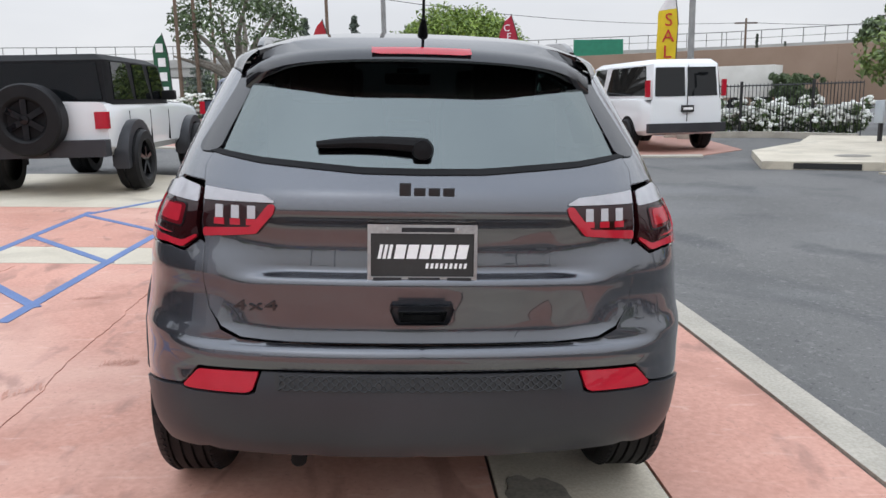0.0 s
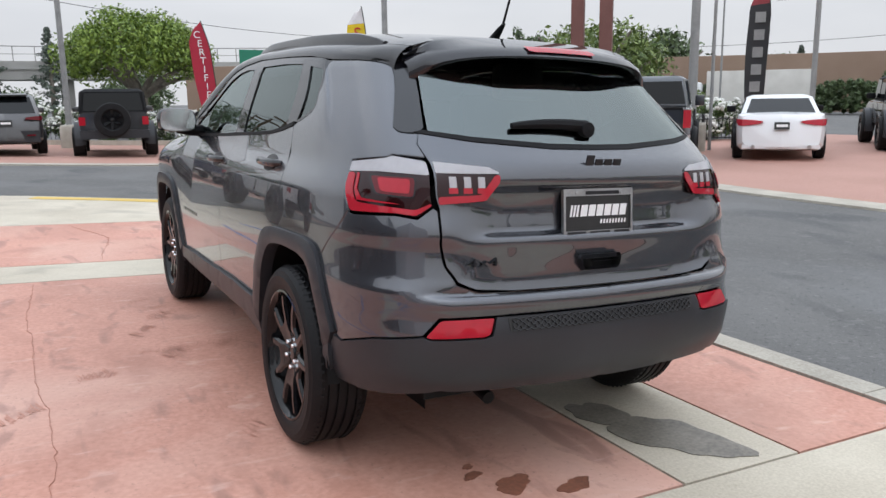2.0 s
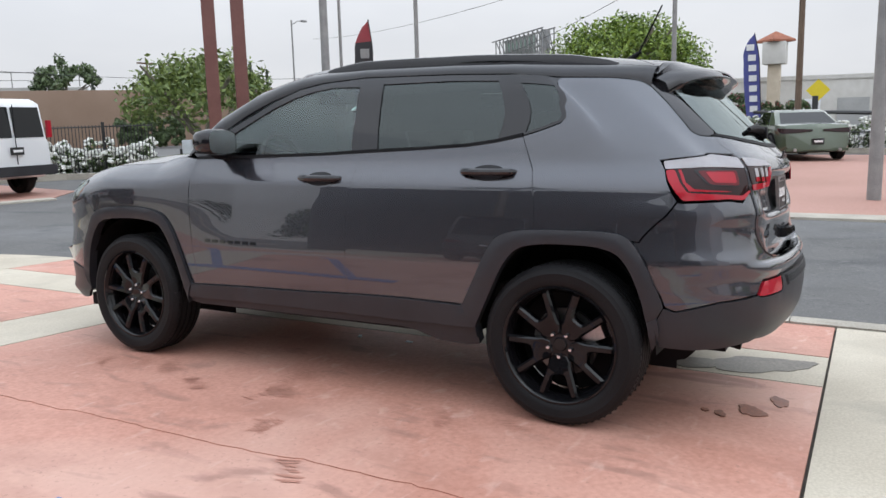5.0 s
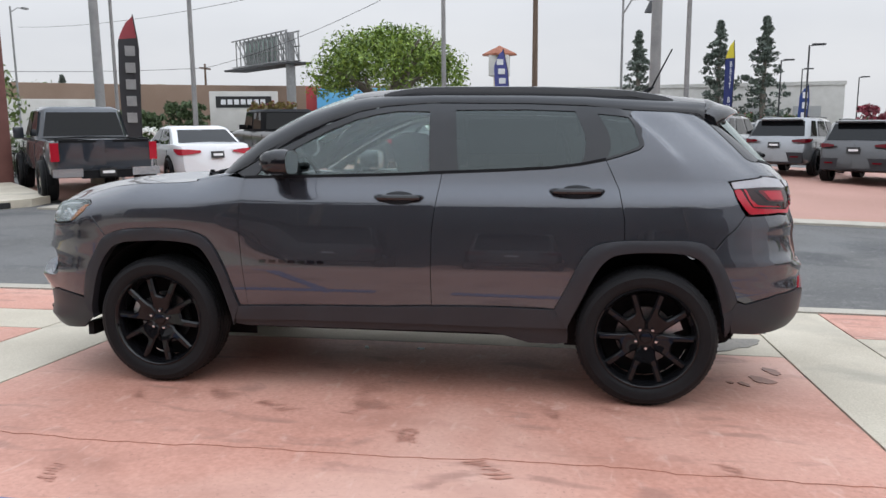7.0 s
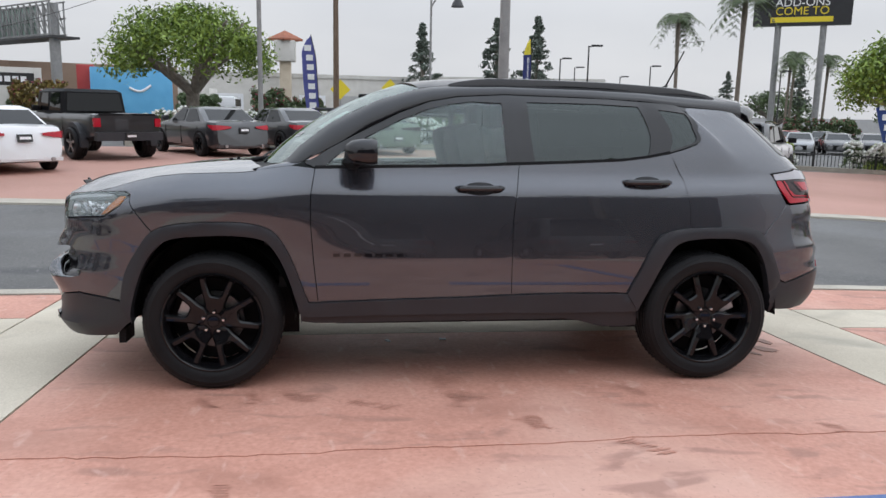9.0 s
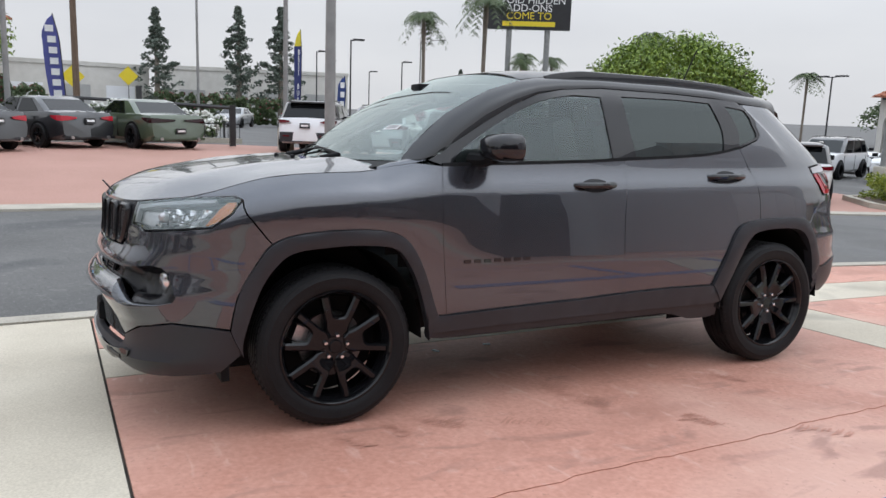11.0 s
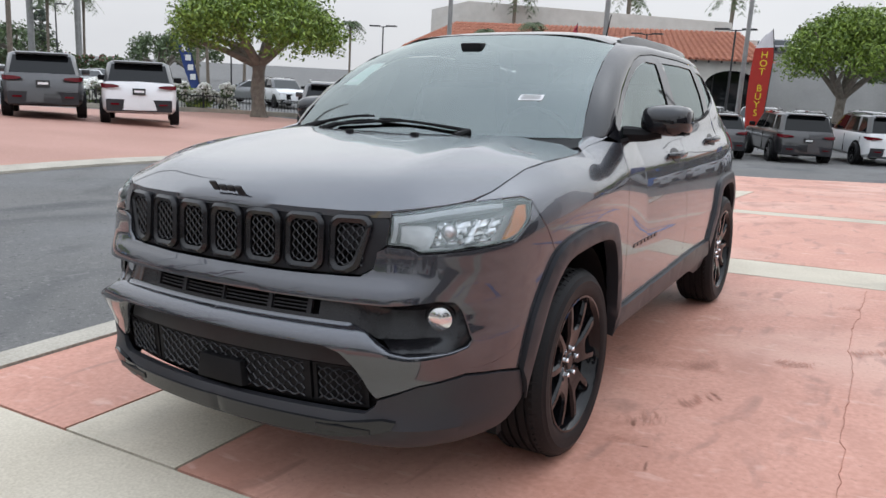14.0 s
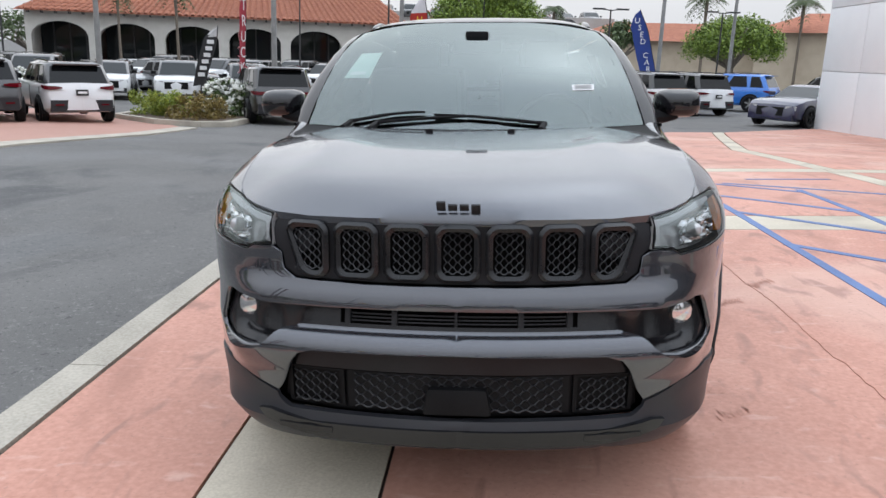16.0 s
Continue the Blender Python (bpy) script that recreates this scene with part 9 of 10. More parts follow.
# billboard
bb = root("billboard", Matrix.Translation((62.3, 22.4, -0.2)) @ Matrix.Rotation(radians(46), 4, "Z"), "half-stripped green billboard frame on a steel column", "billboard")
part_py("column", *tube([(0.6, 0.6, 0), (0.6, 0.6, 9.4)], [0.42, 0.42], 14), POLE, bb)
poster = surface("faded_green_poster", (0.16, 0.24, 0.20), (0.30, 0.38, 0.33), 0.6, 20, 0.6, 0.1, 0.05)
for x0, x1, z1 in ((4.6, 7.9, 9.45), (8.15, 11.5, 9.6)):
    part_py("panel", *cuboid(x0, x1, -0.15, 0.0, 7.15, z1), poster, bb, smooth=False)
for i in range(12):
    part_py("truss", *join(tube([(i, 0.05, 7.0), (i, 0.05, 9.5)], 0.07, 5), tube([(i, 1.2, 7.0), (i, 1.2, 9.5)], 0.06, 5), tube([(i, 0.05, 7.0), (i, 1.2, 9.5)], 0.05, 5), tube([(i, 0.05, 7.0), (i + 1.0, 0.05, 9.5)], 0.05, 5)), POLE, bb, smooth=False)
for yy, zz in ((0.05, 9.5), (0.05, 7.0), (1.2, 9.5), (1.2, 7.0), (0.05, 8.25)):
    part_py("rail", *tube([(-0.2, yy, zz), (12.0, yy, zz)], 0.07, 5), POLE, bb, smooth=False)
part_py("catwalk", *cuboid(-0.3, 14.0, -1.0, 1.3, 6.72, 6.9), DARKPOLE, bb, smooth=False)

# dark sign with words
ad = root("roadside_sign", Matrix.Translation((64.0, -40.8, -1.0)) @ Matrix.Rotation(radians(58 + 180 + 90 - 90), 4, "Z"), "dark electronic sign with white and yellow words", "sign")
ad.matrix_basis = Matrix.Translation((64.0, -40.8, -1.0)) @ Matrix.Rotation(math.atan2(41.3, -68.8) + math.pi / 2, 4, "Z")
part_py("board", *cuboid(-4.1, 4.1, 0.0, 0.8, 10.7, 13.95), surface("sign_black", (0.012, 0.012, 0.014), (0.02, 0.02, 0.022), 2, 50, 0.4, 0.05, 0), ad, smooth=False)
for k, (txt, z, mt, sz) in enumerate((("AVOID HIDDEN", 13.45, WHITE_INK, 1.0), ("ADD-ONS", 12.70, WHITE_INK, 1.0), ("COME TO", 11.95, YELLOW_INK, 1.0))):
    part_py("sign_word", *moved(lettering(txt, sz, 0.01), Matrix.Translation((0, -0.03, z))), mt, ad, smooth=False)
part_py("print_bar", *cuboid(-2.6, 2.6, -0.04, 0.0, 10.98, 11.45), YELLOW_INK, ad, smooth=False)
for x in (-1.9, 1.9):
    part_py("column", *tube([(x, 0.4, 0.0), (x, 0.4, 10.7)], 0.28, 12), POLE, ad)


def long_house(name, pts, z1, depth, mat, label, base=-1.5):
    """A plain long building whose front runs between two points, seen from the south-west."""
    (ax, ay), (bx, by) = pts
    ln, ang = math.hypot(bx - ax, by - ay), math.atan2(by - ay, bx - ax)
    ob = root(name, Matrix.Translation((ax, ay, base)) @ Matrix.Rotation(ang, 4, "Z"), label, "building")
    boxed("wall", mat, ob, ln / 2, depth / 2, (z1 - base) / 2, ln, depth, z1 - base, 0.05)
    part_py("parapet", *join(cuboid(-0.1, ln + 0.1, -0.12, 0.1, z1 - base - 0.35, z1 - base + 0.08)), STUCCO, ob, smooth=False)
    return ob, ln


wh, ln = long_house("warehouse", ((82, 30), (90, -8)), 5.2, 12, STUCCO, "long white warehouse with loading bays")
for i in range(8):
    part_py("bay_door", *cuboid(2 + i * 4.6, 5 + i * 4.6, -0.08, 0.1, 0.8, 4.4), WHITEPANEL if i % 2 else DECK, wh, smooth=False)
wh2, ln = long_house("warehouse", ((96, -10), (92, -32)), 5.6, 12, STUCCO, "white warehouse behind parked cars")
for i in range(4):
    part_py("bay_door", *cuboid(2 + i * 5, 5 + i * 5, -0.08, 0.1, 0.8, 4.4), DECK, wh2, smooth=False)
sup = root("box_trailer", Matrix.Translation((57.5, 25.6, -0.2)) @ Matrix.Rotation(radians(-70), 4, "Z"), "white box trailer with a black stripe", "trailer")
boxed("box", STUCCO, sup, 0, 0, 2.6, 5.4, 2.4, 3.2, 0.05)
part_py("stripe", *cuboid(-2.2, 2.2, -1.24, -1.2, 2.9, 3.8), BLACK_INK_AND_SHADE, sup, smooth=False)
for i in range(7):
    part_py("print_bar", *cuboid(-1.8 + i * 0.52, -1.42 + i * 0.52, -1.27, -1.24, 3.15, 3.55), WHITE_INK, sup, smooth=False)
for x in (-1.8, 1.8):
    part_py("wheel", *moved(revolve([(0.0, 0.15), (0.4, 0.15), (0.5, 0.1), (0.5, -0.1), (0.4, -0.15), (0, -0.15)], "y", 16), Matrix.Translation((x, -0.9, 0.5))), RUBBER, sup)
bt = root("box_trailer", Matrix.Translation((57.0, 16.2, -0.2)) @ Matrix.Rotation(radians(-76), 4, "Z"), "bright blue box trailer with a pale swoosh mark", "trailer")
boxed("box", surface("sky_blue_trailer_panel", (0.10, 0.36, 0.62), (0.14, 0.44, 0.70), 1, 40, 0.5, 0.05, 0.05), bt, 0, 0, 2.6, 5.6, 2.4, 3.4, 0.05)
rt = root("box_trailer", Matrix.Translation((57.6, 19.6, -0.2)) @ Matrix.Rotation(radians(-76), 4, "Z"), "plain red lorry box beside a blue trailer", "trailer")
boxed("box", surface("red_trailer_panel", (0.34, 0.03, 0.03), (0.44, 0.05, 0.045), 1, 40, 0.5, 0.05, 0.05), rt, 0, 0, 2.7, 1.2, 2.4, 3.6, 0.10)
part_py("wheel", *moved(revolve([(0.0, 0.15), (0.4, 0.15), (0.5, 0.1), (0.5, -0.1), (0.4, -0.15), (0, -0.15)], "y", 16), Matrix.Translation((0, -0.9, 0.5))), RUBBER, rt)
part_py("pale_mark", *tube([(-0.2 + q * 1.5, -1.22, 2.9 - 0.35 * math.sin(math.pi * q) + 0.2 * q) for q in np.linspace(0, 1, 9)], 0.10, 6), WHITE_INK, bt)
for x in (-1.5, 1.5):
    part_py("wheel", *moved(revolve([(0.0, 0.15), (0.4, 0.15), (0.5, 0.1), (0.5, -0.1), (0.4, -0.15), (0, -0.15)], "y", 16), Matrix.Translation((x, -0.9, 0.5))), RUBBER, bt)
for k, (x, y, a, c) in enumerate(((45, 36, -50, STUCCO), (26.5, 58, -40, STUCCO), (78, 16, 80, STUCCO))):
    tr = root("lorry", Matrix.Translation((x, y, -0.2)) @ Matrix.Rotation(radians(a), 4, "Z"), "white lorry with a box body on the road", "lorry")
    boxed("box", c, tr, 1.0, 0, 2.2, 7.0, 2.4, 2.4, 0.05)
    boxed("cab", WHITE, tr, -3.9, 0, 1.6, 2.2, 2.3, 2.1, 0.25)
    part_py("windscreen", *cuboid(-5.02, -4.98, -0.9, 0.9, 1.7, 2.4), DIMGLASS, tr, smooth=False)
    for xx in (-3.8, 1.5, 3.4):
        part_py("wheel", *moved(revolve([(0.0, 1.2), (0.4, 1.2), (0.5, 1.1), (0.5, -1.1), (0.4, -1.2), (0, -1.2)], "y", 16), Matrix.Translation((xx, 0, 0.5))), RUBBER, tr)
tw = root("sign_tower", Matrix.Translation((84, 6.8, -0.2)), "cream roadside sign tower with a red roof", "sign")
boxed("tower", CREAM, tw, 0, 0, 3.8, 1.2, 1.2, 7.6, 0.1)
boxed("sign_box", STUCCO, tw, 0, 0, 7.7, 2.4, 2.2, 2.2, 0.1)
part_py("roof", *revolve([(0.0, 9.9), (1.9, 9.0), (1.9, 8.8)], "z", 4), TILE, tw, smooth=False)

# showroom with arches and a tiled roof
A0, A1 = Vector((8.5, -68.5, 0)), Vector((39.0, -60.0, 0))
sv_ = A1 - A0
S_LEN, S_ANG = sv_.length, math.atan2(sv_.y, sv_.x)
shop = root("showroom", Matrix.Translation((A0.x, A0.y, -1.15)) @ Matrix.Rotation(S_ANG, 4, "Z"), "white stucco showroom with arches and red tiled roof", "building")
# local x along the front, local y to the front's back is -y after the turn
wall_h, n_arch = 5.0, 6
bay = S_LEN / n_arch
for i in range(n_arch):
    x0, x1 = i * bay, (i + 1) * bay
    cxm, hw = (x0 + x1) / 2, bay * 0.42
    arch_pts = [(cxm + hw, 0.0), (cxm + hw, 2.9)] + [(cxm + hw * math.cos(a), 2.9 + 1.25 * math.sin(a)) for a in np.linspace(0.15, math.pi - 0.15, 12)] + [(cxm - hw, 2.9), (cxm - hw, 0.0)]
    outline = [(x0, 0), (cxm - hw, 0)] + arch_pts[::-1][1:-1] + [(cxm + hw, 0), (x1, 0), (x1, wall_h), (x0, wall_h)]
    v, f = filled(outline, 1.2)
    front = np.c_[v[:, 0], np.zeros(len(v)), v[:, 1]]
    back = np.c_[v[:, 0], np.full(len(v), -0.7), v[:, 1]]
    vs, fs = solid(v, f, front, back)
    part_py("arch_bay", vs, fs, STUCCO, shop, smooth=False)
    part_py("shop_window", *cuboid(x0 + 0.3, x1 - 0.3, -3.6, -3.5, 0.2, 4.6), DIMGLASS, shop, smooth=False)
    for q in (0.25, 0.5, 0.75):
        part_py("mullion", *cuboid(x0 + bay * q - 0.06, x0 + bay * q + 0.06, -3.5, -3.42, 0.2, 4.6), DARKPOLE, shop, smooth=False)
part_py("arcade_floor", *cuboid(0, S_LEN, -4, 0.6, -0.4, 0.12), CREAMROAD, shop, smooth=False)
part_py("back_wall", *cuboid(0, S_LEN, -9.0, -8.6, 0, 7.2), STUCCO, shop, smooth=False)
for xx in (0.0, S_LEN):
    part_py("end_wall", *cuboid(xx - 0.2, xx + 0.2, -8.6, -0.7, 0, wall_h), STUCCO, shop, smooth=False)
roof_ob = part_py("roof", [(-0.6, 0.8, 4.9), (S_LEN + 0.6, 0.8, 4.9), (S_LEN - 3.0, -5.5, 7.6), (2.0, -5.5, 7.6), (-0.6, -9.4, 5.6), (S_LEN + 0.6, -9.4, 5.6)], [(1, 0, 3, 2), (0, 4, 3), (1, 2, 5), (4, 5, 2, 3)], TILE, shop, smooth=False)
ncol = 60
tile_v, tile_f = [], []
for i in range(ncol):
    q = (i + 0.5) / ncol
    xa, xb = -0.5 + (S_LEN + 1.0) * q, 2.0 + (S_LEN - 5.0) * q
    for k in range(9):
        s0, s1 = k / 9, (k + 1) / 9 - 0.006
        p0 = Vector((xa + (xb - xa) * s0, 0.8 - 6.3 * s0, 4.93 + 2.7 * s0 + 0.05))
        p1 = Vector((xa + (xb - xa) * s1, 0.8 - 6.3 * s1, 4.93 + 2.7 * s1 + 0.01))
        o = len(tile_v)
        for p in (p0, p1):
            for j in range(4):
                a = math.pi * j / 3
                tile_v.append((p.x + 0.21 * math.cos(a), p.y, p.z + 0.13 * math.sin(a)))
        tile_f += [(o + j, o + j + 1, o + j + 5, o + j + 4) for j in range(3)]
roof_tiles = part_py("tile", tile_v, tile_f, TILE, roof_ob)
roof_tiles["kind"] = "stuff"
for i in range(30):
    part_py("rafter_end", *cuboid(0.5 + i * S_LEN / 30, 0.65 + i * S_LEN / 30, 0.4, 0.85, 4.72, 4.9), DARKPOLE, shop, smooth=False)

# parking structure behind it and its ramp
pk = root("parking_structure", pose(0, 0, 0), "pale grey concrete parking structure with a ramp", "building")
part_py("front_wall", [(44, -72, -1.2), (14, -80, -1.2), (14, -80, 7.9), (40, -73, 9.2), (44, -72, 8.2), (46, -84, -1.2), (16, -92, -1.2), (16, -92, 7.9), (42, -85, 9.2), (46, -84, 8.2)], [(0, 1, 2, 3, 4), (9, 8, 7, 6, 5), (4, 3, 8, 9), (3, 2, 7, 8), (1, 6, 7, 2), (0, 4, 9, 5)], STUCCO, pk, smooth=False)
part_py("deck_wall", *moved(cuboid(0, 26, -0.3, 0.3, -1.3, 5.6), Matrix.Translation((14, -79, 0)) @ Matrix.Rotation(math.atan2(-1, -12), 4, "Z")), DECK, pk, smooth=False)
part_py("deck", *moved(cuboid(0, 26, 0.3, 14, 4.4, 4.7), Matrix.Translation((14, -79, 0)) @ Matrix.Rotation(math.atan2(-1, -12), 4, "Z")), DECK, pk, smooth=False)
part_py("ramp", [(-3, -76, -1.2), (-3, -76, 4.3), (-21, -70, 0.4), (-21, -70, -1.2), (-3, -82, -1.2), (-3, -82, 4.3), (-21, -76, 0.4), (-21, -76, -1.2)], [(0, 1, 2, 3), (1, 5, 6, 2), (7, 6, 5, 4), (0, 4, 5, 1), (3, 2, 6, 7)], CREAMROAD, pk, smooth=False)
for s in (0.6, 1.1):
    part_py("ramp_rail", *tube([(-3, -76, 4.3 + s), (-21, -70, 0.4 + s)], 0.05, 5), POLE, pk)
for q in np.linspace(0, 1, 14):
    part_py("rail_post", *tube([(-3 - 18 * q, -76 + 6 * q, 4.3 - 3.9 * q), (-3 - 18 * q, -76 + 6 * q, 5.4 - 3.9 * q)], 0.04, 5), POLE, pk)
for i in range(9):
    src = (grey_x, black_s, far_c, far_b)[i % 4]
    c_ = copy_thing(src, Matrix.Translation((12 - i * 2.7, -81.2 - i * 0.22, 4.7)) @ Matrix.Rotation(0.1, 4, "Z"))
# houses on the far right
for nm, p, q, z1, lab in (("tiled_house", (-10, -82), (-27, -76), 3.4, "cream stucco house with a low red roof"), ("tiled_house", (-26, -72), (-46, -60), 4.2, "cream stucco house with panelled walls and red roof")):
    hs_, ln = long_house(nm, (p, q), z1, -9, CREAM, lab)
    part_py("roof", [(-0.8, 0.8, z1 + 1.4), (ln + 0.8, 0.8, z1 + 1.4), (ln - 3, -4.5, z1 + 3.2), (3, -4.5, z1 + 3.2), (-0.8, -9.8, z1 + 1.4), (ln + 0.8, -9.8, z1 + 1.4)], [(1, 0, 3, 2), (0, 4, 3), (1, 2, 5), (4, 5, 2, 3)], TILE, hs_, smooth=False)
    for i in range(int(ln / 4.5)):
        part_py("blind_window", *cuboid(1.5 + i * 4.5, 4.2 + i * 4.5, -0.02, 0.06, 1.2, 3.9), surface("pale_cream_panel", (0.60, 0.53, 0.42), (0.68, 0.61, 0.5), 1, 40, 0.9, 0.05, 0.1) if i == 0 and nm and "pale_cream_panel" not in bpy.data.materials else bpy.data.materials["pale_cream_panel"], hs_, smooth=False)
# white panelled building beside the apron
wb_ = root("white_building", pose(0, 0, -0.7), "tall white building clad in large metal panels", "building")
part_py("core", *cuboid(-24.0, -10.95, -23.2, -12.0, -0.6, 9.8), WHITEPANEL, wb_, smooth=False)
for iy in range(4):
    for iz in range(5):
        y0 = -23.2 + iy * 2.8
        boxed("panel", WHITEPANEL, wb_, -10.92, y0 + 1.4, 0.45 + iz * 2.0 + 0.6, 0.05, 2.775, 1.975, 0.006)
for ix in range(3):
    for iz in range(5):
        boxed("panel", WHITEPANEL, wb_, -12.4 - ix * 2.8, -23.23, 0.45 + iz * 2.0 + 0.6, 2.775, 0.05, 1.975, 0.006)
# added out of view so that the doors mirror a dark band
wall_line("wall_west", [(-17.0, -11.0), (-17.0, 13.0)], -0.2, 6.6, 0.3, surface("dark_grey_facade_stucco", (0.06, 0.06, 0.062), (0.09, 0.09, 0.092), 1.2, 40, 0.9, 0.05, 0.3), "plain dark stucco wall, an unseen stand-in mirrored in the doors")
# planter islands
isl = root("kerb", pose(0, 0, 0), "pale concrete planter kerb with soil", "kerb", kind="structure")
slab("planter", [(7.6, -18.0), (8.2, -17.3), (9.6, -17.4), (11.6, -19.0), (12.0, -21.5), (9.0, -23.0), (7.7, -20.5)], KERBCON, isl, top=0.12, depth=0.3, step=1.0)
slab("planter_soil", [(7.85, -18.1), (8.35, -17.55), (9.5, -17.65), (11.35, -19.1), (11.7, -21.4), (9.05, -22.7), (7.95, -20.4)], surface("dry_planter_soil", (0.07, 0.05, 0.035), (0.16, 0.12, 0.09), 4, 60, 0.95, 0.03, 0.6), isl, top=0.13, depth=0.05, step=1.0)
# road signs
for x, y, z in ((60, -3.2, 3.4), (52, 0.8, 3.0)):
    yd = root("road_sign", Matrix.Translation((x, y, -0.2)), "yellow diamond warning sign on a post", "sign")
    part_py("panel", *moved(cuboid(-0.03, 0.03, -0.5, 0.5, -0.5, 0.5), Matrix.Translation((0, 0, z)) @ Matrix.Rotation(math.pi / 4, 4, "X")), YELLOW_INK, yd, smooth=False)
    part_py("pole", *cuboid(0.03, 0.09, -0.04, 0.04, 0, z + 0.3), POLE, yd, smooth=False)
# overhead wires
wires = root("overhead_wire", pose(0, 0, 0), "thin dark overhead wire between poles", "wire", kind="structure")
for a, b, sag in (((-12.0, 44.0, 9.2), (34.0, 70.0, 7.6), 1.2), ((34, 70, 7.6), (66, 33, 6.6), 1.2), ((66, 33, 6.6), (40, 1.0, 12.5), 1.0), ((40, 1.0, 12.0), (90, 70, 14), 1.5)):
    A, B = Vector(a), Vector(b)
    part_py("cable", *tube([A.lerp(B, q) - Vector((0, 0, sag * 4 * q * (1 - q))) for q in np.linspace(0, 1, 14)], 0.02, 4), IRON, wires)

# ---- paint, stains and cracks on the apron ----
lines = root("painted_lines", pose(0, 0, 0), "worn blue parking lines on the apron", "road marking", kind="structure")
seg_list = [((-2.36, 5.8), (-2.41, 2.2)), ((-2.41, 2.2), (-2.43, 0.50)), ((-2.43, -0.08), (-2.40, -2.0)), ((-2.40, -2.0), (-2.36, -5.5)), ((-3.53, 5.0), (-3.47, 2.0)), ((-2.38, 3.72), (-3.55, 4.8)), ((-2.38, 2.22), (-3.48, 3.38)), ((-2.38, 0.85), (-3.2, 1.75)), ((-3.5, 4.85), (-2.85, 6.6)),
            ((-2.38, -1.74), (-3.5, -0.60)), ((-2.38, -3.12), (-3.5, -2.0)), ((-2.38, -4.25), (-3.5, -3.13)), ((-2.38, -5.45), (-3.5, -4.4)), ((-3.52, -4.6), (-3.52, -1.9)), ((-2.85, -5.2), (-4.35, -4.25)), ((-3.25, -5.62), (-4.3, -5.66)), ((-4.4, -4.0), (-5.4, -2.9))]
for a, b in seg_list:
    ribbon("line", [a, ((a[0] + b[0]) / 2, (a[1] + b[1]) / 2), b], 0.075, BLUE_LINE, lines, top=0.0045, depth=0.004)
yel = root("painted_line", pose(0, 0, 0), "worn yellow line along the concrete nose", "road marking", kind="structure")
ribbon("line", [(-1.6, 8.35), (-0.6, 7.9), (0.4, 7.25)], 0.28, YELLOW_LINE, yel, top=0.0045, depth=0.004)


def blot(name, x, y, rx, ry, seed, mat, parent, turn=0.0, rag=0.25, top=0.0045):
    rg = np.random.default_rng(seed)
    ph = rg.uniform(0, 6.28, 5)
    pts = []
    for a in np.linspace(0, 2 * math.pi, 40)[:-1]:
        k = 1 + rag * (0.5 * math.sin(2 * a + ph[0]) + 0.35 * math.sin(3 * a + ph[1]) + 0.3 * math.sin(5 * a + ph[2]) + 0.2 * math.sin(9 * a + ph[3]))
        u, w = rx * k * math.cos(a), ry * k * math.sin(a)
        pts.append((x + u * math.cos(turn) - w * math.sin(turn), y + u * math.sin(turn) + w * math.cos(turn)))
    return slab(name, pts, mat, parent, top, 0.003, step=0.25)


stains = root("stains", pose(0, 0, 0), "oil stains and tyre scuffs on the apron", "stain", kind="structure")
blot("oil_stain", 0.55, -1.95, 0.16, 0.28, 1, STAIN, stains, 0.35)
blot("oil_stain", 0.42, -1.62, 0.10, 0.16, 2, STAIN, stains, 0.3)
for i, (x, y, r) in enumerate(((-0.30, -2.02, 0.085), (-0.40, -1.90, 0.04), (-0.10, -2.12, 0.07), (-0.38, -1.83, 0.025))):
    blot("drip", x, y, r, r * 0.6, 10 + i, DRIP, stains, 0.3, 0.3)


DUSTMARK = surface("dusty_tread_print", (0.44, 0.208, 0.150), (0.57, 0.292, 0.222), 30, 90, 0.65, 0.1, 0.05)


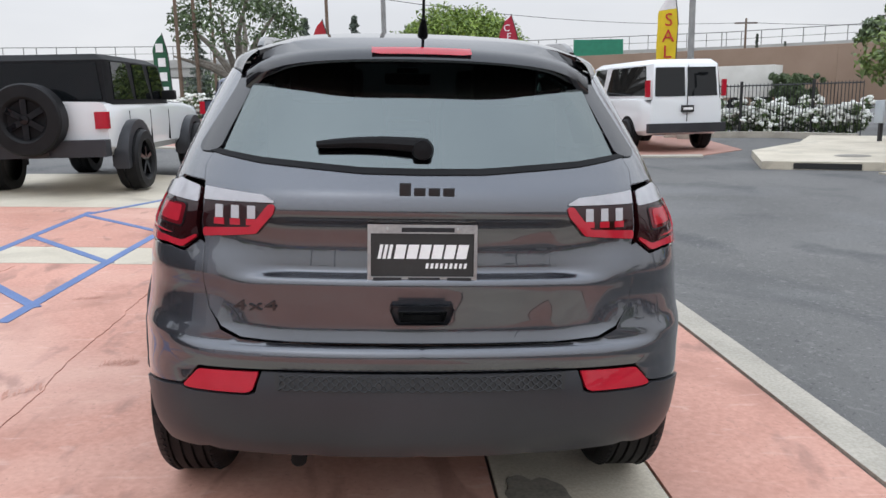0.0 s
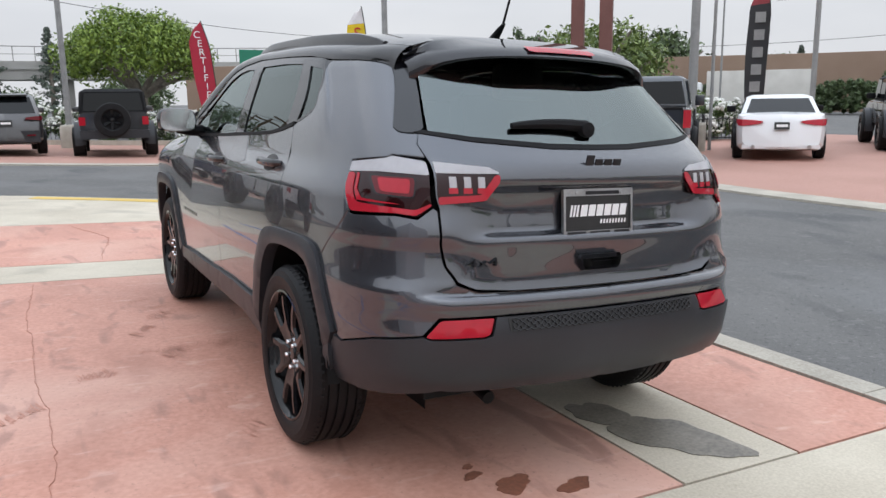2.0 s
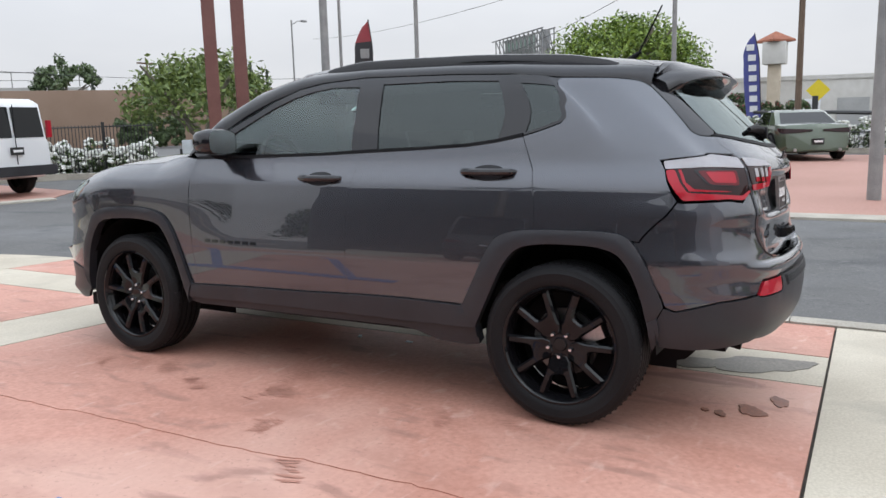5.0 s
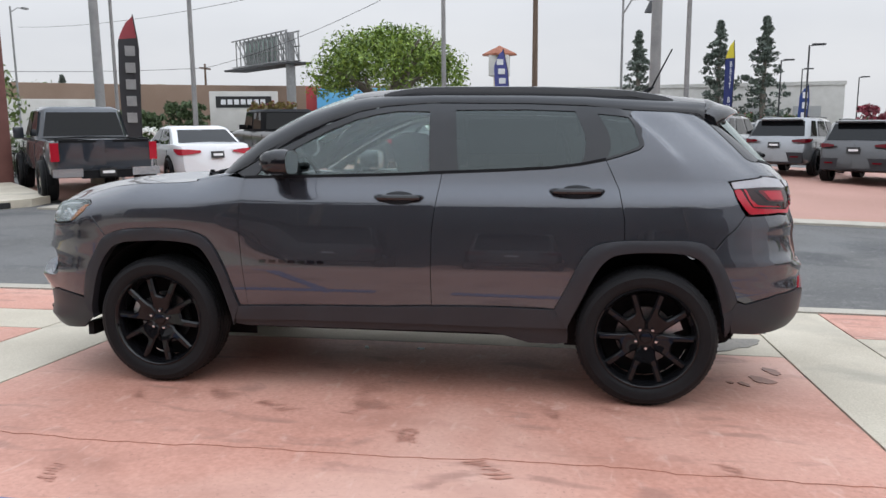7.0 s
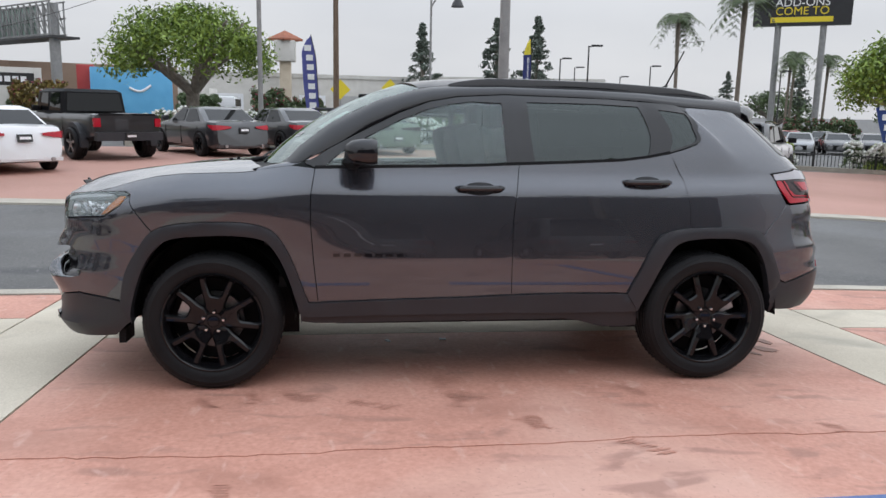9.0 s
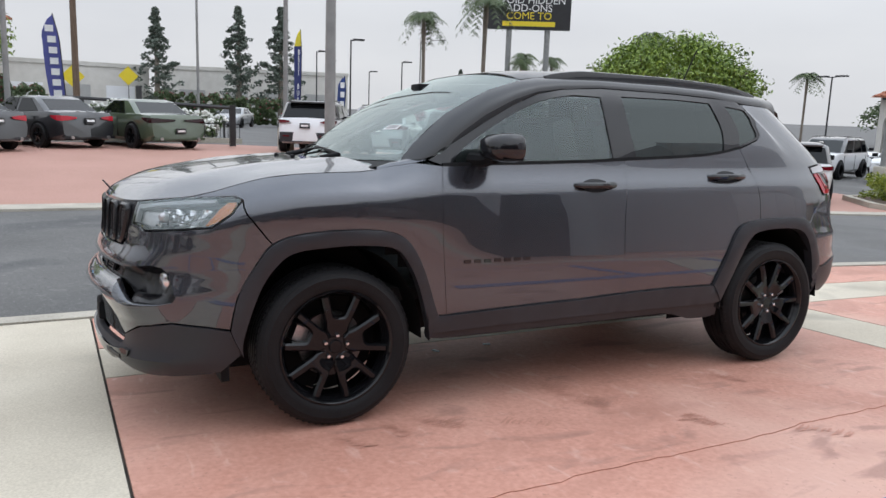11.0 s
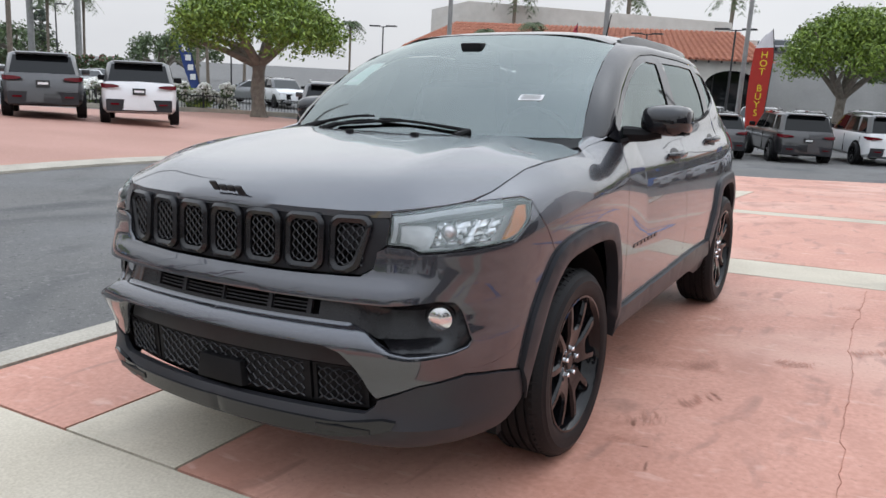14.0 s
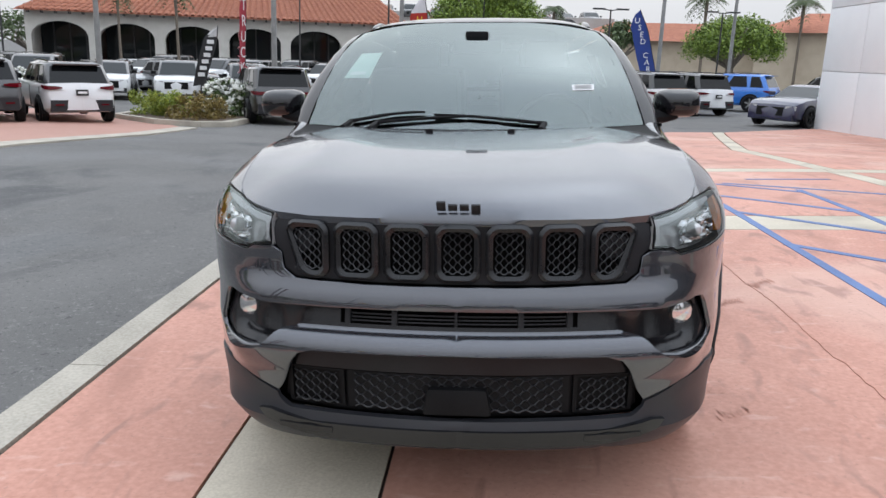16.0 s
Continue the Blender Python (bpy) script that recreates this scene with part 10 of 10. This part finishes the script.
def tread_mark(x, y, turn, seed):
    """A dusty print of a tyre: short slanting strokes that fade out to one side."""
    rg = np.random.default_rng(seed)
    pieces = []
    n = int(rg.integers(6, 11))
    for i in range(n):
        ln, w = rg.uniform(0.04, 0.11), rg.uniform(0.0025, 0.007)
        cx, cy = (i - n / 2) * 0.024 + rg.normal(scale=0.004), rg.normal(scale=0.012)
        bend = rg.uniform(-0.01, 0.01)
        rowp = [(cx + 0.35 * u * ln + bend * (1 - 4 * u * u), cy + u * ln) for u in np.linspace(-0.5, 0.5, 6)]
        ww = [w * (1 - (2 * u) ** 4) + 0.0008 for u in np.linspace(-0.5, 0.5, 6)]
        vs = []
        for (a, b), k in zip(rowp, ww):
            for q in (-k, k):
                gx, gy = x + (a + q) * math.cos(turn) - b * math.sin(turn), y + (a + q) * math.sin(turn) + b * math.cos(turn)
                vs.append((gx, gy, gz(gx, gy) + 0.0036))
        pieces.append((vs, [(2 * k, 2 * k + 1, 2 * k + 3, 2 * k + 2) for k in range(5)]))
    part_py("tread_mark", *join(*pieces), DUSTMARK, stains, smooth=False)["kind"] = "stuff"


for i, (x, y) in enumerate(((-1.10, 1.34), (-1.04, 0.91), (-1.07, 0.04), (-1.52, -0.18), (-1.06, -0.84), (-1.83, -0.61), (-2.13, 1.10), (-0.98, -1.13), (-1.68, -1.59), (-1.02, 0.87), (-1.14, 0.12), (-0.82, 0.12), (-0.85, 0.15), (-1.10, 0.06), (-1.48, -0.21), (-1.19, 0.53), (-1.04, 1.11))):
    tread_mark(x, y, 0.5 + 0.9 * math.sin(3.1 * i), 40 + i)


def crack(pts, seed, w=0.0022):
    rg = np.random.default_rng(seed)
    p = np.array(pts, float)
    seg = np.r_[0, np.cumsum(np.hypot(*np.diff(p, axis=0).T))]
    q = np.linspace(0, seg[-1], int(seg[-1] / 0.06) + 2)
    xy = np.c_[np.interp(q, seg, p[:, 0]), np.interp(q, seg, p[:, 1])] + np.cumsum(rg.normal(scale=0.006, size=(len(q), 2)), 0) * 0.8 + rg.normal(scale=0.006, size=(len(q), 2))
    ribbon("crack", [tuple(a) for a in xy], w, SCUFF, stains, top=0.0040, depth=0.003)


crack([(-1.77, -2.2), (-1.75, -1.5), (-1.72, -0.95), (-1.77, -0.2), (-1.76, 0.4), (-1.79, 1.1), (-1.70, 2.1)], 1, 0.0012)
crack([(-3.6, -2.2), (-3.2, -0.8), (-3.3, 0.6), (-3.1, 2.1)], 2, 0.0014)
crack([(-1.2, 3.0), (-1.0, 4.2), (-1.3, 5.3)], 3)
crack([(1.0, 1.0), (1.3, 0.2), (1.2, -0.9)], 4, 0.004)

# grit
for i, (x, y) in enumerate(((0.055, 0.38), (0.07, 0.02))):
    gr = part_py("paper_scrap", *moved(cuboid(-0.022, 0.022, -0.010, 0.010, 0, 0.006), Matrix.Translation((x, y, gz(x, y) + 0.002)) @ Matrix.Rotation(i + 0.4, 4, "Z")), WHITE_INK)
    tagged(gr, "small white scrap of paper on the concrete", "litter")
